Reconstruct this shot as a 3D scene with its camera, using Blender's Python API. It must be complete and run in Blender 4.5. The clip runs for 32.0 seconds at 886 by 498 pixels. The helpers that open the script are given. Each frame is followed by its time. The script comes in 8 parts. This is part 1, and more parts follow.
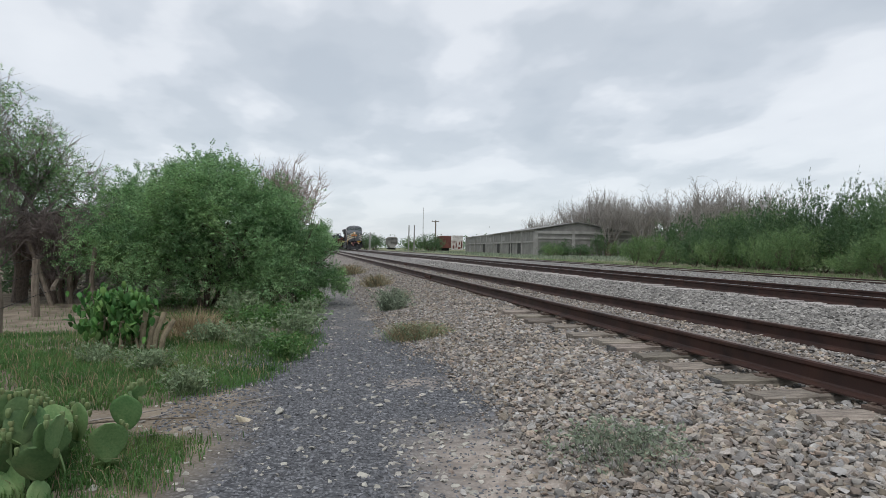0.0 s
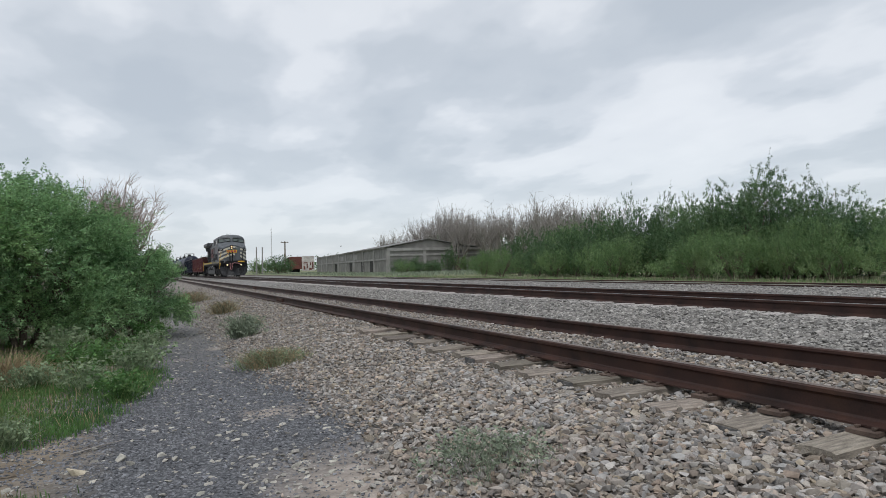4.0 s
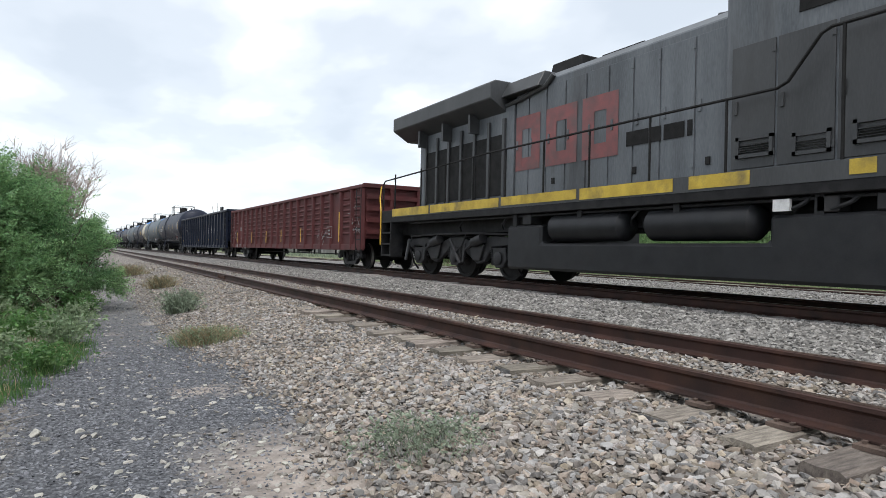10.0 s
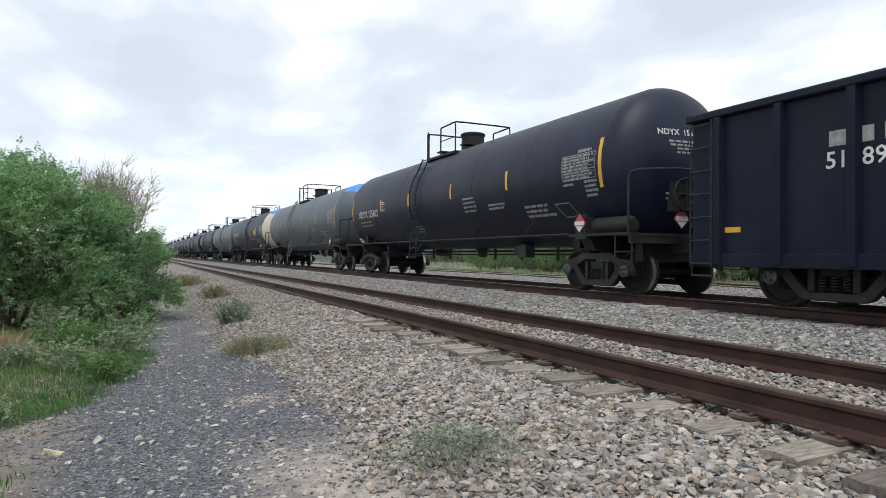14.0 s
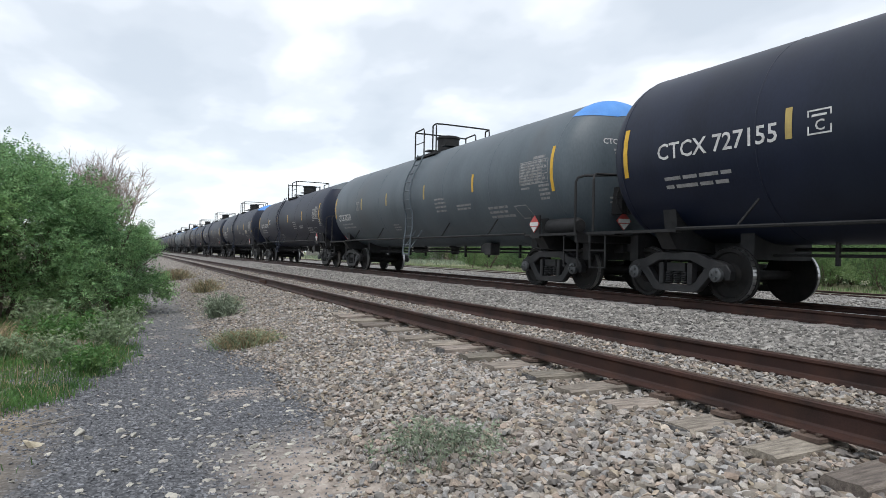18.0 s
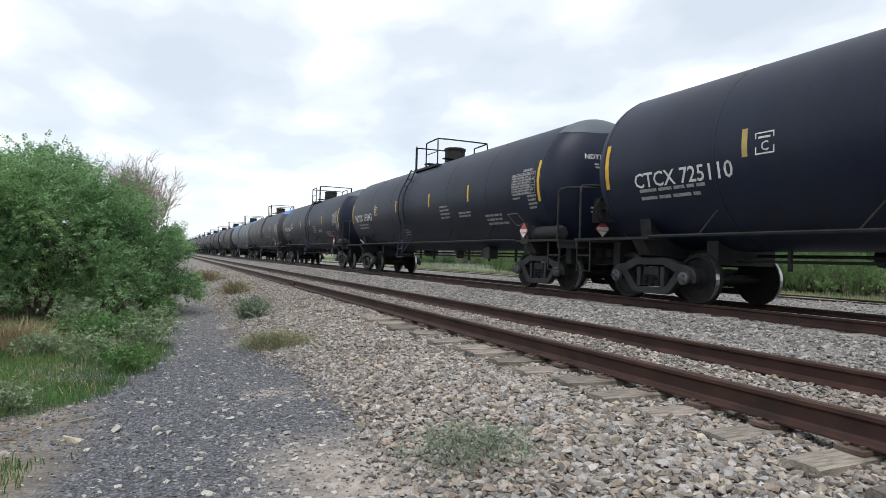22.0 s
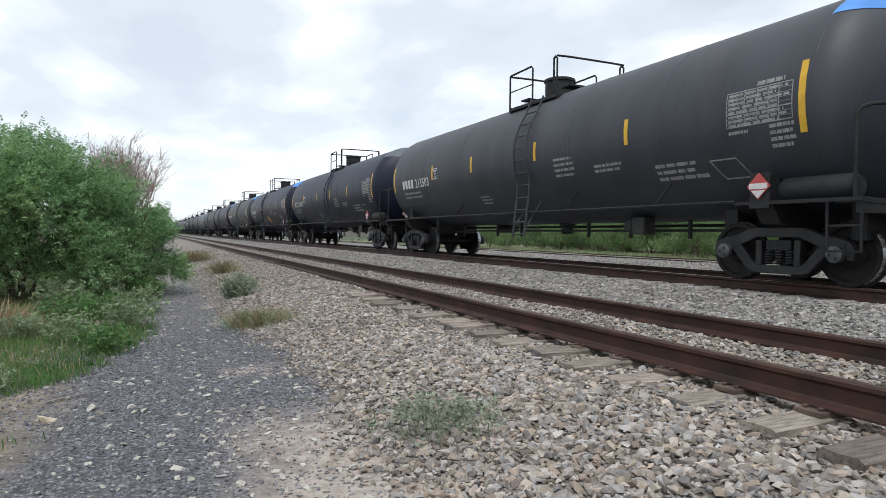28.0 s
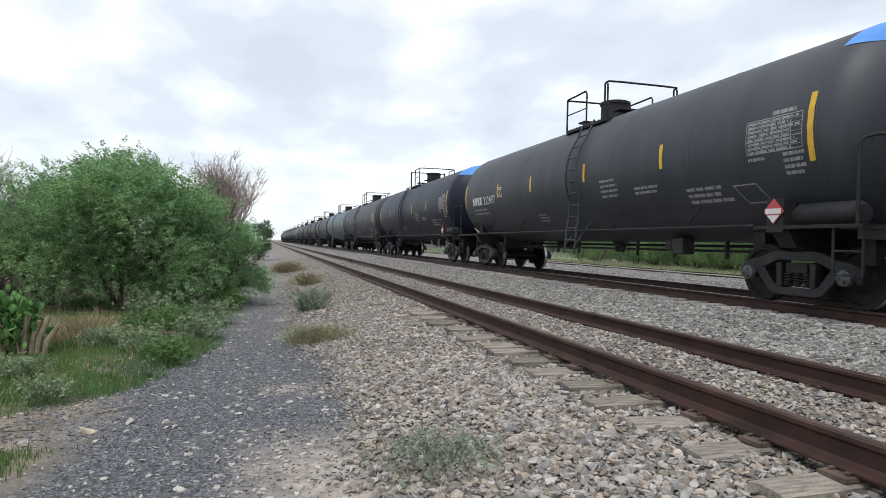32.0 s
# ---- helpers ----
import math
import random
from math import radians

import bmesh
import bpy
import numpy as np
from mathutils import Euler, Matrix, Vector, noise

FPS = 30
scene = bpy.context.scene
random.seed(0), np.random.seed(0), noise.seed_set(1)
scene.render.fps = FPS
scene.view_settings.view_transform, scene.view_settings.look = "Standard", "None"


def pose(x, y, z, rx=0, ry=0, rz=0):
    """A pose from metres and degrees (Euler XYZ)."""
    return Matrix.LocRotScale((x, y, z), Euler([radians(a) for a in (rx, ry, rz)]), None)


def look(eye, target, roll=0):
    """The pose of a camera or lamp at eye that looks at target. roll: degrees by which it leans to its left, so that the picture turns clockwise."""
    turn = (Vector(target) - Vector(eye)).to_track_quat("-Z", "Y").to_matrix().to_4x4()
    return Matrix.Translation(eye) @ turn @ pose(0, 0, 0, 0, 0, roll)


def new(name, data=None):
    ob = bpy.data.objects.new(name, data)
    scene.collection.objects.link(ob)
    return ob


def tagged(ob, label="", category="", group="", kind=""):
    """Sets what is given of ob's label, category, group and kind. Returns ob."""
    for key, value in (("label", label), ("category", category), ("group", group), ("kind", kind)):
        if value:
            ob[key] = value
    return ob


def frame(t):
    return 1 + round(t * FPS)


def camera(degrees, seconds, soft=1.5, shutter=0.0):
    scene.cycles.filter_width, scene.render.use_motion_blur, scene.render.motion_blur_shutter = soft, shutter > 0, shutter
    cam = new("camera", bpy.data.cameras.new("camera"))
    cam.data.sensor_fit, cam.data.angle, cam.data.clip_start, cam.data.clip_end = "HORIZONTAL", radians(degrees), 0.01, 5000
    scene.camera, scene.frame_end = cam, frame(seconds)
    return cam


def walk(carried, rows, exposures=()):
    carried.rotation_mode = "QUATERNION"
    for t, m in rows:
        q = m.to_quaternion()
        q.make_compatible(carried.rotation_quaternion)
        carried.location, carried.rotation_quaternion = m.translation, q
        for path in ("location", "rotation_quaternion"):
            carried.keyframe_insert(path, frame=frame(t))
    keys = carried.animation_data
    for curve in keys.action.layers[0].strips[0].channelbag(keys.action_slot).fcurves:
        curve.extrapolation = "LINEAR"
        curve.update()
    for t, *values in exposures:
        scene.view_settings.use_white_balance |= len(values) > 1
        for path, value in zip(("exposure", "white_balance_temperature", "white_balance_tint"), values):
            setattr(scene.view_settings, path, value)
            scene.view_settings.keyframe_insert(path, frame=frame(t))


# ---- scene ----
from collections import defaultdict

# the eye: seconds, place, turn to the left, tilt up, lean
cam = camera(70.0, 32.0, soft=0.6)
PATH = [
    (0.0, -0.033, -0.005, 0.944, -12.15, -0.07, -0.97),
    (0.5, -0.019, 0.003, 0.954, -16.76, -1.73, -0.48),
    (1.0, -0.031, 0.013, 0.952, -21.10, -2.78, -0.49),
    (1.5, -0.046, 0.017, 0.952, -21.80, -0.15, 0.96),
    (2.0, -0.057, 0.030, 0.948, -22.91, 0.08, 1.60),
    (2.5, -0.062, 0.031, 0.945, -23.05, -0.09, 1.77),
    (3.0, -0.066, 0.024, 0.939, -23.16, -0.16, 1.42),
    (3.5, -0.070, 0.022, 0.946, -24.04, 1.29, 1.33),
    (4.0, -0.072, 0.038, 0.948, -25.46, 1.52, 1.47),
    (4.5, -0.069, 0.045, 0.941, -25.39, 1.21, 1.07),
    (6.5, -0.039, 0.026, 0.949, -24.88, 2.04, -0.18),
    (7.0, -0.043, 0.034, 0.948, -25.48, 2.24, -0.52),
    (7.5, -0.035, 0.033, 0.941, -27.19, 2.35, -1.28),
    (8.0, -0.040, 0.044, 0.940, -28.53, 1.66, -1.05),
    (8.5, -0.045, 0.062, 0.928, -29.69, 0.66, -1.30),
    (9.0, -0.062, 0.079, 0.906, -30.49, 0.51, -2.05),
    (9.5, -0.025, 0.076, 0.916, -30.64, 0.07, -1.80),
    (10.0, -0.003, 0.068, 0.925, -30.03, 0.27, -1.27),
    (10.5, 0.007, 0.057, 0.927, -28.90, 0.59, -1.04),
    (11.0, 0.012, 0.047, 0.932, -28.66, 0.35, -0.67),
    (11.5, 0.016, 0.037, 0.931, -28.29, -0.00, -0.66),
    (12.0, 0.019, 0.034, 0.935, -29.35, 0.44, 0.11),
    (12.5, 0.023, 0.025, 0.946, -28.25, 0.74, -0.02),
    (13.0, 0.022, -0.009, 0.963, -27.18, 0.57, -0.75),
    (13.5, 0.018, -0.031, 0.977, -25.68, 0.42, -0.50),
    (15.5, 0.052, -0.044, 0.965, -26.23, 1.64, -0.83),
    (16.0, 0.069, -0.047, 0.970, -26.52, 1.40, -0.98),
    (16.5, 0.063, -0.052, 0.957, -26.69, 1.11, -1.18),
    (17.0, 0.053, -0.054, 0.954, -26.82, 1.30, -1.38),
    (17.5, 0.052, -0.051, 0.952, -27.00, 0.91, -1.39),
    (18.0, 0.069, -0.050, 0.956, -26.33, 0.53, -1.21),
    (18.5, 0.042, -0.049, 0.960, -25.35, 0.98, -1.03),
    (19.0, 0.033, -0.041, 0.960, -25.02, 0.77, -1.04),
    (19.5, 0.042, -0.036, 0.957, -25.39, 0.84, -1.72),
    (20.0, 0.050, -0.035, 0.956, -25.49, 1.19, -1.62),
    (20.5, 0.047, -0.027, 0.964, -25.11, 1.23, -1.69),
    (21.0, 0.048, -0.024, 0.974, -25.26, 0.91, -2.99),
    (21.5, 0.036, -0.013, 0.955, -23.99, -0.55, -1.75),
    (22.0, 0.026, -0.025, 0.950, -24.03, 0.84, -1.79),
    (22.5, 0.023, -0.028, 0.954, -23.29, 0.96, -2.07),
    (23.0, 0.032, -0.029, 0.957, -22.27, 1.24, -1.67),
    (23.5, 0.026, -0.031, 0.958, -22.61, 1.50, -1.44),
    (24.0, 0.026, -0.033, 0.952, -22.66, 1.50, -1.28),
    (24.5, 0.038, -0.028, 0.952, -22.00, 1.44, -1.31),
    (26.5, 0.049, -0.037, 0.944, -22.44, 1.27, -1.92),
    (27.0, 0.056, -0.047, 0.942, -22.62, 1.06, -1.19),
    (27.5, 0.067, -0.047, 0.947, -22.69, 0.33, -0.22),
    (28.0, 0.182, -0.102, 0.936, -24.59, -1.32, -0.65),
    (28.5, 0.286, -0.069, 0.920, -27.00, -3.87, -0.15),
    (29.0, 0.444, -0.013, 0.987, -24.82, -3.10, -4.25),
    (29.5, 0.562, -0.087, 1.040, -20.36, -2.86, -1.96),
    (30.0, 0.668, -0.227, 1.081, -17.49, -2.51, -2.30),
    (30.5, 0.717, -0.266, 1.094, -15.37, -4.14, -0.20),
    (31.0, 0.718, -0.257, 1.092, -14.20, -5.48, -1.17),
    (31.5, 0.730, -0.257, 1.117, -14.92, -2.06, -1.14),
    (32.0, 0.745, -0.258, 1.080, -15.71, -0.49, -1.30),
]
LIGHT_STEPS = [(0.0, -0.03), (4.0, -0.07), (8.0, -0.09), (9.0, 0.05), (9.5, 0.42), (10.0, 0.45), (11.0, 0.26), (12.0, 0.3), (13.0, 0.39), (18.0, 0.37), (20.0, 0.33), (21.0, 0.33), (22.0, 0.42), (24.0, 0.31), (27.0, 0.33), (28.5, 0.56), (29.0, 0.74), (31.0, 0.72), (32.0, 0.39)]
walk(cam, [(t, pose(x, y, z, 90 + p, r, w)) for t, x, y, z, w, p, r in PATH], LIGHT_STEPS)

# ---------------------------------------------------------------- light
world = bpy.data.worlds.new("overcast_sky")
scene.world = world
world.use_nodes = True


def make_sky():
    nt = world.node_tree
    n, l = nt.nodes, nt.links
    n.clear()
    out = n.new("ShaderNodeOutputWorld")
    bg = n.new("ShaderNodeBackground")
    l.new(bg.outputs[0], out.inputs[0])
    sky = n.new("ShaderNodeTexSky")
    sky.sky_type = "NISHITA"
    sky.sun_disc = False
    sky.sun_elevation, sky.sun_rotation = radians(58), radians(200)
    tc = n.new("ShaderNodeTexCoord")
    sep = n.new("ShaderNodeSeparateXYZ")
    l.new(tc.outputs["Generated"], sep.inputs[0])
    # flat cloud deck: direction divided by its height over a sunken rim
    up = n.new("ShaderNodeMath"); up.operation = "ADD"; up.inputs[1].default_value = 0.19
    l.new(sep.outputs[2], up.inputs[0])
    mx = n.new("ShaderNodeMath"); mx.operation = "MAXIMUM"; mx.inputs[1].default_value = 0.06
    l.new(up.outputs[0], mx.inputs[0])
    dv = n.new("ShaderNodeVectorMath"); dv.operation = "DIVIDE"
    cmb = n.new("ShaderNodeCombineXYZ")
    for i in range(3):
        l.new(mx.outputs[0], cmb.inputs[i])
    l.new(tc.outputs["Generated"], dv.inputs[0]); l.new(cmb.outputs[0], dv.inputs[1])

    def cloud(scale, detail, warp, shift, rough=0.5):
        mp = n.new("ShaderNodeMapping")
        mp.inputs["Location"].default_value = shift
        mp.inputs["Scale"].default_value = (1.0, 0.72, 0.0)
        l.new(dv.outputs[0], mp.inputs[0])
        t = n.new("ShaderNodeTexNoise")
        t.inputs["Scale"].default_value, t.inputs["Detail"].default_value = scale, detail
        t.inputs["Roughness"].default_value, t.inputs["Distortion"].default_value = rough, warp
        l.new(mp.outputs[0], t.inputs["Vector"])
        return t.outputs["Fac"]

    lumps = cloud(2.5, 4.5, 0.0, (5.3, 3.9, 0.0), 0.46)
    sheets = cloud(0.9, 3.0, 0.0, (7.4, 2.2, 0.0))
    both = n.new("ShaderNodeMath"); both.operation = "MULTIPLY_ADD"; both.inputs[1].default_value = 0.45
    l.new(sheets, both.inputs[0])
    half = n.new("ShaderNodeMath"); half.operation = "MULTIPLY"; half.inputs[1].default_value = 0.75
    l.new(lumps, half.inputs[0]); l.new(half.outputs[0], both.inputs[2])
    ramp = n.new("ShaderNodeValToRGB")
    ramp.color_ramp.interpolation = "EASE"
    e = ramp.color_ramp.elements
    e[0].position, e[0].color = 0.42, (0.495, 0.54, 0.592, 1)
    e[1].position, e[1].color = 0.80, (0.785, 0.81, 0.842, 1)
    for at, c in ((0.53, (0.55, 0.592, 0.64, 1)), (0.595, (0.625, 0.662, 0.708, 1)), (0.67, (0.745, 0.772, 0.808, 1))):
        q = ramp.color_ramp.elements.new(at); q.color = c
    l.new(both.outputs[0], ramp.inputs[0])
    # paler towards the horizon
    hz = n.new("ShaderNodeMapRange")
    hz.inputs["From Min"].default_value, hz.inputs["From Max"].default_value = 0.0, 0.17
    hz.inputs["To Min"].default_value, hz.inputs["To Max"].default_value = 0.75, 0.0
    l.new(sep.outputs[2], hz.inputs["Value"])
    mix = n.new("ShaderNodeMix"); mix.data_type = "RGBA"
    l.new(hz.outputs[0], mix.inputs[0]); l.new(ramp.outputs[0], mix.inputs[6])
    mix.inputs[7].default_value = (0.635, 0.685, 0.742, 1)
    # a share of clear-sky light through the deck
    add = n.new("ShaderNodeMix"); add.data_type = "RGBA"; add.blend_type = "ADD"
    add.inputs[0].default_value = 0.02
    l.new(mix.outputs[2], add.inputs[6]); l.new(sky.outputs[0], add.inputs[7])
    l.new(add.outputs[2], bg.inputs[0])
    bg.inputs[1].default_value = 1.0


make_sky()
sun = new("sun", bpy.data.lights.new("sun", "SUN"))
sun.data.energy, sun.data.angle, sun.data.color = 1.5, radians(25), (1.0, 0.97, 0.93)
sun.matrix_world = look((-10, -16, 40), (0, 0, 0))

# ---------------------------------------------------------------- materials


def surface(name, dark, light, scale=4.0, rough=0.75, metal=0.0, bump=0.25, fine=60.0, stain=None, stain_scale=0.8,
            stain_amount=0.5, stretch=(1, 1, 1), per_piece=0.0, leaf=0.0, spec=0.5, tint=0.0):
    """A painted, worn or natural surface with a coarse and a fine variation, and stains of a third colour."""
    m = bpy.data.materials.new(name)
    m.use_nodes = True
    nt = m.node_tree
    n, l = nt.nodes, nt.links
    b = n["Principled BSDF"]
    tc = n.new("ShaderNodeTexCoord")
    mp = n.new("ShaderNodeMapping")
    mp.inputs["Scale"].default_value = stretch
    l.new(tc.outputs["Object"], mp.inputs[0])
    a = n.new("ShaderNodeTexNoise")
    a.inputs["Scale"].default_value, a.inputs["Detail"].default_value = scale, 5.0
    l.new(mp.outputs[0], a.inputs["Vector"])
    f = n.new("ShaderNodeTexNoise")
    f.inputs["Scale"].default_value, f.inputs["Detail"].default_value = fine, 3.0
    l.new(mp.outputs[0], f.inputs["Vector"])
    mixf = n.new("ShaderNodeMath"); mixf.operation = "MULTIPLY_ADD"
    mixf.inputs[1].default_value = 0.45
    l.new(f.outputs["Fac"], mixf.inputs[0]); l.new(a.outputs["Fac"], mixf.inputs[2])
    r = n.new("ShaderNodeMapRange")
    r.inputs["From Min"].default_value, r.inputs["From Max"].default_value = 0.5, 0.95
    l.new(mixf.outputs[0], r.inputs["Value"])
    mix = n.new("ShaderNodeMix"); mix.data_type = "RGBA"
    mix.inputs[6].default_value, mix.inputs[7].default_value = (*dark, 1), (*light, 1)
    l.new(r.outputs[0], mix.inputs[0])
    col = mix.outputs[2]
    if stain:
        s = n.new("ShaderNodeTexNoise")
        s.inputs["Scale"].default_value, s.inputs["Detail"].default_value = stain_scale, 6.0
        s.inputs["Roughness"].default_value = 0.65
        l.new(mp.outputs[0], s.inputs["Vector"])
        sr = n.new("ShaderNodeMapRange")
        sr.inputs["From Min"].default_value, sr.inputs["From Max"].default_value = 0.5, 0.72
        sr.inputs["To Max"].default_value = stain_amount
        l.new(s.outputs["Fac"], sr.inputs["Value"])
        sm = n.new("ShaderNodeMix"); sm.data_type = "RGBA"
        sm.inputs[7].default_value = (*stain, 1)
        l.new(sr.outputs[0], sm.inputs[0]); l.new(col, sm.inputs[6])
        col = sm.outputs[2]
    if per_piece:
        src = n.new("ShaderNodeNewGeometry").outputs["Random Per Island"] if per_piece > 0 else n.new("ShaderNodeObjectInfo").outputs["Random"]
        pr = n.new("ShaderNodeMapRange")
        pr.inputs["To Min"].default_value, pr.inputs["To Max"].default_value = 1 - abs(per_piece), 1 + abs(per_piece)
        l.new(src, pr.inputs["Value"])
        hs = n.new("ShaderNodeHueSaturation")
        l.new(pr.outputs[0], hs.inputs["Value"])
        hr = n.new("ShaderNodeMapRange")
        hr.inputs["To Min"].default_value, hr.inputs["To Max"].default_value = 0.485, 0.515
        pm = n.new("ShaderNodeMath"); pm.operation = "FRACT"
        pk = n.new("ShaderNodeMath"); pk.operation = "MULTIPLY"; pk.inputs[1].default_value = 7.31
        l.new(src, pk.inputs[0]); l.new(pk.outputs[0], pm.inputs[0]); l.new(pm.outputs[0], hr.inputs["Value"])
        l.new(hr.outputs[0], hs.inputs["Hue"])
        if tint:
            tk = n.new("ShaderNodeMath"); tk.operation = "MULTIPLY"; tk.inputs[1].default_value = 23.7
            tf = n.new("ShaderNodeMath"); tf.operation = "FRACT"
            ts = n.new("ShaderNodeMapRange")
            ts.inputs["To Min"].default_value, ts.inputs["To Max"].default_value = 1 - tint, 1 + tint
            l.new(src, tk.inputs[0]); l.new(tk.outputs[0], tf.inputs[0]); l.new(tf.outputs[0], ts.inputs["Value"])
            l.new(ts.outputs[0], hs.inputs["Saturation"])
        l.new(col, hs.inputs["Color"])
        col = hs.outputs[0]
    l.new(col, b.inputs["Base Color"])
    b.inputs["Roughness"].default_value, b.inputs["Metallic"].default_value = rough, metal
    b.inputs["Specular IOR Level"].default_value = spec
    if leaf:
        b.inputs["Subsurface Weight"].default_value = 0.0
        b.inputs["Transmission Weight"].default_value = 0.0
        tr = n.new("ShaderNodeBsdfTranslucent")
        l.new(col, tr.inputs[0])
        ms = n.new("ShaderNodeMixShader"); ms.inputs[0].default_value = leaf
        l.new(b.outputs[0], ms.inputs[1]); l.new(tr.outputs[0], ms.inputs[2])
        l.new(ms.outputs[0], n["Material Output"].inputs[0])
    if bump:
        bp = n.new("ShaderNodeBump")
        bp.inputs["Strength"].default_value, bp.inputs["Distance"].default_value = bump, 0.01
        l.new(mixf.outputs[0], bp.inputs["Height"])
        l.new(bp.outputs[0], b.inputs["Normal"])
    return m


def glow(name, colour, strength):
    m = bpy.data.materials.new(name)
    m.use_nodes = True
    b = m.node_tree.nodes["Principled BSDF"]
    b.inputs["Base Color"].default_value = (*colour, 1)
    b.inputs["Emission Color"].default_value = (*colour, 1)
    b.inputs["Emission Strength"].default_value = strength
    return m


M = {}
M["rail"] = surface("weathered_rail_steel", (0.022, 0.0125, 0.0105), (0.064, 0.029, 0.0225), 3, 0.62, 0.3, 0.3, 90, (0.115, 0.052, 0.031), 2.0, 0.45)
M["railhead"] = surface("rusty_rail_head", (0.07, 0.045, 0.035), (0.16, 0.11, 0.085), 2, 0.45, 0.6, 0.1, 50)
M["bright"] = surface("polished_rail_head", (0.22, 0.21, 0.2), (0.36, 0.35, 0.34), 2, 0.32, 0.85, 0.05, 50)
M["plate"] = surface("dusty_tie_plate", (0.062, 0.042, 0.034), (0.16, 0.115, 0.092), 9, 0.85, 0.1, 0.4, 120)
M["rust"] = surface("rusty_iron", (0.04, 0.022, 0.017), (0.115, 0.058, 0.04), 9, 0.8, 0.2, 0.4, 120)
M["tie"] = surface("weathered_tie_wood", (0.115, 0.098, 0.082), (0.32, 0.28, 0.235), 5, 0.92, 0, 0.9, 40, (0.06, 0.05, 0.042), 1.6, 0.75, (1, 9, 6), -0.3)
M["tie_dusty"] = surface("dust_covered_tie", (0.27, 0.25, 0.24), (0.46, 0.43, 0.41), 5, 0.92, 0, 0.8, 40, (0.2, 0.18, 0.165), 1.3, 0.5, (1, 4, 4), -0.15)
M["tie_end"] = surface("creosoted_tie_end", (0.05, 0.05, 0.053), (0.16, 0.155, 0.15), 12, 0.85, 0, 0.6, 80)
M["stone"] = surface("ballast_stone", (0.188, 0.167, 0.147), (0.38, 0.342, 0.304), 9, 0.9, 0, 0.5, 70, (0.12, 0.115, 0.11), 5, 0.4, per_piece=0.46, tint=0.8)
M["stone_one"] = surface("single_ballast_stone", (0.188, 0.167, 0.147), (0.38, 0.342, 0.304), 9, 0.9, 0, 0.5, 70, (0.12, 0.115, 0.11), 5, 0.4, per_piece=-0.46, tint=0.8)
M["stone_grey"] = surface("grey_ballast_stone", (0.16, 0.152, 0.142), (0.35, 0.336, 0.314), 9, 0.9, 0, 0.5, 70, (0.12, 0.12, 0.12), 5, 0.5, per_piece=0.5)
M["pebble"] = surface("dark_gravel", (0.08, 0.083, 0.092), (0.21, 0.215, 0.232), 14, 0.85, 0, 0.4, 90, per_piece=0.45)
M["chip"] = surface("pale_stone_chip", (0.25, 0.24, 0.215), (0.46, 0.435, 0.385), 14, 0.9, 0, 0.4, 90, per_piece=0.25)
M["tank_black"] = surface("black_tank_paint", (0.004, 0.007, 0.0185), (0.0095, 0.015, 0.035), 1.2, 0.48, 0, 0.06, 30, (0.014, 0.021, 0.036), 0.7, 0.5, (1, 1, 0.35), spec=0.29)
M["tank_worn"] = surface("faded_black_tank_paint", (0.018, 0.022, 0.03), (0.038, 0.044, 0.055), 1.2, 0.55, 0, 0.06, 30, (0.058, 0.06, 0.065), 0.7, 0.4, (1, 1, 0.35))
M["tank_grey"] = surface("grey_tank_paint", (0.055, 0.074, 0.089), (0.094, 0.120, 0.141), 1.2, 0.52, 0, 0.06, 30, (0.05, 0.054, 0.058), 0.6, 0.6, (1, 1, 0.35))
M["blue"] = surface("bright_blue_paint", (0.06, 0.22, 0.58), (0.09, 0.30, 0.72), 3, 0.6, 0, 0.05, 40, (0.2, 0.3, 0.42), 1.5, 0.3)
M["cream"] = surface("cream_paint", (0.47, 0.435, 0.345), (0.6, 0.565, 0.47), 2, 0.55, 0, 0.05, 40, (0.31, 0.29, 0.24), 1.0, 0.6, (1, 1, 0.3))
M["iron"] = surface("grimy_black_iron", (0.008, 0.0085, 0.0095), (0.024, 0.0242, 0.026), 6, 0.66, 0.1, 0.3, 60, (0.038, 0.036, 0.036), 2.5, 0.5, spec=0.35)
M["wheel"] = surface("wheel_steel", (0.006, 0.006, 0.0065), (0.016, 0.0155, 0.0155), 8, 0.7, 0.1, 0.2, 60, (0.033, 0.027, 0.023), 3, 0.4, spec=0.3)
M["tread"] = surface("polished_wheel_tread", (0.3, 0.3, 0.3), (0.5, 0.5, 0.5), 5, 0.3, 0.9, 0.0)
M["white"] = surface("stencil_white", (0.5, 0.5, 0.5), (0.75, 0.75, 0.74), 7, 0.7, 0, 0, 80, (0.2, 0.2, 0.2), 6, 0.5)
M["dimwhite"] = surface("faded_stencil", (0.2, 0.2, 0.2), (0.36, 0.36, 0.36), 9, 0.7, 0, 0, 80, (0.08, 0.08, 0.08), 8, 0.6)
M["yellow"] = surface("safety_yellow", (0.55, 0.32, 0.02), (0.72, 0.44, 0.036), 4, 0.55, 0, 0.05, 60, (0.28, 0.19, 0.06), 3, 0.4)
M["yellow_worn"] = surface("worn_yellow_film", (0.34, 0.25, 0.08), (0.5, 0.38, 0.12), 4, 0.6, 0, 0.05, 60, (0.2, 0.17, 0.1), 3, 0.5)
M["cap"] = surface("bearing_cap_steel", (0.05, 0.055, 0.06), (0.12, 0.125, 0.13), 6, 0.5, 0.3, 0.1, 60)
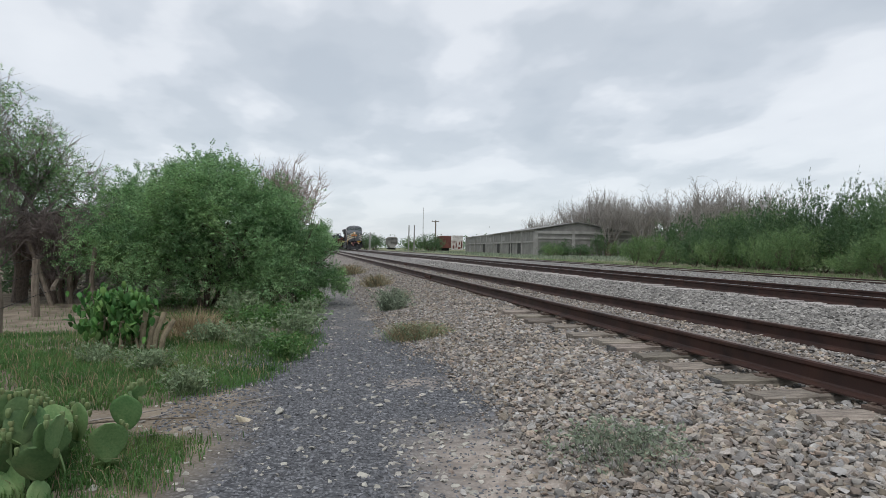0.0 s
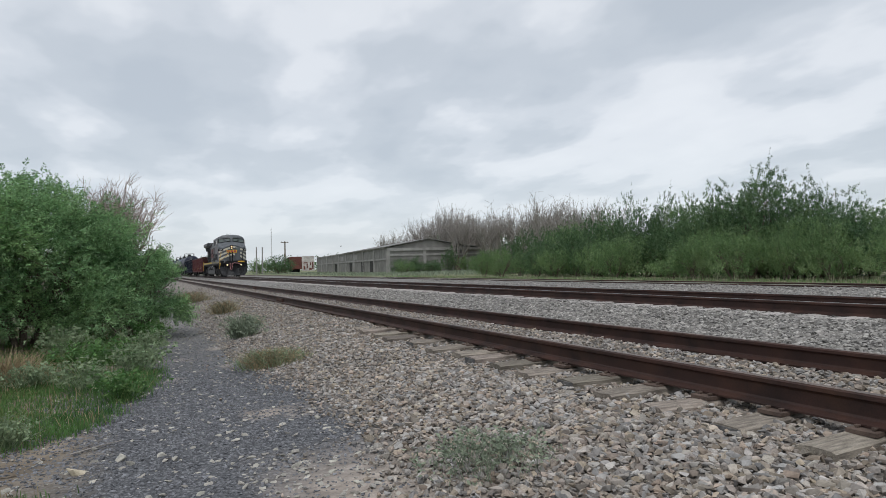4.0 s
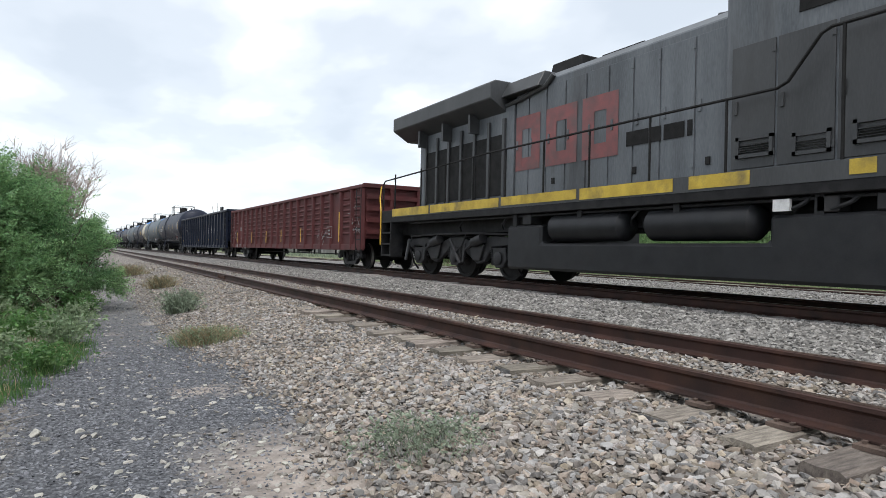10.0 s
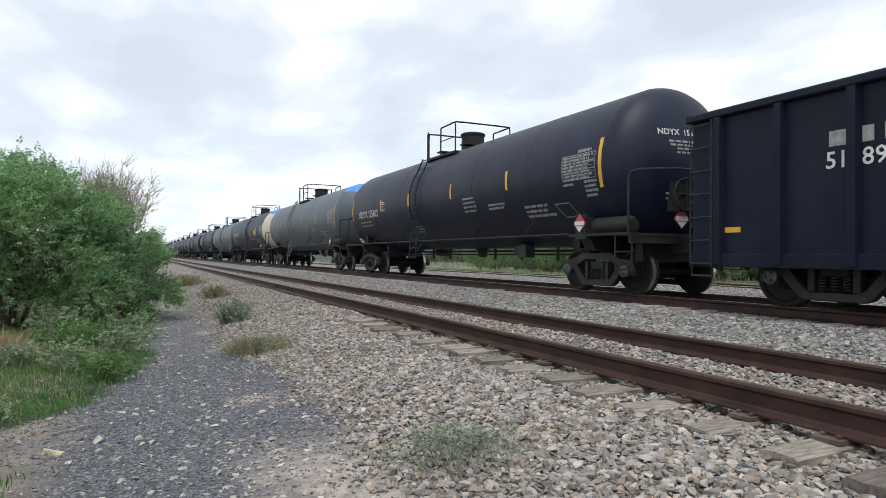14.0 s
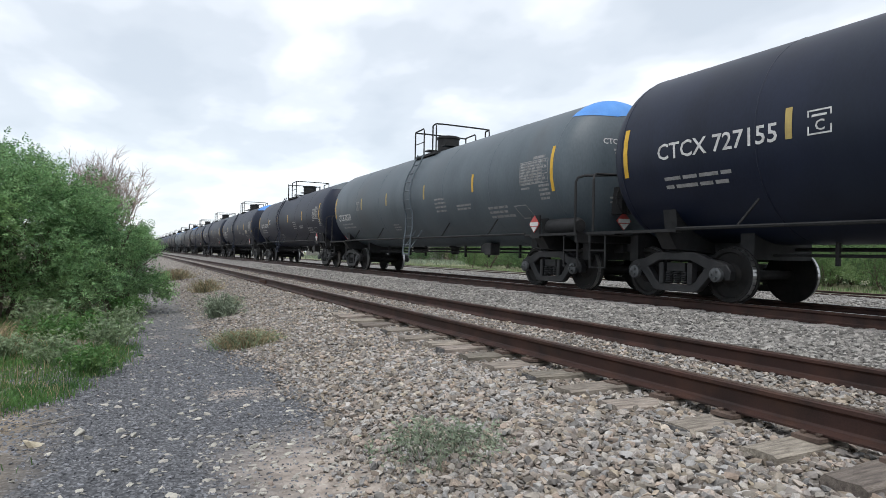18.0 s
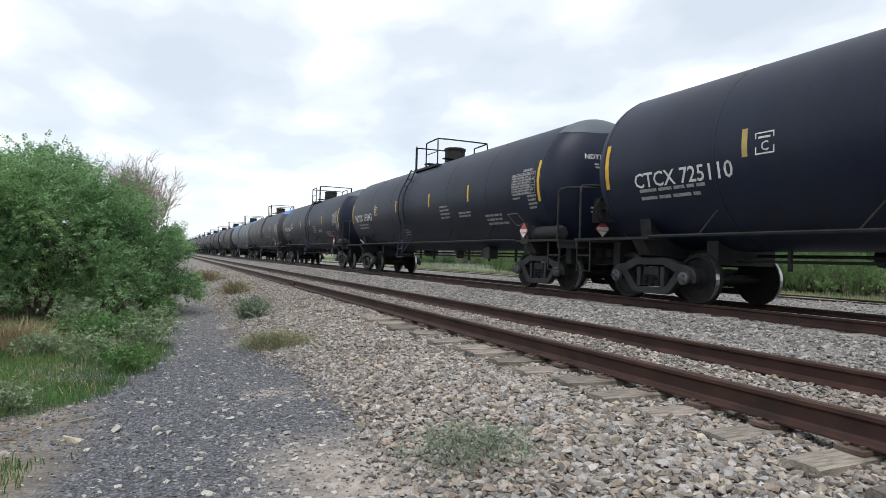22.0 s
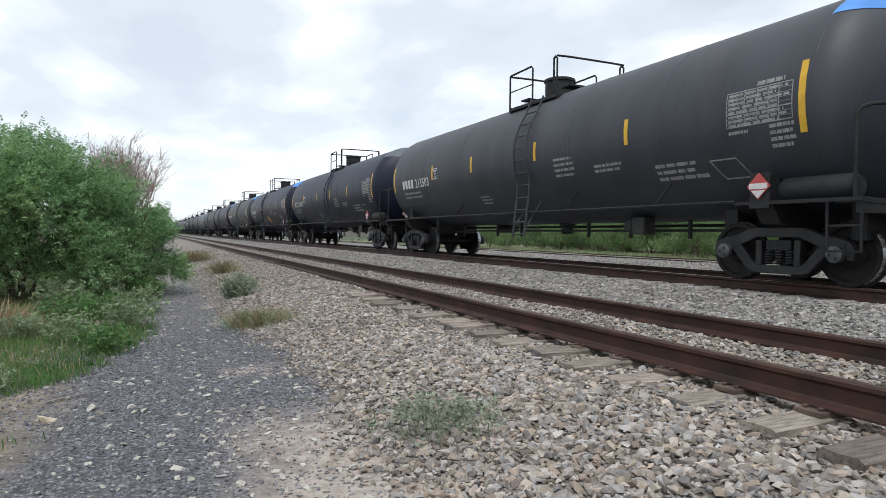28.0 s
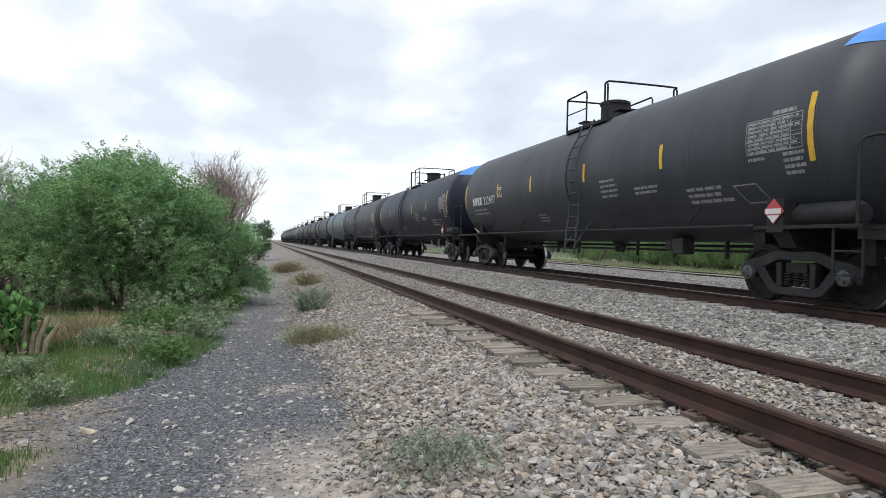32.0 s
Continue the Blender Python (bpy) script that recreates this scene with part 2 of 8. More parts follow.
M["red"] = surface("faded_red_paint", (0.33, 0.05, 0.045), (0.48, 0.09, 0.08), 4, 0.6, 0, 0.05, 60, (0.2, 0.1, 0.09), 2, 0.5)
M["herald_red"] = surface("dull_herald_red", (0.19, 0.035, 0.036), (0.3, 0.06, 0.058), 4, 0.6, 0, 0.05, 60, (0.14, 0.08, 0.075), 2, 0.5)
M["red_faded"] = surface("sun_faded_red", (0.14, 0.07, 0.07), (0.24, 0.075, 0.075), 4, 0.6, 0, 0.05, 60, (0.1, 0.085, 0.085), 1.8, 0.8)
M["gondola_red"] = surface("oxide_red_paint", (0.06, 0.0108, 0.0118), (0.108, 0.0215, 0.0212), 1.8, 0.7, 0, 0.15, 40, (0.05, 0.018, 0.016), 1.2, 0.8, (1, 1, 0.4))
M["gondola_black"] = surface("black_gondola_paint", (0.003, 0.0055, 0.0145), (0.0068, 0.0115, 0.027), 1.8, 0.5, 0, 0.1, 40, (0.014, 0.019, 0.033), 1.1, 0.5, (1, 1, 0.4), spec=0.2)
M["loco"] = surface("grey_locomotive_paint", (0.062, 0.071, 0.08), (0.15, 0.165, 0.18), 1.6, 0.5, 0, 0.1, 34, (0.03, 0.031, 0.033), 0.8, 0.9, (1, 1.3, 0.25))
M["loco_dark"] = surface("dark_grey_locomotive_paint", (0.03, 0.032, 0.034), (0.058, 0.061, 0.064), 1.2, 0.5, 0, 0.08, 40, (0.02, 0.02, 0.02), 0.7, 0.6, (1, 1.3, 0.3))
M["loco_deck"] = surface("worn_yellow_sill", (0.36, 0.25, 0.03), (0.60, 0.43, 0.055), 3, 0.6, 0, 0.1, 60, (0.07, 0.062, 0.05), 1.1, 1.0, (1, 1.1, 1))
M["stripe"] = surface("pale_cream_stripe", (0.52, 0.5, 0.41), (0.66, 0.64, 0.54), 4, 0.6, 0, 0.05, 60, (0.27, 0.26, 0.23), 2.5, 0.6)
# base colour lightened to grey-green to imitate reflected sky in the windshields
M["glass"] = surface("sky_tinted_cab_glass", (0.10, 0.125, 0.118), (0.15, 0.175, 0.165), 3, 0.06, 0, 0)
M["glass_side"] = surface("dark_side_glass", (0.016, 0.019, 0.02), (0.04, 0.046, 0.046), 3, 0.12, 0, 0)
M["lamp"] = glow("headlight", (1.0, 0.74, 0.42), 0.95)
M["truck_steel"] = surface("dusty_cast_steel", (0.0075, 0.008, 0.0095), (0.024, 0.0245, 0.027), 5, 0.6, 0.1, 0.3, 60, (0.055, 0.05, 0.047), 2.2, 0.5)
M["lamp_rim"] = surface("black_trim", (0.008, 0.008, 0.008), (0.022, 0.022, 0.022), 5, 0.75, 0, 0.1, 60, spec=0.2)
M["hose"] = surface("pink_rubber_hose", (0.33, 0.13, 0.14), (0.48, 0.22, 0.23), 9, 0.6, 0, 0.1)
M["tank_dark"] = surface("dark_cylinder_paint", (0.008, 0.0088, 0.0105), (0.018, 0.019, 0.0215), 4, 0.5, 0, 0.08, 60, (0.03, 0.028, 0.027), 1.5, 0.4, spec=0.35)
M["pilot"] = surface("soot_black_pilot", (0.006, 0.006, 0.007), (0.02, 0.02, 0.021), 5, 0.7, 0.1, 0.3, 50, (0.05, 0.05, 0.05), 2.2, 0.35, spec=0.3)
M["plow"] = surface("scuffed_plow_steel", (0.008, 0.008, 0.009), (0.034, 0.035, 0.038), 5, 0.6, 0.1, 0.4, 40, (0.11, 0.11, 0.115), 3.2, 0.65, (1, 1, 1.6))
M["bark"] = surface("rough_bark", (0.07, 0.052, 0.04), (0.17, 0.135, 0.11), 14, 0.95, 0, 0.8, 60, stretch=(3, 3, 1))
M["twig"] = surface("bare_pinkish_twigs", (0.24, 0.19, 0.165), (0.40, 0.33, 0.295), 8, 0.9, 0, 0.2)
M["twig_brown"] = surface("bare_brown_twigs", (0.10, 0.08, 0.075), (0.22, 0.18, 0.165), 8, 0.9, 0, 0.2)
M["twig_old"] = surface("weathered_tree_twigs", (0.13, 0.11, 0.1), (0.29, 0.25, 0.225), 8, 0.9, 0, 0.2)
M["twig_grey"] = surface("bare_grey_twigs", (0.20, 0.18, 0.165), (0.36, 0.335, 0.31), 8, 0.9, 0, 0.2)
M["leaf_bush"] = surface("mesquite_leaves", (0.082, 0.18, 0.076), (0.295, 0.48, 0.22), 1.6, 0.6, 0, 0, 14, (0.29, 0.43, 0.17), 0.9, 0.6, per_piece=0.5, leaf=0.4)
M["leaf_dark"] = surface("dark_green_leaves", (0.042, 0.092, 0.04), (0.118, 0.205, 0.088), 1.2, 0.6, 0, 0, 14, (0.2, 0.27, 0.1), 0.7, 0.6, per_piece=0.4, leaf=0.4)
M["leaf_brush"] = surface("soft_brush_leaves", (0.08, 0.152, 0.056), (0.215, 0.33, 0.135), 1.1, 0.65, 0, 0, 14, (0.28, 0.34, 0.19), 0.6, 0.6, per_piece=0.35, leaf=0.4)
M["leaf_grey"] = surface("grey_green_weed_leaves", (0.15, 0.19, 0.13), (0.31, 0.36, 0.265), 3, 0.7, 0, 0, 14, per_piece=0.35, leaf=0.3)
M["leaf_pale"] = surface("pale_weed_leaves", (0.14, 0.2, 0.105), (0.31, 0.39, 0.235), 3, 0.7, 0, 0, 14, per_piece=0.35, leaf=0.3)
M["grass"] = surface("green_grass_blades", (0.055, 0.138, 0.036), (0.138, 0.27, 0.08), 1.5, 0.6, 0, 0, 14, (0.24, 0.26, 0.1), 1.2, 0.5, per_piece=0.35, leaf=0.35)
M["dry"] = surface("dry_straw", (0.22, 0.165, 0.09), (0.42, 0.34, 0.21), 3, 0.8, 0, 0, 14, per_piece=0.3, leaf=0.25)
M["olive"] = surface("olive_tuft", (0.19, 0.19, 0.12), (0.37, 0.36, 0.245), 3, 0.8, 0, 0, 14, per_piece=0.35, leaf=0.3)
M["pear"] = surface("prickly_pear_skin", (0.07, 0.14, 0.05), (0.155, 0.245, 0.1), 5, 0.68, 0, 0.5, 75, (0.26, 0.31, 0.14), 6, 0.6, per_piece=-0.45, spec=0.3)
M["cactus"] = surface("nopal_skin", (0.034, 0.105, 0.024), (0.09, 0.215, 0.05), 5, 0.65, 0, 0.3, 60, (0.2, 0.25, 0.1), 5, 0.5, per_piece=-0.45, spec=0.3)
M["fruit"] = surface("unripe_fruit_skin", (0.10, 0.16, 0.055), (0.2, 0.26, 0.11), 20, 0.6, 0, 0.1, 60, (0.3, 0.2, 0.1), 9, 0.4)
M["cactus_old"] = surface("old_nopal_stem", (0.15, 0.12, 0.08), (0.33, 0.28, 0.185), 9, 0.9, 0, 0.5, 60)
M["concrete"] = surface("weathered_concrete_block", (0.15, 0.147, 0.138), (0.26, 0.255, 0.24), 0.8, 0.9, 0, 0.3, 12, (0.12, 0.118, 0.11), 0.35, 0.6)
M["concrete_pale"] = surface("pale_concrete_frame", (0.235, 0.23, 0.22), (0.35, 0.345, 0.33), 0.8, 0.9, 0, 0.3, 12, (0.16, 0.155, 0.145), 0.5, 0.6)
M["roof"] = surface("weathered_roof_sheet", (0.14, 0.14, 0.135), (0.24, 0.24, 0.23), 1, 0.7, 0.2, 0.1, 12)
M["dark_opening"] = surface("dark_interior", (0.015, 0.015, 0.014), (0.03, 0.03, 0.028), 2, 0.9, 0, 0)
M["boxcar"] = surface("rusty_boxcar_side", (0.09, 0.03, 0.025), (0.17, 0.06, 0.045), 0.8, 0.8, 0, 0.2, 12)
M["boxcar_pale"] = surface("whitewashed_panel", (0.4, 0.38, 0.36), (0.66, 0.64, 0.61), 1.2, 0.8, 0, 0.1, 12, (0.2, 0.08, 0.07), 0.8, 0.7)
M["wood"] = surface("grey_post_wood", (0.10, 0.08, 0.06), (0.24, 0.2, 0.16), 6, 0.95, 0, 0.6, 60, stretch=(4, 4, 1))
M["rock"] = surface("sandy_rock", (0.43, 0.37, 0.27), (0.60, 0.53, 0.41), 12, 0.9, 0, 0.5, 60)
M["placard"] = surface("placard_red", (0.4, 0.05, 0.05), (0.5, 0.08, 0.07), 6, 0.5, 0, 0)


def ground_material():
    """One sheet: earth, dark gravel path, crushed stone under the tracks, grass soil, by distance from the rails."""
    m = bpy.data.materials.new("ground_sheet")
    m.use_nodes = True
    nt = m.node_tree
    n, l = nt.nodes, nt.links
    b = n["Principled BSDF"]
    b.inputs["Roughness"].default_value = 0.93
    g = n.new("ShaderNodeTexCoord")
    sep = n.new("ShaderNodeSeparateXYZ")
    wob = n.new("ShaderNodeTexNoise"); wob.inputs["Scale"].default_value = 0.55; wob.inputs["Detail"].default_value = 6
    l.new(g.outputs["Object"], wob.inputs["Vector"])
    wx = n.new("ShaderNodeMath"); wx.operation = "MULTIPLY_ADD"; wx.inputs[1].default_value = 1.5
    l.new(g.outputs["Object"], sep.inputs[0])
    sub = n.new("ShaderNodeMath"); sub.operation = "SUBTRACT"; sub.inputs[1].default_value = 0.75
    l.new(wob.outputs["Fac"], wx.inputs[0]); l.new(sep.outputs[0], wx.inputs[2]); l.new(wx.outputs[0], sub.inputs[0])
    x = sub.outputs[0]

    def noise_mix(dark, light, scale, detail=4):
        t = n.new("ShaderNodeTexNoise"); t.inputs["Scale"].default_value = scale; t.inputs["Detail"].default_value = detail
        l.new(g.outputs["Object"], t.inputs["Vector"])
        r = n.new("ShaderNodeMapRange")
        r.inputs["From Min"].default_value, r.inputs["From Max"].default_value = 0.34, 0.66
        l.new(t.outputs["Fac"], r.inputs["Value"])
        k = n.new("ShaderNodeMix"); k.data_type = "RGBA"
        k.inputs[6].default_value, k.inputs[7].default_value = (*dark, 1), (*light, 1)
        l.new(r.outputs[0], k.inputs[0])
        return k.outputs[2]

    def cells(dark, light, scale):
        t = n.new("ShaderNodeTexVoronoi"); t.inputs["Scale"].default_value = scale
        l.new(g.outputs["Object"], t.inputs["Vector"])
        s = n.new("ShaderNodeSeparateColor"); l.new(t.outputs["Color"], s.inputs[0])
        edge = n.new("ShaderNodeMapRange")
        edge.inputs["From Min"].default_value, edge.inputs["From Max"].default_value = 0.25, 0.62
        edge.inputs["To Min"].default_value, edge.inputs["To Max"].default_value = 1.0, 0.3
        l.new(t.outputs["Distance"], edge.inputs["Value"])
        mu = n.new("ShaderNodeMath"); mu.operation = "MULTIPLY"
        l.new(s.outputs[0], mu.inputs[0]); l.new(edge.outputs[0], mu.inputs[1])
        k = n.new("ShaderNodeMix"); k.data_type = "RGBA"
        k.inputs[6].default_value, k.inputs[7].default_value = (*dark, 1), (*light, 1)
        l.new(mu.outputs[0], k.inputs[0])
        return k.outputs[2], t.outputs["Distance"]

    soil = noise_mix((0.135, 0.108, 0.078), (0.27, 0.225, 0.172), 2.6, 7)
    path, pd = cells((0.045, 0.047, 0.054), (0.23, 0.235, 0.248), 42.0)
    sand = noise_mix((0.235, 0.2, 0.172), (0.40, 0.35, 0.308), 9.0, 8)
    stone, sd = cells((0.11, 0.098, 0.086), (0.42, 0.375, 0.333), 17.0)
    stone2, sd2 = cells((0.11, 0.104, 0.098), (0.41, 0.392, 0.37), 17.0)
    fines = noise_mix((0.115, 0.11, 0.103), (0.25, 0.24, 0.227), 22.0, 8)
    fines_pale = noise_mix((0.15, 0.14, 0.13), (0.36, 0.335, 0.305), 11.0, 8)
    verge = noise_mix((0.10, 0.14, 0.05), (0.25, 0.235, 0.15), 0.35, 8)

    def step(col_a, col_b, at, soft, val=x):
        r = n.new("ShaderNodeMapRange")
        r.inputs["From Min"].default_value, r.inputs["From Max"].default_value = at - soft, at + soft
        l.new(val, r.inputs["Value"])
        k = n.new("ShaderNodeMix"); k.data_type = "RGBA"
        l.new(r.outputs[0], k.inputs[0]); l.new(col_a, k.inputs[6]); l.new(col_b, k.inputs[7])
        return k.outputs[2]

    # sandy bare patches within the path, near the rails' side
    pt = n.new("ShaderNodeTexNoise"); pt.inputs["Scale"].default_value = 0.9; pt.inputs["Detail"].default_value = 5
    l.new(g.outputs["Object"], pt.inputs["Vector"])
    patched = step(path, sand, 0.66, 0.05, pt.outputs["Fac"])
    # paler further on
    path_far = n.new("ShaderNodeMix"); path_far.data_type = "RGBA"
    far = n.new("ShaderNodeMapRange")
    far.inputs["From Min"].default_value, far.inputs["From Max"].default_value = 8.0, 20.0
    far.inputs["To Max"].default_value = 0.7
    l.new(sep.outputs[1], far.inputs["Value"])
    l.new(far.outputs[0], path_far.inputs[0]); l.new(patched, path_far.inputs[6]); l.new(fines_pale, path_far.inputs[7])
    c = step(soil, path_far.outputs[2], -0.6, 0.25)
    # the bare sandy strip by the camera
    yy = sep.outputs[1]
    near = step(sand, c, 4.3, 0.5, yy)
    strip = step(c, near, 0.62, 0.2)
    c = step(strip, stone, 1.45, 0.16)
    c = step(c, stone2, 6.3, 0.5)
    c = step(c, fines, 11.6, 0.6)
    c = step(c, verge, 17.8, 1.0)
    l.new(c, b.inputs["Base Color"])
    bp = n.new("ShaderNodeBump"); bp.invert = True
    bp.inputs["Strength"].default_value, bp.inputs["Distance"].default_value = 0.8, 0.03
    l.new(sd, bp.inputs["Height"])
    bp2 = n.new("ShaderNodeBump"); bp2.invert = True
    bp2.inputs["Strength"].default_value, bp2.inputs["Distance"].default_value = 0.6, 0.012
    l.new(pd, bp2.inputs["Height"]); l.new(bp.outputs[0], bp2.inputs["Normal"])
    l.new(bp2.outputs[0], b.inputs["Normal"])
    return m


M["ground"] = ground_material()

# ---------------------------------------------------------------- mesh building


class Geo:
    """Vertices and faces of one mesh, in metres."""

    def __init__(self):
        self.v, self.f = [], []

    def add(self, verts, faces):
        k = len(self.v)
        self.v += [tuple(p) for p in verts]
        self.f += [tuple(i + k for i in q) for q in faces]
        return self

    def box(self, x0, x1, y0, y1, z0, z1):
        p = [(x, y, z) for z in (z0, z1) for x, y in ((x0, y0), (x1, y0), (x1, y1), (x0, y1))]
        return self.add(p, [(3, 2, 1, 0), (4, 5, 6, 7), (0, 1, 5, 4), (1, 2, 6, 5), (2, 3, 7, 6), (3, 0, 4, 7)])

    def prism(self, ring, y0, y1, axis="y"):
        """A closed outline, swept along an axis. ring: (x, z) along y, (y, z) along x, (x, y) along z."""
        put = {"y": lambda a, b, t: (a, t, b), "x": lambda a, b, t: (t, a, b), "z": lambda a, b, t: (a, b, t)}[axis]
        k = len(ring)
        p = [put(a, b, y0) for a, b in ring] + [put(a, b, y1) for a, b in ring]
        return self.add(p, [tuple(range(k))[::-1], tuple(range(k, 2 * k))] + [(i, (i + 1) % k, k + (i + 1) % k, k + i) for i in range(k)])

    def loft(self, rings, cap=True):
        k = len(rings[0])
        p = [q for r in rings for q in r]
        f = [(j * k + i, j * k + (i + 1) % k, (j + 1) * k + (i + 1) % k, (j + 1) * k + i) for j in range(len(rings) - 1) for i in range(k)]
        if cap:
            f += [tuple(range(k))[::-1], tuple(range((len(rings) - 1) * k, len(rings) * k))]
        return self.add(p, f)

    def rod(self, a, b, r, seg=8, r2=None):
        a, b = Vector(a), Vector(b)
        w = (b - a).normalized()
        u = w.orthogonal().normalized()
        s = w.cross(u)
        ring = lambda c, q: [tuple(c + q * (math.cos(2 * math.pi * i / seg) * u + math.sin(2 * math.pi * i / seg) * s)) for i in range(seg)]
        return self.loft([ring(a, r), ring(b, r if r2 is None else r2)])

    def tube(self, pts, r, seg=6, taper=1.0):
        pts = [Vector(p) for p in pts]
        rings, u = [], None
        for i, p in enumerate(pts):
            w = (pts[min(i + 1, len(pts) - 1)] - pts[max(i - 1, 0)]).normalized()
            u = w.orthogonal().normalized() if u is None else (u - w * u.dot(w)).normalized()
            s = w.cross(u)
            q = r * (1 + (taper - 1) * i / (len(pts) - 1))
            rings.append([tuple(p + q * (math.cos(2 * math.pi * k / seg) * u + math.sin(2 * math.pi * k / seg) * s)) for k in range(seg)])
        return self.loft(rings)

    def spin(self, profile, axis_point=(0, 0, 0), axis="x", seg=24):
        """A profile of (along, radius) turned about an axis."""
        rings = []
        for t, r in profile:
            ring = []
            for i in range(seg):
                a = 2 * math.pi * i / seg
                c, s = r * math.cos(a), r * math.sin(a)
                q = {"x": (t, c, s), "y": (s, t, c), "z": (c, s, t)}[axis]
                ring.append(tuple(axis_point[k] + q[k] for k in range(3)))
            rings.append(ring)
        return self.loft(rings)

    def quad(self, a, b, c, d):
        return self.add([a, b, c, d], [(0, 1, 2, 3)])

    def mesh(self, name, bevel=0.0, smooth=False, angle=40):
        me = bpy.data.meshes.new(name)
        me.from_pydata(self.v, [], self.f)
        bm = bmesh.new()
        bm.from_mesh(me)
        if bevel:
            es = [e for e in bm.edges if len(e.link_faces) == 2 and e.calc_face_angle(0) > radians(30)]
            bmesh.ops.bevel(bm, geom=es, offset=bevel, segments=1, affect="EDGES", clamp_overlap=True)
        bmesh.ops.recalc_face_normals(bm, faces=bm.faces)
        if smooth:
            for fc in bm.faces:
                fc.smooth = True
            for e in bm.edges:
                if len(e.link_faces) == 2 and e.calc_face_angle(0) > radians(angle):
                    e.smooth = False
        bm.to_mesh(me)
        bm.free()
        return me


CACHE = {}


def part(name, geo, material, parent=None, label="", bevel=0.0, smooth=False, at=None, key=None):
    """One mesh object under a thing or under a part. key: alike parts share their mesh, each with its own paint."""
    if key and key in CACHE:
        me = CACHE[key]
    else:
        me = (geo() if callable(geo) else geo).mesh(name, bevel, smooth)
        me.materials.append(material)
        if key:
            CACHE[key] = me
    ob = new(name, me)
    if me.materials[0] != material:
        ob.material_slots[0].link = "OBJECT"
        ob.material_slots[0].material = material
    if parent:
        ob.parent = parent
    if at is not None:
        ob.matrix_basis = at if isinstance(at, Matrix) else Matrix.Translation(at)
    if label:
        ob["label"] = label
    return ob


def raw_mesh(name, verts, faces, material):
    """A large mesh of loose pieces from number arrays; faces all of one size."""
    me = bpy.data.meshes.new(name)
    verts, faces = np.asarray(verts, np.float32), np.asarray(faces, np.int32)
    k = faces.shape[1]
    me.vertices.add(len(verts)); me.vertices.foreach_set("co", verts.ravel())
    me.loops.add(faces.size); me.loops.foreach_set("vertex_index", faces.ravel())
    me.polygons.add(len(faces))
    me.polygons.foreach_set("loop_start", np.arange(0, faces.size, k, dtype=np.int32))
    me.polygons.foreach_set("loop_total", np.full(len(faces), k, np.int32))
    me.polygons.foreach_set("use_smooth", np.zeros(len(faces), bool))
    me.update(calc_edges=True)
    me.materials.append(material)
    return me


def letters(text, size, align="LEFT"):
    """Flat lettering in the built-in font as a Geo in (x, y), z = 0; about size high."""
    cu = bpy.data.curves.new("letters", "FONT")
    cu.body, cu.size, cu.align_x, cu.resolution_u = text, size * 1.4, align, 2
    cu.offset = size * 0.016
    ob = bpy.data.objects.new("letters", cu)
    scene.collection.objects.link(ob)
    me = bpy.data.meshes.new_from_object(ob.evaluated_get(bpy.context.evaluated_depsgraph_get()))
    g = Geo()
    g.add([tuple(v.co) for v in me.vertices], [tuple(p.vertices) for p in me.polygons])
    bpy.data.objects.remove(ob)
    bpy.data.meshes.remove(me)
    return g


# ---------------------------------------------------------------- the ground
XA, GAUGE, XT, ZT = 3.59, 1.505, 9.32, 0.30   # near rail, rail spacing, middle of the train's track, its rail top
rng = np.random.default_rng(7)


def bed(x, y):
    """Height of the ground at a place."""
    knots_x = (-400, -30, -3.0, -0.8, 0.9, 1.5, 2.6, 3.05, 3.4, 5.6, 6.2, 7.2, 7.9, 10.8, 12.2, 14.0, 19.0, 24.0, 60.0, 900.0)
    knots_z = (-0.3, -0.3, -0.33, -0.36, -0.36, -0.31, -0.135, -0.09, -0.072, -0.035, -0.09, 0.0, 0.105, 0.115, 0.11, 0.12, 0.13, 0.08, 0.0, 0.0)
    z = np.interp(x, knots_x, knots_z)
    # stones heaped over the ties between the rails, and over their ends further on
    z = z + 0.065 * np.interp(x, (3.72, 3.86, 4.8, 4.98), (0, 1, 1, 0)) + 0.04 * np.interp(x, (5.2, 5.35, 5.9, 6.2), (0, 1, 1, 0))
    z = z + 0.07 * np.interp(x, (2.5, 2.9, 3.4, 3.5), (0, 1, 1, 0)) * np.interp(y, (9.0, 10.6), (0, 1))
    return z + 0.018 * np.sin(1.7 * x + 0.9 * y) * np.sin(0.8 * y - 0.6 * x) * (np.abs(x) < 60)


def make_ground():
    xs = np.unique(np.concatenate([np.linspace(-900, -40, 12), np.linspace(-40, -4, 25), np.arange(-4, 13, 0.14), np.linspace(13, 40, 30), np.linspace(40, 900, 14)]))
    ys = np.unique(np.concatenate([np.linspace(-300, -20, 12), np.arange(-20, 2, 0.8), np.arange(2, 26, 0.16), np.linspace(26, 80, 50), np.linspace(80, 1500, 40)]))
    gx, gy = np.meshgrid(xs, ys)
    z = bed(gx, gy)
    v = np.stack([gx, gy, z], -1).reshape(-1, 3)
    nx = len(xs)
    i = np.arange(len(v)).reshape(len(ys), nx)
    f = np.stack([i[:-1, :-1], i[:-1, 1:], i[1:, 1:], i[1:, :-1]], -1).reshape(-1, 4)
    me = raw_mesh("ground", v, f, M["ground"])
    for p in me.polygons:
        p.use_smooth = True
    return tagged(new("ground", me), "bare earth with a dark gravel path and crushed stone under tracks", "ground", kind="structure")


ground = make_ground()


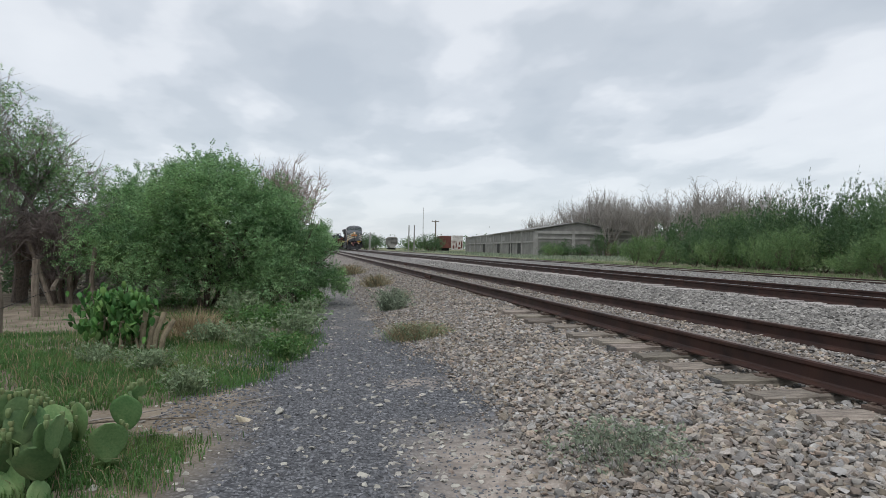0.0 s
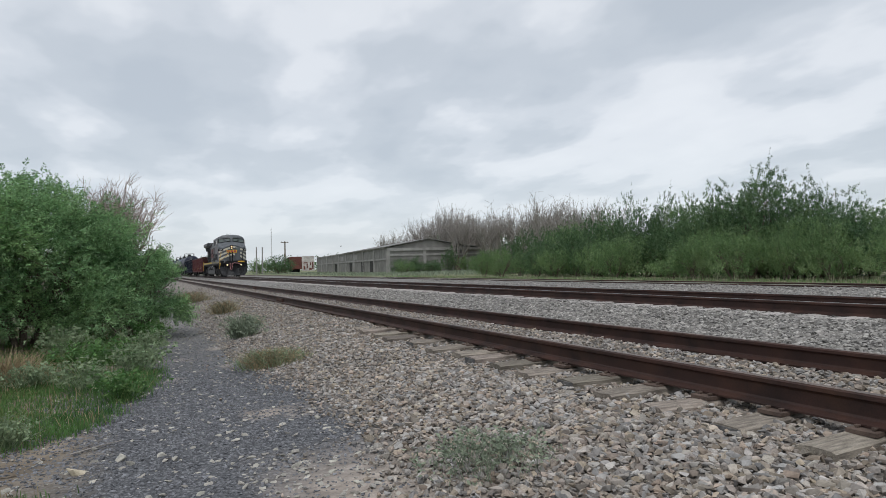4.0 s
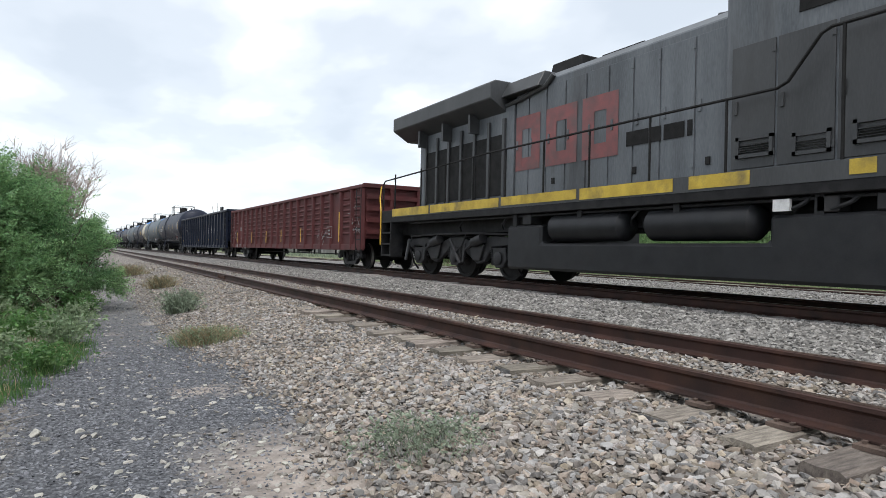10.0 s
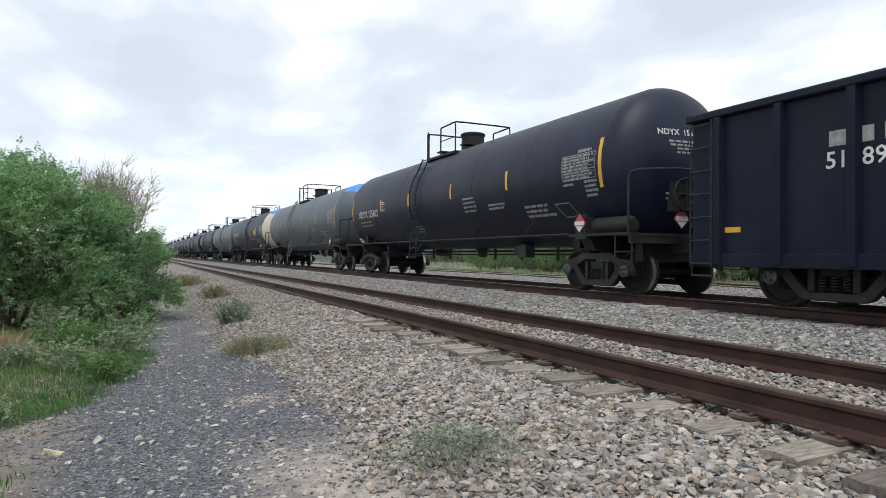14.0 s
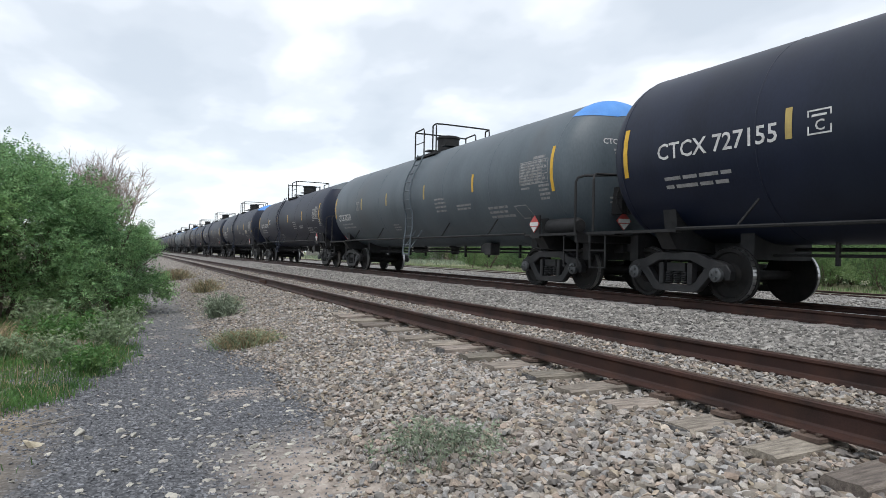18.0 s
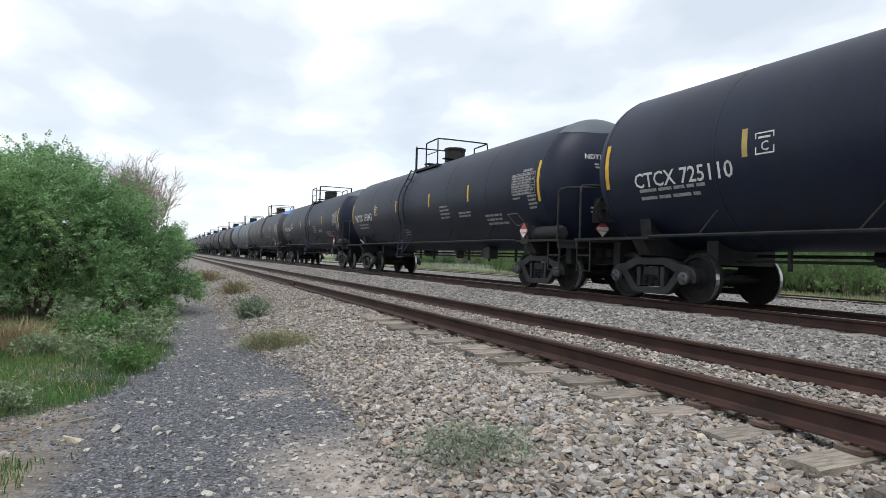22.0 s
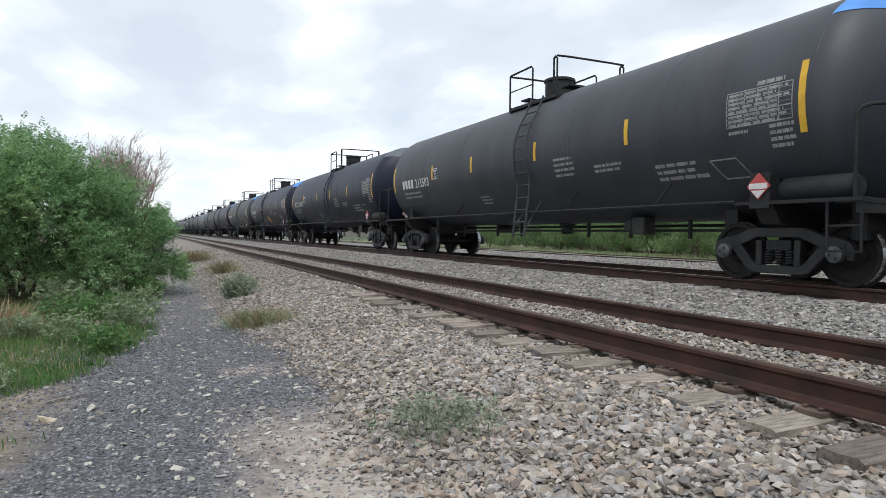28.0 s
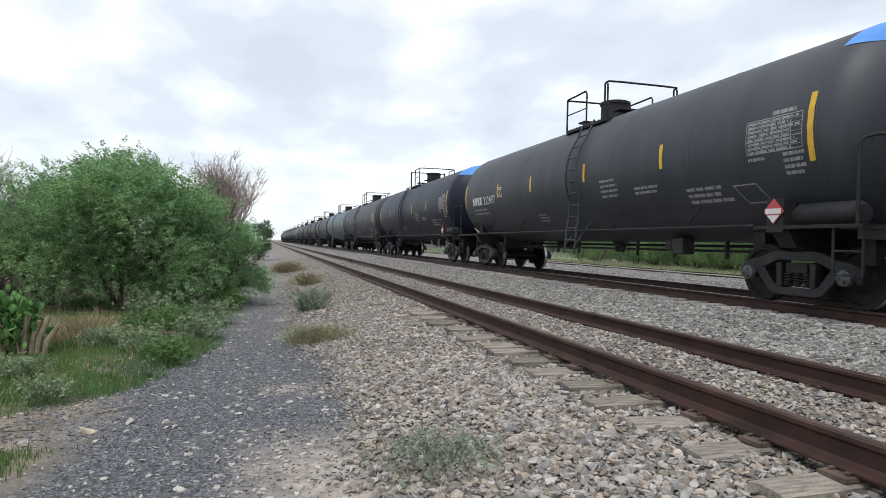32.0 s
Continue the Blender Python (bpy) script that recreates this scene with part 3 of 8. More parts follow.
def stone_shapes(count, seed):
    """Angular crushed stones: hulls of a few scattered corners, about 1 across."""
    r = np.random.default_rng(seed)
    out = []
    for _ in range(count):
        bm = bmesh.new()
        for k in range(11):
            d = r.normal(0, 1, 3)
            d /= np.linalg.norm(d)
            d = np.sign(d) * np.abs(d) ** 0.75 * r.uniform(0.85, 1.08)
            bm.verts.new(d * np.array([0.47, 0.44, 0.43]))
        bmesh.ops.convex_hull(bm, input=bm.verts)
        bmesh.ops.delete(bm, geom=[v for v in bm.verts if not v.link_faces], context="VERTS")
        bmesh.ops.triangulate(bm, faces=bm.faces)
        bm.verts.index_update()
        out.append((np.array([tuple(v.co) for v in bm.verts]), np.array([[v.index for v in f.verts] for f in bm.faces])))
        bm.free()
    return out


SHAPES = stone_shapes(9, 3)


def scatter(name, material, xy, size, squash=0.8, sink=0.25, lift=None):
    """Many loose stones in one mesh on the ground."""
    n = len(xy)
    which = rng.integers(0, len(SHAPES), n)
    allv, allf, base = [], [], 0
    z = bed(xy[:, 0], xy[:, 1]) if lift is None else lift
    for k, (sv, sf) in enumerate(SHAPES):
        q = np.where(which == k)[0]
        if not len(q):
            continue
        a, t1, t2 = rng.uniform(0, 6.28, len(q)), rng.normal(0, 0.26, len(q)), rng.normal(0, 0.26, len(q))
        ca, sa = np.cos(a), np.sin(a)
        s = size[q]
        p = sv[None] * s[:, None, None] * np.stack([rng.uniform(0.85, 1.5, len(q)), rng.uniform(0.65, 1.05, len(q)), squash * rng.uniform(0.7, 1.15, len(q))], 1)[:, None, :]
        p = np.stack([p[..., 0], p[..., 1] * np.cos(t1)[:, None] - p[..., 2] * np.sin(t1)[:, None], p[..., 1] * np.sin(t1)[:, None] + p[..., 2] * np.cos(t1)[:, None]], -1)
        p = np.stack([p[..., 0] * np.cos(t2)[:, None] + p[..., 2] * np.sin(t2)[:, None], p[..., 1], p[..., 2] * np.cos(t2)[:, None] - p[..., 0] * np.sin(t2)[:, None]], -1)
        p = np.stack([p[..., 0] * ca[:, None] - p[..., 1] * sa[:, None], p[..., 0] * sa[:, None] + p[..., 1] * ca[:, None], p[..., 2]], -1)
        p[..., 0] += xy[q, 0][:, None]; p[..., 1] += xy[q, 1][:, None]; p[..., 2] += (z[q] + s * (0.3 - sink))[:, None]
        allv.append(p.reshape(-1, 3))
        allf.append((sf[None] + (base + np.arange(len(q)) * len(sv))[:, None, None]).reshape(-1, 3))
        base += len(q) * len(sv)
    return new(name, raw_mesh(name, np.concatenate(allv), np.concatenate(allf), material))


def field(x0, x1, y0, y1, per_m2):
    n = int((x1 - x0) * (y1 - y0) * per_m2)
    return np.stack([rng.uniform(x0, x1, n), rng.uniform(y0, y1, n)], 1)


NEAR_TIES = [0.72, 1.24, 1.76, 2.24, 2.79, 3.26, 3.8, 4.27, 4.99, 5.42, 5.92, 6.34, 6.88, 7.71, 8.38, 8.96]


def stone_edge(y):
    """Where the crushed stone ends along the path."""
    return np.interp(y, [2.0, 2.7, 3.4, 4.1, 5.1, 6.4, 7.6, 9.1, 12.4, 30.0], [1.34, 1.34, 1.3, 1.38, 1.5, 1.47, 1.27, 1.08, 1.08, 1.0])


def make_ballast():
    # crushed stone, densest where it lies nearest
    a = np.concatenate([field(1.1, 3.45, 1.2, 6.5, 1350), field(1.1, 3.45, 6.5, 12, 900), field(1.0, 3.45, 12, 22, 330), field(1.0, 3.4, 22, 40, 110)])
    edge = stone_edge(a[:, 1]) + rng.normal(0, 0.14, len(a))
    a = a[a[:, 0] > edge]
    b = np.concatenate([field(3.45, 6.3, 1.0, 9, 640), field(3.45, 6.3, 9, 18, 300), field(3.4, 6.3, 18, 34, 130)])
    a = np.concatenate([a, field(1.7, 3.4, -9, 1.2, 190)])
    b = np.concatenate([b, field(3.4, 6.3, -9, 1.0, 150)])
    stray = field(0.6, 1.7, 1.6, 14, 22)
    c = np.concatenate([a, b, stray])
    # the ends of the nearest ties lie bare
    off = np.min(np.abs(c[:, 1][:, None] - np.array(NEAR_TIES)[None]), axis=1)
    bare = (c[:, 0] > 2.97) & (c[:, 0] < 3.62) & (off < 0.15) & (c[:, 1] < 9.4) & (rng.uniform(0, 1, len(c)) < 0.52)
    c = c[~bare]
    # coarser towards the rails
    s = (0.023 + 0.046 * rng.uniform(0, 1, len(c)) ** 1.3) * np.interp(c[:, 0], (1.2, 2.0, 2.7, 3.2), (0.72, 1.0, 1.15, 0.9)) * np.interp(c[:, 1], (2, 9), (1.12, 0.9))
    one = scatter("ballast", M["stone"], c, s, lift=bed(c[:, 0], c[:, 1]) + rng.uniform(0, 0.02, len(c)))
    tagged(one, "pale buff crushed stone heaped along the track", "ballast", kind="stuff")
    d = np.concatenate([field(5.9, 8.5, 1.0, 12, 560), field(5.9, 8.5, 12, 24, 280), field(5.9, 8.5, 24, 40, 90), field(8.6, 11.0, 3, 30, 60), field(10.9, 16.0, 2, 16, 95), field(10.9, 16.0, 16, 34, 40)])
    d = np.concatenate([d, field(6.0, 8.9, -9, 1.0, 110)])
    s = 0.034 + 0.055 * rng.uniform(0, 1, len(d)) ** 1.4
    tagged(scatter("ballast", M["stone_grey"], d, s), "grey crushed stone between the two tracks", "ballast", kind="stuff")
    # path: fine dark gravel and pale chips
    p = np.concatenate([field(-1.1, 1.7, 2.2, 9, 1250), field(-0.3, 1.9, 9, 13, 300), field(-0.1, 1.7, 13, 22, 120)])
    p = np.concatenate([p, field(-1.0, 0.5, -9, 2.2, 180)])
    p = p[p[:, 0] < stone_edge(p[:, 1]) + rng.normal(0, 0.1, len(p))]
    p = p[~((p[:, 0] > 0.62) & (p[:, 1] < 4.3) & (rng.uniform(0, 1, len(p)) < 0.8))]
    p = np.concatenate([p, field(0.5, 1.6, 1.8, 4.6, 190)])
    p = p[~((p[:, 0] < -0.48 + rng.normal(0, 0.07, len(p))) & (p[:, 1] < 4.7))]
    tagged(scatter("path_gravel", M["pebble"], p, rng.uniform(0.010, 0.032, len(p))), "fine dark grey gravel on the footpath", "gravel", kind="stuff")
    q = np.concatenate([field(-1.2, 2.0, 2.2, 8, 60), field(-0.8, 2.2, 8, 22, 34)])
    q = np.concatenate([q, field(0.5, 1.7, 1.8, 4.6, 130)])
    tagged(scatter("path_chips", M["chip"], q, 0.018 + 0.05 * rng.uniform(0, 1, len(q)) ** 2, 0.5), "pale stone chips scattered over the path", "gravel", kind="stuff")


make_ballast()


def single_stones():
    """The nearest ballast stones one by one."""
    shapes = []
    for k, (sv, sf) in enumerate(SHAPES):
        me = bpy.data.meshes.new("stone")
        me.from_pydata([tuple(p) for p in sv], [], [tuple(map(int, q)) for q in sf])
        me.materials.append(M["stone_one"])
        shapes.append(me)
    xy = field(1.35, 3.2, 2.0, 4.6, 62)[:290]
    for x, y in xy:
        ob = new("stone", shapes[int(rng.integers(0, 9))])
        s = rng.uniform(0.04, 0.085)
        ob.matrix_basis = pose(x, y, float(bed(x, y)) + s * 0.3, *rng.normal(0, 20, 2), rng.uniform(0, 360)) @ Matrix.Diagonal((s, s, s * 0.8, 1))
        ob.parent = ground


# ---------------------------------------------------------------- the tracks


def rail_profile(h=0.175):
    return [(-0.07, 0), (0.07, 0), (0.07, 0.012), (0.02, 0.03), (0.009, 0.045), (0.009, h - 0.055), (0.02, h - 0.04), (0.037, h - 0.032), (0.037, h - 0.008), (0.028, h),
            (-0.028, h), (-0.037, h - 0.008), (-0.037, h - 0.032), (-0.02, h - 0.04), (-0.009, h - 0.055), (-0.009, 0.045), (-0.02, 0.03), (-0.07, 0.012)]


def rail(x, z, y0, y1, head, label, parent=None):
    g = Geo().prism(rail_profile(), y0, y1)
    ob = part("rail", g, M["rail"], parent, label, smooth=False, at=(x, 0, z))
    part("rail_head", Geo().box(-0.027, 0.027, y0, y1, 0.1755, 0.177), head, ob, "worn running surface")
    return ob


def tie_geo(seed, length=2.6):
    r = random.Random(seed)
    g = Geo()
    n = 7
    rings = []
    for i in range(n):
        x = -length / 2 + length * i / (n - 1)
        j = lambda s=0.008: r.uniform(-s, s)
        w = 0.112
        rings.append([(x, -w + j(), -0.17), (x, w + j(), -0.17), (x, w + j(), -0.015 + j()), (x, w * 0.7 + j(), j(0.006)), (x, 0.02 + j(), -0.004 + j(0.006)), (x, -w * 0.7 + j(), j(0.006)), (x, -w + j(), -0.015 + j())])
    return g.loft(rings)


def spike_plate_geo():
    g = Geo().box(-0.15, 0.15, -0.08, 0.08, -0.012, 0.011)
    for sx in (-0.095, 0.095):
        for sy in (-0.045, 0.045):
            g.box(sx - 0.009, sx + 0.009, sy - 0.009, sy + 0.009, 0.011, 0.024)
            g.box(sx - 0.014, sx + 0.014, sy - 0.012, sy + 0.012, 0.021, 0.029)
    return g


def make_track(name, xc, ztop, y0, y1, tie_z, ties, head, label, plates_to, wood):
    track = tagged(new(name), label, "railway track", kind="structure")
    for s in (-1, 1):
        rail(xc + s * GAUGE / 2, ztop - 0.177, y0, y1, head, "", track)
    r = random.Random(xc)
    for k, y in enumerate(ties):
        tz = tie_z + r.uniform(-0.012, 0.012)
        t = part("tie", lambda: tie_geo(k % 6), wood, track, key=("tie", k % 6), at=pose(xc - 0.03 + r.uniform(-0.05, 0.05), y, tz, r.uniform(-1, 1), 0, r.uniform(-3.0, 3.0)))
        if 0 < y < 8.0 and name == "near_track" and k % 3 == 1:
            part("tie_end", lambda: Geo().box(-0.006, 0.006, -0.105, 0.105, -0.16, -0.012), M["tie_end"], t, "dark creosoted tie end", key="tie_end", at=(-1.303, 0, 0))
        if y < plates_to:
            for s in (-1, 1):
                part("tie_plate", spike_plate_geo, M["plate"], t, key="tie_plate", at=(s * GAUGE / 2 + xc - t.matrix_basis.translation.x, 0, ztop - 0.177 - tz - 0.0155))
    return track


near_ties = NEAR_TIES + [9.5 + 0.53 * i for i in range(110)] + [0.2 - 0.53 * i for i in range(20)]
near_track = make_track("near_track", XA + GAUGE / 2, 0.175, -120, 900, -0.024, near_ties, M["railhead"], "rusty rails on weathered wooden ties in pale stone", 24, M["tie"])
train_track = make_track("train_track", XT, ZT, -160, 900, 0.133, [0.8 + 0.55 * i for i in range(-18, 90)], M["bright"], "main line rails with polished heads on grey stone", 12, M["tie_dusty"])
side_track = make_track("siding", 16.9, 0.175, -160, 900, 0.0, [2.0 + 0.6 * i for i in range(-18, 60)], M["railhead"], "low rusty siding rails half sunk in dirt", 0, M["tie"])


def joint_bar(x, y, z):
    g = Geo().box(-0.045, -0.012, -0.45, 0.45, 0.03, 0.13).box(0.012, 0.045, -0.45, 0.45, 0.03, 0.13)
    for k in (-0.32, -0.14, 0.14, 0.32):
        g.rod((-0.07, k, 0.08), (-0.045, k, 0.08), 0.02, 6)
    part("joint_bar", g, M["rust"], near_track, "bolted joint bar", at=(x, y, z), bevel=0.004)


joint_bar(XA, 18.8, -0.002)
joint_bar(XA + GAUGE, 33.0, -0.002)

# ---------------------------------------------------------------- the train
SPEED = 13.235
TRAIN, TURNING = [], []      # (thing, its middle at 20 s), (wheelset, its rest pose, its thing's middle at 20 s, radius)


def wheel_geo(r):
    g = Geo()
    for s in (-1, 1):
        a = s * GAUGE / 2
        prof = [(a - s * 0.075, 0.12), (a - s * 0.075, r * 0.5), (a - s * 0.072, r * 0.88), (a - s * 0.072, r + 0.028), (a - s * 0.035, r + 0.026), (a - s * 0.025, r), (a + s * 0.07, r - 0.006),
                (a + s * 0.07, r * 0.85), (a + s * 0.035, r * 0.8), (a + s * 0.02, r * 0.45), (a + s * 0.06, r * 0.36), (a + s * 0.075, 0.13)]
        g.spin(prof, axis="x", seg=28)
    g.rod((-1.12, 0, 0), (1.12, 0, 0), 0.08, 10)
    return g


def cap_geo():
    g = Geo().spin([(-1.07, 0.115), (-1.14, 0.115), (-1.15, 0.1), (-1.155, 0.05)], axis="x", seg=14)
    for k in range(3):
        a = k * 2.094
        g.rod((-1.15, 0.06 * math.cos(a), 0.06 * math.sin(a)), (-1.185, 0.06 * math.cos(a), 0.06 * math.sin(a)), 0.02, 6)
    return g


def tread_geo(r):
    a, g, n = -GAUGE / 2, Geo(), 28
    at = lambda x, q, i: (x, q * math.cos(2 * math.pi * i / n), q * math.sin(2 * math.pi * i / n))
    for i in range(n):
        g.quad(at(a + 0.02, r + 0.0015, i), at(a + 0.02, r + 0.0015, i + 1), at(a - 0.066, r - 0.003, i + 1), at(a - 0.066, r - 0.003, i))
    return g


def wheelset(parent, y, r, mid, key):
    w = part("wheelset", lambda: wheel_geo(r), M["wheel"], parent, "", smooth=True, key=("wheel", key), at=(0, y, r))
    TURNING.append((w, w.matrix_basis.copy(), mid, r))
    return w


def sideframe_geo():
    g = Geo()
    for s in (-1,):
        xa, xb = sorted((s * 0.93, s * 1.07))
        chord = [(1.10, 0.36), (1.12, 0.50), (1.05, 0.60), (0.90, 0.66), (0.70, 0.69), (0.52, 0.76), (0.40, 0.80)]
        belly = [(0.34, 0.66), (0.46, 0.61), (0.66, 0.52), (0.80, 0.47), (0.98, 0.46), (1.02, 0.36)]
        g.prism([(-y, z) for y, z in chord] + chord[::-1] + belly[::-1] + [(-y, z) for y, z in belly], xa, xb, "x")
        basket = [(0.84, 0.52), (0.62, 0.30), (0.50, 0.17), (0.40, 0.13)]
        inner = [(0.34, 0.25), (0.42, 0.30), (0.52, 0.42), (0.64, 0.56)]
        g.prism([(-y, z) for y, z in basket] + basket[::-1] + inner[::-1] + [(-y, z) for y, z in inner], xa + 0.004, xb - 0.004, "x")
        for t in (-1, 1):
            g.box(xa, xb, min(t * 0.26, t * 0.36), max(t * 0.26, t * 0.36), 0.25, 0.62)
            g.box(xa - 0.01, xb + 0.01, min(t * 0.79, t * 1.0), max(t * 0.79, t * 1.0), 0.50, 0.60)
    return g


def spring_geo():
    """One coil spring, standing on its foot."""
    turns, n = 5, 40
    return Geo().tube([(0.055 * math.cos(2 * math.pi * turns * i / n), 0.055 * math.sin(2 * math.pi * turns * i / n), 0.2 * i / n) for i in range(n + 1)], 0.016, 5)


def bolster_geo():
    g = Geo().box(-1.05, 1.05, -0.2, 0.2, 0.47, 0.62).box(-0.86, 0.86, -0.42, 0.42, 0.3, 0.465).box(-0.35, 0.35, -0.3, 0.3, 0.6, 0.78)
    for t in (-1, 1):
        g.box(-0.8, 0.8, t * 0.42 - 0.05, t * 0.42 + 0.05, 0.3, 0.42)
        for s in (-1, 1):
            g.box(s * 0.75 - 0.06, s * 0.75 + 0.06, t * 0.40 - 0.03, t * 0.40 + 0.05, 0.25, 0.55)
    return g


def truck(parent, y, mid, r=0.44, full=True):
    b = part("truck", bolster_geo, M["iron"], parent, "cast steel truck bolster", key="bolster", at=(0, y, 0), bevel=0.01)
    for turn in (0, 180):
        part("sideframe", sideframe_geo, M["truck_steel"], b, "", key="sideframe", bevel=0.012, at=pose(0, 0, 0, 0, 0, turn))
        for q in (-0.17, 0.0, 0.17):
            part("coil_spring", spring_geo, M["truck_steel"], b, key="spring", smooth=True, at=pose(0, 0, 0, 0, 0, turn) @ pose(-1.0, q, 0.27))
    for t in (-1, 1):
        wheelset(b, t * 0.889, r, mid, "car")
        if full:
            for turn in (0, 180):
                part("bearing_cap", cap_geo, M["cap"], b, "", key="caps", smooth=True, at=pose(0, t * 0.889, r, 0, 0, turn))
                part("wheel_tread", lambda: tread_geo(r), M["tread"], b, "bright worn wheel tread", key=("rims", r), smooth=True, at=pose(0, t * 0.889, r, 0, 0, turn))
    return b


def coupler_geo(sign):
    g = Geo()
    g.box(-0.16, 0.16, min(sign * 8.2, sign * 8.62), max(sign * 8.2, sign * 8.62), 0.74, 1.0)
    g.box(-0.1, 0.1, min(sign * 8.6, sign * 8.98), max(sign * 8.6, sign * 8.98), 0.78, 0.96)
    g.box(-0.2, 0.14, min(sign * 8.9, sign * 9.08), max(sign * 8.9, sign * 9.08), 0.74, 1.0)
    g.tube([(0.3, sign * 8.4, 0.8), (0.3, sign * 8.7, 0.5), (0.25, sign * 8.95, 0.42), (0.1, sign * 9.05, 0.6)], 0.03, 6)
    return g


TR, TZ, TC, TH = 1.57, 2.44, 7.8, 0.74    # tank radius, height of its axis, half of the straight part, depth of a head


def tank_geo():
    g = Geo()
    prof = [(-TC - TH * math.sin(a), max(TR * math.cos(a), 0.02)) for a in np.linspace(math.pi / 2, 0, 14)]
    prof += [(y, TR) for y in (-5.1, -5.08, -2.55, -2.53, 0, 2.53, 2.55, 5.08, 5.1)]
    prof += [(TC + TH * math.sin(a), max(TR * math.cos(a), 0.02)) for a in np.linspace(0, math.pi / 2, 14)]
    g.spin(prof, (0, 0, TZ), "y", 56)
    return g


def seam_geo():
    g = Geo()
    return g.spin([(-0.02, TR), (-0.012, TR + 0.006), (0.012, TR + 0.006), (0.02, TR)], (0, 0, TZ), "y", 40)


def head_patch(sign, lo, hi):
    """A sheet on a head between two heights over the axis."""
    g = Geo()
    rings = []
    for a in np.linspace(-0.02, 1.562, 26):
        if a < 0:
            y, r = TC - 0.03, TR + 0.006
        else:
            y, r = TC + (TH + 0.006) * math.sin(a), (TR + 0.006) * math.cos(a)
        if r <= lo + 0.004:
            break
        t1 = math.acos(max(-1, min(1, lo / r)))
        rings.append([(r * math.sin(t), sign * y, TZ + r * math.cos(t)) for t in np.linspace(-t1, t1, 57)])
    n = 57
    v = [p for q in rings for p in q]
    g.add(v, [(j * n + i, j * n + i + 1, (j + 1) * n + i + 1, (j + 1) * n + i) for j in range(len(rings) - 1) for i in range(n - 1)])
    return g


def side_x(z, off=0.005):
    d = min(abs(z - TZ), TR * 0.98)
    return -math.sqrt((TR + off) ** 2 - d * d)


def side_patch(g, y0, y1, z0, z1, steps=4, off=0.005, slope=0.0):
    zs = np.linspace(z0, z1, steps + 1)
    v = [(side_x(z, off), y + slope * (z - z0), z) for z in zs for y in (y0, y1)]
    return g.add(v, [(2 * i, 2 * i + 1, 2 * i + 3, 2 * i + 2) for i in range(steps)])


def side_text(text, size, y, z, off=0.006, narrow=1.0):
    g = letters(text, size)
    g.v = [(side_x(z + b, off), y - a * narrow, z + b) for a, b, _ in g.v]
    return g


def word_bars(g, y, z, lines, width, height, gap, seed, patch):
    """Unreadable small print: rows of bars of uneven length."""
    r = random.Random(seed)
    for k in range(lines):
        u = 0.0
        end = width * r.uniform(0.75, 1.0)
        while u < end:
            w = min(r.uniform(0.1, 0.3) * width, end - u)
            patch(g, y - u - w, y - u, z - k * (height + gap) - height, z - k * (height + gap), 1)
            u += w + 0.03 * width
    return g


def ladder_geo():
    """Straight side ladder; its middle at y = 0."""
    g = Geo()
    prof = lambda z: min(side_x(z) - 0.08, -1.12 - 0.42 * min(1.0, max(0.0, (3.85 - z) / 1.2)) ** 0.7) if z > 1.2 else -1.58 - (1.2 - z) * 0.1
    zs = np.linspace(0.55, TZ + 1.33, 16)
    for y in (-0.25, 0.25):
        g.tube([(prof(z), y, z) for z in zs], 0.024, 6)
        g.rod((-1.58, y, 0.8), (-1.2, y, 1.35), 0.018, 6)
    return g


def rung_geo():
    return Geo().rod((0, -0.25, 0), (0, 0.25, 0), 0.017, 6)


def rung_x(z):
    return min(side_x(z) - 0.08, -1.12 - 0.42 * min(1.0, max(0.0, (3.85 - z) / 1.2)) ** 0.7) if z > 1.2 else -1.58 - (1.2 - z) * 0.1


def platform_geo(y0, y1):
    """Walkway on both sides of the manway, open grating on short brackets."""
    g = Geo()
    for x in (-0.97, 0.62):
        g.box(x, x + 0.35, y1, y0, TZ + TR - 0.27, TZ + TR - 0.2)
    for y in (y1, y0 - 0.35):
        g.box(-0.62, 0.62, y, y + 0.35, TZ + TR + 0.02, TZ + TR + 0.06)
    for y in (y1, (y0 + y1) / 2, y0 - 0.05):
        g.box(-0.95, 0.95, y, y + 0.05, TZ + TR - 0.32, TZ + TR - 0.27)
    for y in np.arange(y1 + 0.05, y0, 0.16):
        g.box(-0.97, -0.62, y, y + 0.03, TZ + TR - 0.2, TZ + TR - 0.185)
    return g


def side_loop_geo(y0, y1):
    """A bent hand rail between two posts on one side of the walkway."""
    g = Geo()
    zt, zb = 4.65, 3.74
    g.tube([(0, y0, zb), (0, y0, zt - 0.02), (0, y0 - 0.03, zt), (0, y1 + 0.06, zt + 0.02), (0, y1, zt - 0.05), (0, y1, zb)], 0.024, 6)
    if abs(y0 - y1) > 0.4:
        g.rod((0, y0, zt - 0.42), (0, y1, zt - 0.42), 0.015, 6)
    return g


def cross_rail_geo(y, z):
    """The hand rail over the walkway's end, from one side to the other."""
    return Geo().tube([(-0.95, y, z), (-0.6, y, z + 0.01), (0.6, y, z + 0.01), (0.95, y, z)], 0.024, 6)


def manway_geo():
    g = Geo().spin([(TZ + TR - 0.1, 0.36), (TZ + TR + 0.40, 0.36), (TZ + TR + 0.41, 0.39), (TZ + TR + 0.47, 0.39), (TZ + TR + 0.50, 0.33)], (0, 0, 0), "z", 22)
    return g


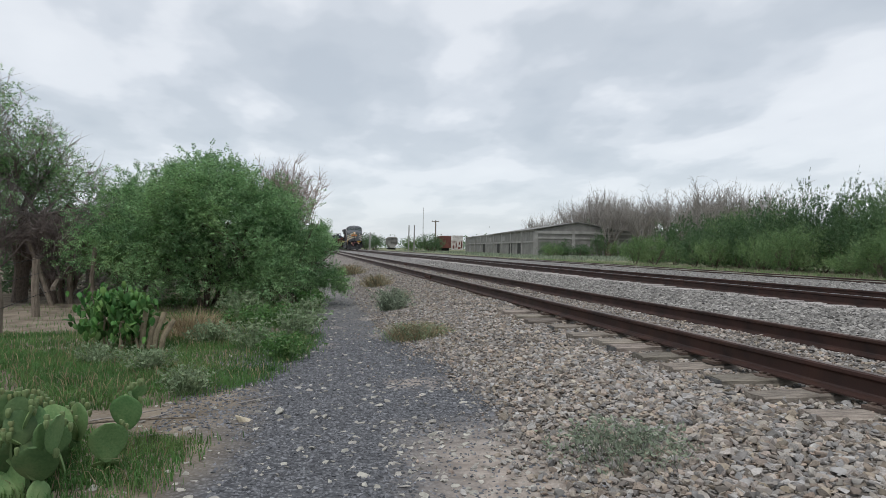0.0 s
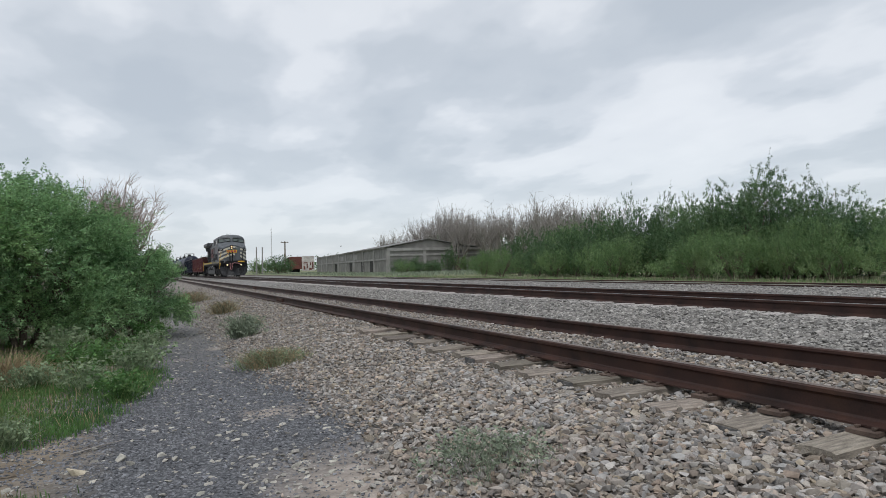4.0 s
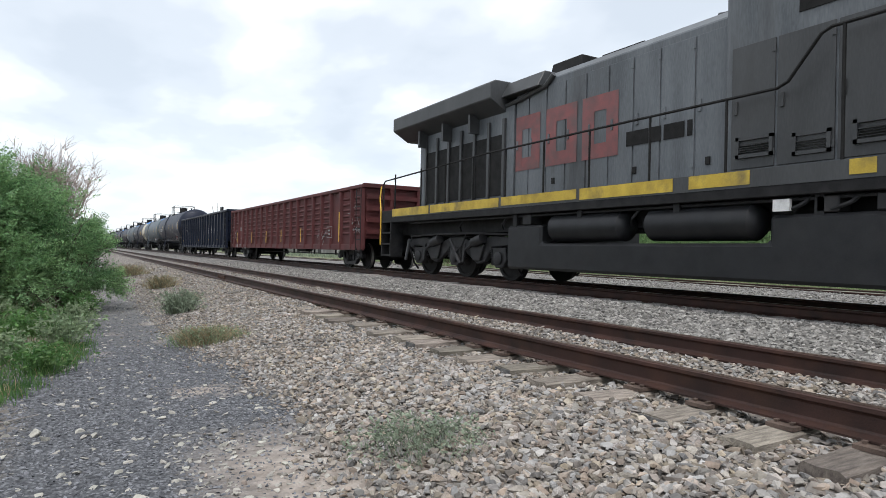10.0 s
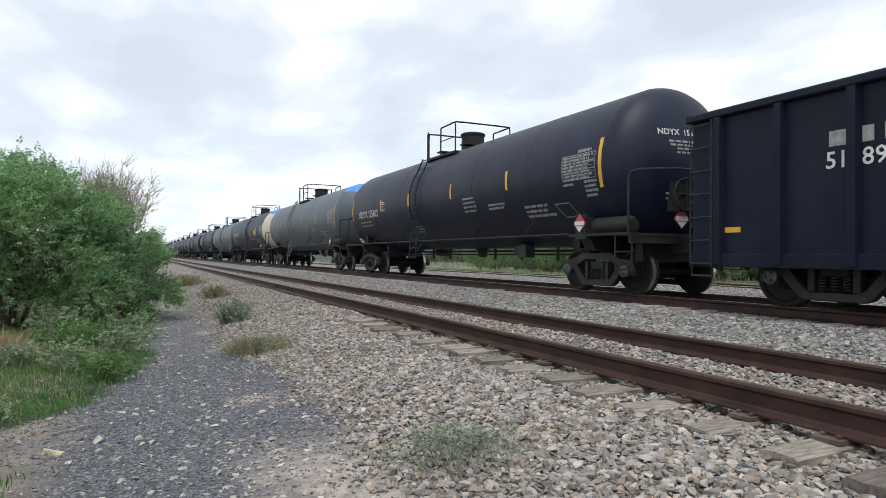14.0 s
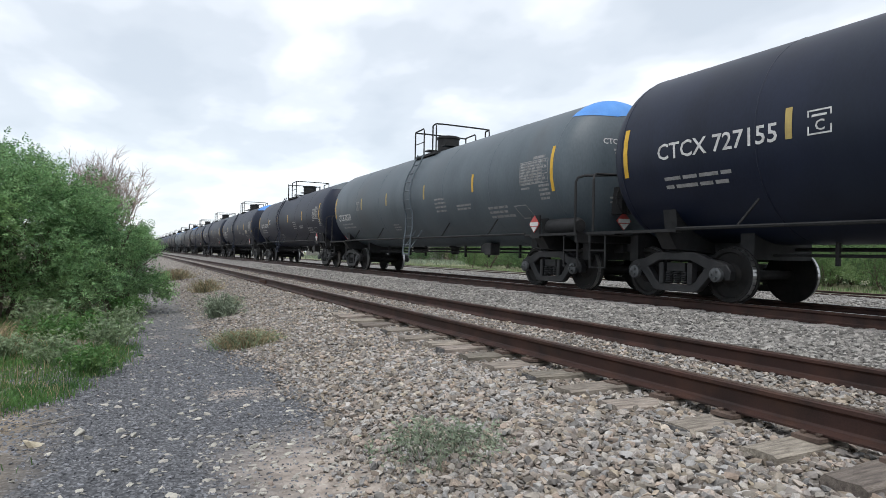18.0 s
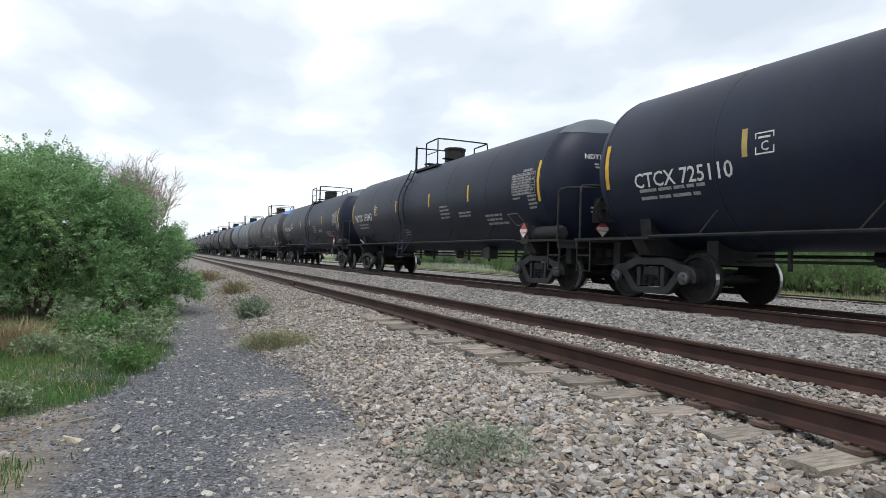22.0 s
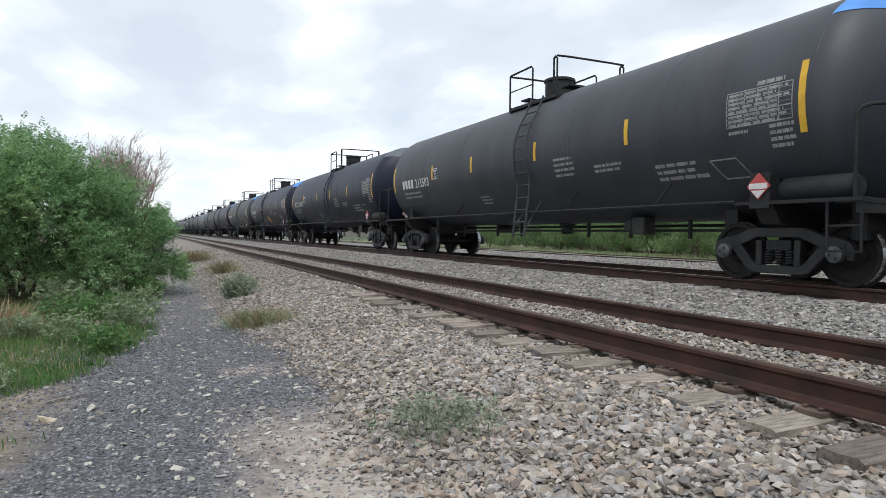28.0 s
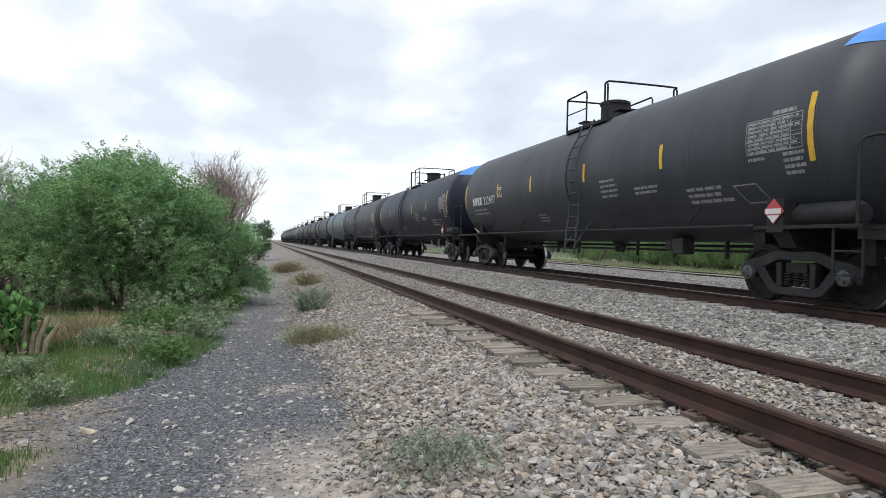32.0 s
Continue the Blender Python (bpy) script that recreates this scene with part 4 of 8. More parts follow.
def stub_sill_geo(s):
    """Centre sill stub with its saddle and bolster at one end of a tank car."""
    g = Geo().box(-0.28, 0.28, min(s * 5.9, s * 8.45), max(s * 5.9, s * 8.45), 0.72, 1.08)
    g.prism([(-1.38, 1.05), (1.38, 1.05), (1.2, 0.78), (0.4, 0.72), (-0.4, 0.72), (-1.2, 0.78)], s * 7.0 - 0.16, s * 7.0 + 0.16)
    for x in (-1, 1):
        g.prism([(x * 0.55, 0.95), (x * 1.15, 1.0), (x * 1.25, 1.7), (x * 1.05, 1.55)], s * 7.0 - 0.14, s * 7.0 + 0.14)
    g.box(-0.95, 0.95, min(s * 8.0, s * 8.2), max(s * 8.0, s * 8.2), 0.56, 1.035)
    return g.box(-0.7, 0.7, min(s * 5.75, s * 6.0), max(s * 5.75, s * 6.0), 0.62, 1.035)


def end_platform_geo(s):
    e = 8.45 if s < 0 else 8.84
    g = Geo().box(-1.45, 1.45, min(s * 8.1, s * e), max(s * 8.1, s * e), 1.03, 1.09)
    g.box(-1.45, 1.45, s * (e - 0.05) - 0.04, s * (e - 0.05) + 0.04, 0.9, 1.085)
    for x in (-1.48, 1.28):
        g.box(x, x + 0.2, min(s * 6.6, s * e), max(s * 6.6, s * e), 1.05, 1.1)
    return g


def underside(car):
    """Sills, platforms, outlet, reservoir and brake rods below a tank."""
    for s in (-1, 1):
        part("stub_sill", lambda: stub_sill_geo(s), M["iron"], car, key=("stub_sill", s))
        part("end_platform", lambda: end_platform_geo(s), M["iron"], car, key=("end_platform", s))
    part("bottom_outlet", lambda: Geo().spin([(0.62, 0.1), (0.66, 0.14), (0.82, 0.15), (0.84, 0.2), (0.9, 0.2), (1.1, 0.26)], (0, -0.4, 0), "z", 14), M["iron"], car, key="outlet", smooth=True)
    part("air_reservoir", lambda: Geo().rod((0.5, 3.0, 0.8), (0.5, 3.8, 0.8), 0.15, 14), M["iron"], car, key="reservoir", smooth=True)
    part("brake_valve", lambda: Geo().box(-0.75, -0.45, -3.9, -3.55, 0.62, 0.95).box(-0.72, -0.5, -3.5, -3.3, 0.68, 0.9), M["truck_steel"], car, key="brake_valve", bevel=0.02)
    for x, z, q in ((0.3, 0.8, 0.03), (-0.25, 0.7, 0.025)):
        part("brake_rod", lambda: Geo().rod((x, -5.8, z), (x, 5.8, z), q, 6), M["iron"], car, key=("brake_rod", x))
    for y in (-4.6, -3.0, -1.6, 1.3, 2.6, 4.7):
        part("rod_hanger", lambda: Geo().box(-0.28, -0.22, 0, 0.05, 0.55, 1.05), M["iron"], car, key="hanger", at=(0, y, 0))


def fairing_geo(end, side):
    """Rounded stub-sill cover at one corner of a car."""
    return Geo().spin([(end * y, r) for y, r in ((7.2, 0.02), (7.22, 0.13), (7.3, 0.18), (8.2, 0.18), (8.28, 0.13), (8.3, 0.02))], (side * 1.24, 0, 1.24), "y", 14)


def side_rail_geo():
    g = Geo()
    for x in (-1, 1):
        g.tube([(x * 1.47, -6.6, 1.1), (x * 1.47, 6.6, 1.1)], 0.028, 6)
        for y in (-5.2, -2.6, 2.6, 5.2):
            g.rod((x * 1.47, y + 0.26, 1.1), (x * 1.33, y, 1.5), 0.02, 6)
    return g


def end_rail_geo(s):
    """Hand rail across a car's end, between corner posts."""
    e = 8.33 if s < 0 else 8.72
    half = [(-1.42, s * e, 1.06), (-1.42, s * e, 2.12), (-1.39, s * (e + 0.03), 2.2), (-1.28, s * (e + 0.1), 2.24), (-0.8, s * 8.78, 2.25)]
    return Geo().tube(half + [(-x, y, z) for x, y, z in reversed(half)], 0.026, 7)


def sill_step_geo(s, x):
    a, b = (8.42, 7.98) if s < 0 else (8.8, 8.36)
    g = Geo().tube([(x, s * a, 1.06), (x, s * a, 0.42), (x, s * b, 0.42), (x, s * b, 1.06)], 0.022, 6)
    return g.rod((x, s * a, 0.74), (x, s * b, 0.74), 0.018, 6)


def brake_wheel_geo():
    g = Geo()
    c = Vector((-0.4, -8.72, 1.8))
    ring = [c + Vector((0.3 * math.cos(a), 0, 0.3 * math.sin(a))) for a in np.linspace(0, 2 * math.pi, 17)]
    g.tube(ring, 0.02, 6)
    for k in range(4):
        a = k * math.pi / 2
        g.rod(c, c + Vector((0.3 * math.cos(a), 0, 0.3 * math.sin(a))), 0.014, 5)
    g.box(-0.55, -0.25, -8.7, -8.4, 1.5, 2.05)
    g.rod((-0.4, -8.72, 1.8), (-0.4, -8.6, 1.8), 0.05, 8)
    return g


STRIPES = ((7.7, 0.85), (4.4, 0.42), (1.8, 0.42), (-1.3, 0.42), (-4.3, 0.46), (-7.7, 0.95))

STRIPES_OF = {3: ((7.7, 0.85), (4.6, 0.42), (0.8, 0.4), (-2.05, 0.42), (-4.89, 0.46), (-7.69, 0.95)), 8: ((7.7, 0.85), (4.4, 0.42), (1.46, 0.42), (-1.24, 0.42), (-4.19, 0.46), (-7.7, 0.95)),
              5: ((7.7, 0.85), (4.5, 0.42), (1.98, 0.42), (-0.84, 0.44), (-4.04, 0.46), (-7.4, 0.95)), 7: ((7.7, 0.85), (4.5, 0.42), (1.98, 0.42), (-1.18, 0.44), (-4.04, 0.46), (-7.7, 0.95)),
              6: ((7.7, 0.85), (4.52, 0.42), (1.84, 0.42), (-1.5, 0.42), (-4.5, 0.46), (-7.8, 0.95)), 12: ((7.6, 0.85), (4.52, 0.42), (1.31, 0.46), (-1.3, 0.42), (-4.3, 0.46), (-7.7, 0.95)),
              13: ((7.7, 0.85), (4.7, 0.42), (2.2, 0.42), (-1.28, 0.46), (-4.3, 0.46), (-7.7, 0.95))}


def table_geo():
    """Stencilled data table: a frame, rules and rows of small print."""
    g = Geo()
    y0, z0, w, h, rows = -6.5, 2.68, 1.06, 0.5, 8
    for k in range(rows + 1):
        z = z0 - h * k / rows
        side_patch(g, y0 - w, y0, z, z + (0.016 if k in (0, 5, rows) else 0.006), 1)
    for u in (0, 0.31, 0.52, 0.7, 0.86, w):
        side_patch(g, y0 - u - 0.007, y0 - u + 0.007, z0 - h, z0, 3)
    for k in range(rows):
        word_bars(g, y0 - 0.03, z0 - h * k / rows - 0.014, 1, 1.0, 0.034, 0, k, side_patch)
    word_bars(g, y0 - 0.5, z0 + 0.1, 1, 0.55, 0.06, 0, 21, side_patch)
    word_bars(g, y0 - 0.02, z0 - h - 0.05, 1, 0.34, 0.045, 0, 22, side_patch)
    return g


def small_print_geo():
    g = Geo()
    word_bars(g, -2.0, 2.2, 4, 0.8, 0.05, 0.06, 1, side_patch)
    word_bars(g, -3.3, 1.95, 2, 0.8, 0.05, 0.04, 2, side_patch)
    word_bars(g, -4.9, 1.8, 3, 1.1, 0.055, 0.05, 3, side_patch)
    word_bars(g, -7.2, 2.15, 4, 0.4, 0.05, 0.04, 6, side_patch)
    word_bars(g, 1.7, 1.6, 3, 0.6, 0.04, 0.04, 4, side_patch)
    for a, b in ((-6.26, -6.28), (-6.74, -6.76)):
        side_patch(g, b, a, 1.47, 1.77, 2, slope=0.67)
    for z, q in ((1.47, -0.2), (1.75, 0.0)):
        side_patch(g, -6.56 + q, -6.06 + q, z, z + 0.02, 1)
    return g


def head_print_geo():
    g = Geo()
    y = lambda x, z: -(TC + TH * math.sqrt(max(0.0, 1 - (x * x + (z - TZ) ** 2) / TR ** 2))) - 0.012
    r = random.Random(5)
    for z0, u0, w in ((TZ + 0.36, -0.58, 0.55), (TZ + 0.29, -0.56, 0.5), (TZ + 0.22, -0.42, 0.38), (TZ + 0.15, -0.42, 0.42), (TZ - 0.62, -0.62, 0.62), (TZ - 0.71, -0.6, 0.5)):
        z, u, h = z0, u0, 0.04
        while u < u0 + w:
            d = r.uniform(0.06, 0.14)
            g.quad((u, y(u, z), z), (u + d, y(u + d, z), z), (u + d, y(u + d, z + h), z + h), (u, y(u, z + h), z + h))
            u += d + 0.03
    return g


def head_text(text, size, x, z):
    """Lettering laid on the front head."""
    g = letters(text, size)
    g.v = [(x + a, -(TC + TH * math.sqrt(max(0.0, 1 - ((x + a) ** 2 + (z + b - TZ) ** 2) / TR ** 2))) - 0.016, z + b) for a, b, _ in g.v]
    return g


def placard_geo():
    g = Geo().add([(0, 0, 0.19), (0, -0.19, 0), (0, 0, -0.19), (0, 0.19, 0)], [(0, 1, 2, 3)])
    g.add([(0.012, 0, 0.19), (0.012, -0.19, 0), (0.012, 0, -0.19), (0.012, 0.19, 0)], [(3, 2, 1, 0)])
    return g


def placard_paper_geo():
    g = Geo().quad((-0.006, -0.15, 0.04), (-0.006, 0.15, 0.04), (-0.006, 0.15, -0.04), (-0.006, -0.15, -0.04))
    return g.add([(-0.006, -0.12, -0.06), (-0.006, 0.12, -0.06), (-0.006, 0, -0.175)], [(0, 1, 2)])


def tank_car(k, front, paint, mark="", number="", blue=0, kind=None, cream=False, patch=False, marks_bars=False, label=""):
    mid = front + 7.0
    car = tagged(new("tank_car"), label, "tank car", "tank cars of the train")
    slim = 0.97 if k in (2, 5, 8, 10) else 1.0
    drop = TR * (slim - 1)
    t = part("tank", tank_geo, paint, car, smooth=True, key="tank", at=Matrix.Translation((0, 0, TZ * (1 - slim))) @ Matrix.Diagonal((slim, 1, slim, 1)))
    for y in (-5.1, -2.55, 2.55, 5.1, TC, -TC) if k <= 15 else ():
        if cream and y == -TC:
            continue
        part("weld_seam", seam_geo, paint, t, key="seam", smooth=True, at=(0, y, 0))
    if cream:
        part("painted_head", lambda: head_patch(-1, -1.5, 0), M["cream"], t, "cream painted tank head", key="cream_head", smooth=True)
    if blue:
        g = part("blue_patch", lambda: head_patch(-1, 1.12, 0), M["blue"], t, "bright blue painted top of the head", key="blue_head", smooth=True)
        if cream:
            g.matrix_basis = Matrix.Translation((0, -0.008, 0.008))
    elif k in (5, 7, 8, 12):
        # grey sheet paints the sky's reflection on the head's upper face
        part("dusty_cap", lambda: head_patch(-1, 1.14, 0), M["tank_grey"], t, "pale grey sky sheen painted on top of the head", key="dusty_cap", smooth=True)
    underside(car)
    part("side_rail", side_rail_geo, M["iron"], car, key="side_rail", at=(0, 0, -1.5 * drop))
    ladder_y, r0, r1, f0, f1, man_y = kind
    lad = part("ladder", ladder_geo, paint, car, key=("ladder", id(paint)), at=(0, ladder_y, 0))
    for z in np.linspace(0.6, TZ + 1.26, 12) if k <= 15 else ():
        part("rung", rung_geo, paint, lad, key=("rung", id(paint)), at=(rung_x(float(z)), 0, float(z)))
    part("top_platform", lambda: platform_geo(r0, f1), M["iron"], car, key=("platform", kind), at=(0, 0, drop))
    for x in (-0.95, 0.95):
        part("hand_rail", lambda: side_loop_geo(r0, r1), M["iron"], car, key=("rear_loop", kind), at=(x, 0, drop))
        part("hand_rail", lambda: side_loop_geo(f0, f1), M["iron"], car, key=("front_loop", kind), at=(x, 0, drop))
    part("cross_rail", lambda: cross_rail_geo(r0, 4.63), M["iron"], car, key=("rear_cross", kind), at=(0, 0, drop))
    part("cross_rail", lambda: cross_rail_geo(f1, 4.67), M["iron"], car, key=("front_cross", kind), at=(0, 0, drop))
    part("manway", manway_geo, M["iron"], car, key="manway", smooth=True, at=(0, man_y, drop))
    for s in (-1, 1):
        for far in (-1, 1) if s < 0 and k != 6 and k != 5 else ():
            part("sill_fairing", lambda: fairing_geo(s, far), M["iron"], car, key=("fairing", s, far), smooth=True)
        for far in (-1, 1) if s < 0 else ():
            part("placard_plate", Geo().box(min(far * 1.44, far * 1.48), max(far * 1.44, far * 1.48), -7.18, -6.86, 1.0, 1.5), M["iron"], car, key=("plate", far))
    for s in (-1, 1):
        part("end_railing", lambda: end_rail_geo(s), M["iron"], car, key=("end_rail", s))
        for x in (-1.42, 1.42):
            part("sill_step", lambda: sill_step_geo(s, x), M["iron"], car, key=("sill_step", s, x))
        part("coupler", lambda: coupler_geo(s), M["iron"], car, key=("coupler", s))
        truck(car, s * 7.0, mid, full=k <= 15)
    if k not in (5, 6, 8):
        part("brake_wheel", brake_wheel_geo, M["iron"], car, key="brake_wheel")
    for q, (y, h) in enumerate(STRIPES_OF.get(k, STRIPES)):
        part("reflective_stripe", lambda: side_patch(Geo(), y - 0.05, y + 0.05, 2.45 - h / 2, 2.45 + h / 2, 4), M["yellow"] if q in (0, 4, 5) or mark != "CTCX" else M["yellow_worn"], t, "yellow reflective stripe", key=("stripe", y, h))
    part("data_table", table_geo, M["dimwhite"], t, "white stencilled data table", key="table", at=(0, 0.36 if k == 5 else 0, 0))
    tagged(part("small_print", small_print_geo, M["dimwhite"], t, key="print"), "small white stencilled lines", kind="stuff")
    if k <= 15:
        tagged(part("head_print", head_print_geo, M["dimwhite"], t, key="head_print"), "stencilled lines on the head", kind="stuff")
        if mark and not marks_bars:
            part("head_number", head_text(mark + "  " + number, 0.115, -0.8, TZ + 0.5), M["dimwhite"] if cream else M["white"], t, "stencilled number on the head")
        for at in (pose(-1.505, -7.02, 1.31), pose(-0.45, -8.66, 1.36, 0, 0, 90)):
            pl = part("placard", placard_geo, M["placard"], car, "red and white diamond placard", key="placard", at=at)
            part("placard_face", placard_paper_geo, M["white"], pl, key="placard_face")
    if mark or number:
        if marks_bars:
            g = Geo()
            for q in range(4):
                side_patch(g, 6.9 - q * 0.25 - 0.18, 6.9 - q * 0.25, 2.08, 2.35, 2)
            part("owner_mark", g, M["white"], t, "white lettering blocks")
            part("car_number", side_text(number, 0.27, 5.8, 2.08), M["white"], t, "white car number")
        else:
            size, ny, nz, narrow = {3: (0.262, 6.95, 2.24, 1.0), 4: (0.25, 7.38, 1.91, 0.76), 6: (0.262, 6.95, 1.98, 1.0), 7: (0.295, 7.3, 2.07, 0.95)}.get(k, (0.262, 6.95, 2.09, 1.0))
            part("car_number", side_text(mark + " " + number, size, ny, nz, narrow=narrow), M["dimwhite"] if k in (2, 10) else M["white"], t, "white reporting mark and number")
        tagged(part("number_print", word_bars(Geo(), 7.1 if k == 4 else 6.85, 1.79 if k == 4 else 1.95, 2, 1.6, 0.055, 0.075, k, side_patch), M["dimwhite"], t), "faint white stencilled print", kind="stuff")
        g = Geo()
        for a, b, c, d in ((3.9, 4.22, 2.24, 2.262), (3.9, 4.22, 2.54, 2.562), (3.9, 3.922, 2.24, 2.56), (4.198, 4.22, 2.24, 2.56), (3.96, 4.16, 2.47, 2.50)):
            side_patch(g, a, b, c, d, 1)
        ink = M["dimwhite"] if paint == M["tank_grey"] else M["white"]
        cm = part("class_mark", g, ink, t, "white stencilled box with a letter", at=(0, {4: 0.75, 7: 0.28}.get(k, 0.12), 0))
        part("class_letter", side_text("C", 0.14, 4.12, 2.29), ink, cm)
    if patch:
        y0, y1, z0, z1 = {13: (1.35, 2.05, 2.15, 2.42), 6: (-5.7, -4.95, 1.9, 2.17)}.get(k, (-4.67, -4.0, 2.1, 2.5))
        wp = part("yellow_panel", side_patch(Geo(), y0, y1, z0, z1, 2), M["cream"] if k == 6 else M["yellow"], t, "small pale warning panel" if k == 6 else "small yellow warning panel")
        part("panel_lines", word_bars(Geo(), y1 - 0.06, z1 - 0.04, 4, y1 - y0 - 0.16, 0.03, 0.045, 3, lambda g, a, b, c, d, *_: side_patch(g, a, b, c, d, 1, 0.009)), M["lamp_rim"], wp)
        if k == 13:
            part("yellow_panel", side_patch(Geo(), -0.85, -0.3, 1.32, 1.78, 3, slope=0.6), M["yellow"], t, "slanted half-faded yellow panel")
    TRAIN.append((car, mid))
    return car


def gondola(mid, half, top, paint, kind, label, name="gondola_car"):
    car = tagged(new(name), label, "gondola car", "gondola cars of the train")
    zb, hw = (0.62 if kind == "red" else 0.56), 1.5
    b = part("floor_plate", Geo().box(-hw + 0.13, hw - 0.13, -half + 0.06, half - 0.06, 1.0, 1.08), paint, car)
    for x in (-1, 1):
        xa, xb = sorted((x * (hw - 0.12), x * (hw - 0.08)))
        sheet = Geo().box(xa, xb, -half, half, zb, top - 0.26 if kind == "black" else top - 0.1)
        if kind == "black":
            # two cut-outs under the top chord, open to the sky
            for y0, y1 in ((-half, -5.40), (-5.26, -5.01), (-4.87, half)):
                sheet.box(xa, xb, y0, y1, top - 0.26, top - 0.1)
        part("side_sheet", sheet, paint, car)
    for y in (-1, 1):
        part("end_sheet", Geo().box(-hw + 0.1, hw - 0.1, min(y * half, y * (half - 0.05)), max(y * half, y * (half - 0.05)), 0.95, top - 0.02), paint, car)
    for x in (-1, 1):
        part("top_chord", Geo().box(min(x * (hw - 0.16), x * (hw + 0.02)), max(x * (hw - 0.16), x * (hw + 0.02)), -half - 0.02, half + 0.02, top - 0.12, top), paint, car, bevel=0.02)
        part("side_sill", Geo().box(min(x * (hw - 0.1), x * (hw - 0.02)), max(x * (hw - 0.1), x * (hw - 0.02)), -half, half, zb - 0.06, zb + 0.14), paint, car, bevel=0.01)
    for y in (-1, 1):
        part("end_chord", Geo().box(-hw, hw, min(y * (half - 0.05), y * (half + 0.1)), max(y * (half - 0.05), y * (half + 0.1)), top - 0.12, top + 0.03), paint, car, bevel=0.02)
        g = Geo()
        for k in range(4):
            z = 1.1 + k * 0.38
            g.prism([(min(y * half, y * (half + 0.1)), z), (max(y * half, y * (half + 0.1)), z + 0.03), (max(y * half, y * (half + 0.1)), z + 0.1), (min(y * half, y * (half + 0.1)), z + 0.14)], -hw + 0.14, hw - 0.14, "x")
        for x in (-0.5, 0.5):
            g.box(x - 0.05, x + 0.05, min(y * half, y * (half + 0.11)), max(y * half, y * (half + 0.11)), zb, top - 0.1)
        part("end_ribs", g, paint, car)
        c = Geo()
        c.box(-0.3, 0.3, min(y * (half - 2.4), y * half), max(y * (half - 2.4), y * half), 0.72, 0.98)
        c.box(-0.12, 0.12, min(y * half, y * (half + 0.6)), max(y * half, y * (half + 0.6)), 0.76, 0.95)
        c.tube([(0.3, y * half, 0.85), (0.3, y * (half + 0.35), 0.45), (0.1, y * (half + 0.55), 0.6)], 0.03, 6)
        part("coupler", c, M["iron"], car)
        for x in (-1, 1):
            for z in np.arange(0.55, top - 0.15, 0.36):
                part("grab_iron", Geo().rod((x * (hw + 0.03), y * (half - 0.45), z), (x * (hw + 0.03), y * (half - 0.05), z), 0.014, 5), M["iron"], car)
            for q in (0.45, 0.05):
                part("ladder_stile", Geo().rod((x * (hw + 0.03), y * (half - q), 0.5), (x * (hw + 0.03), y * (half - q), top - 0.14), 0.013, 5), M["iron"], car)
            part("corner_step", Geo().tube([(x * (hw - 0.02), y * (half - 0.45), zb), (x * (hw + 0.0), y * (half - 0.45), 0.36), (x * hw, y * (half - 0.05), 0.36), (x * (hw - 0.02), y * (half - 0.05), zb)], 0.02, 5), M["iron"], car)
        truck(car, y * (half - 2.05), mid)
    n = 20 if kind == "red" else 19
    pitch = 2 * half / n
    for i in range(n + 1):
        y = -half + i * pitch if kind == "red" else 0.12 + 1.014 * (i - 9.5 - 0.5)
        y = min(max(y, -half + 0.09), half - 0.09)
        for x in (-1, 1):
            part("side_post", lambda: Geo().prism([(0.0, -0.09), (0.0, 0.09), (-0.1, 0.055), (-0.1, -0.055)], zb - 0.02, top - 0.12, "z"), paint, car,
                 key=("post", kind), at=pose(x * (hw - 0.08), y, 0, 0, 0, 0 if x < 0 else 180))
    if kind == "red":
        for i in range(n):
            if i in (2, 17):
                continue
            y0 = -half + i * pitch
            for q in range(7):
                part("panel_rib", lambda: rib_geo(pitch * 0.7), paint, car, key="panel_rib", at=(-hw + 0.078, y0 + pitch / 2, zb + 0.46 + q * 0.197))
    under = Geo().rod((-0.4, -1.4, 0.68), (-0.4, -0.2, 0.68), 0.24, 14).rod((-0.7, 1.0, 0.75), (-0.7, 1.8, 0.75), 0.15, 12)
    under.box(-0.3, 0.3, -half + 2, half - 2, 0.7, 0.98)
    for y in np.arange(-half + 3.5, half - 3, 1.9):
        under.box(-hw + 0.1, hw - 0.1, y, y + 0.12, 0.82, 0.98)
    under.rod((-0.9, -half + 2.5, 0.66), (-0.9, half - 2.5, 0.66), 0.025, 6)
    part("brake_rod", Geo().rod((-0.55, -half + 3.0, 0.40), (-0.55, half - 3.0, 0.40), 0.022, 6), M["iron"], car)
    for y in (-5.2, -2.6, 0.4, 3.1, 5.6):
        part("rod_hanger", lambda: Geo().box(-0.58, -0.52, -0.03, 0.03, 0.36, 0.98), M["iron"], car, key="gondola_hanger", at=(0, y, 0))
    part("underframe", under, M["iron"], car)
    TRAIN.append((car, mid))
    return car, b


def rib_geo(w):
    """One pressed rib of a side panel, with sloping ends."""
    a, d = w / 2, 0.055
    return Geo().add([(0, -a, 0), (0, a, 0), (-d, a - 0.07, 0.035), (-d, -a + 0.07, 0.035), (-d, a - 0.07, 0.065), (-d, -a + 0.07, 0.065), (0, a, 0.1), (0, -a, 0.1)],
                     [(0, 1, 2, 3), (3, 2, 4, 5), (5, 4, 6, 7), (0, 3, 5, 7), (1, 6, 4, 2)])


def flat_patch(x):
    return lambda g, y0, y1, z0, z1, *_: g.quad((x, y0, z0), (x, y1, z0), (x, y1, z1), (x, y0, z1))


def flat_text(text, size, x, y, z):
    g = letters(text, size)
    g.v = [(x, y - a, z + b) for a, b, _ in g.v]
    return g


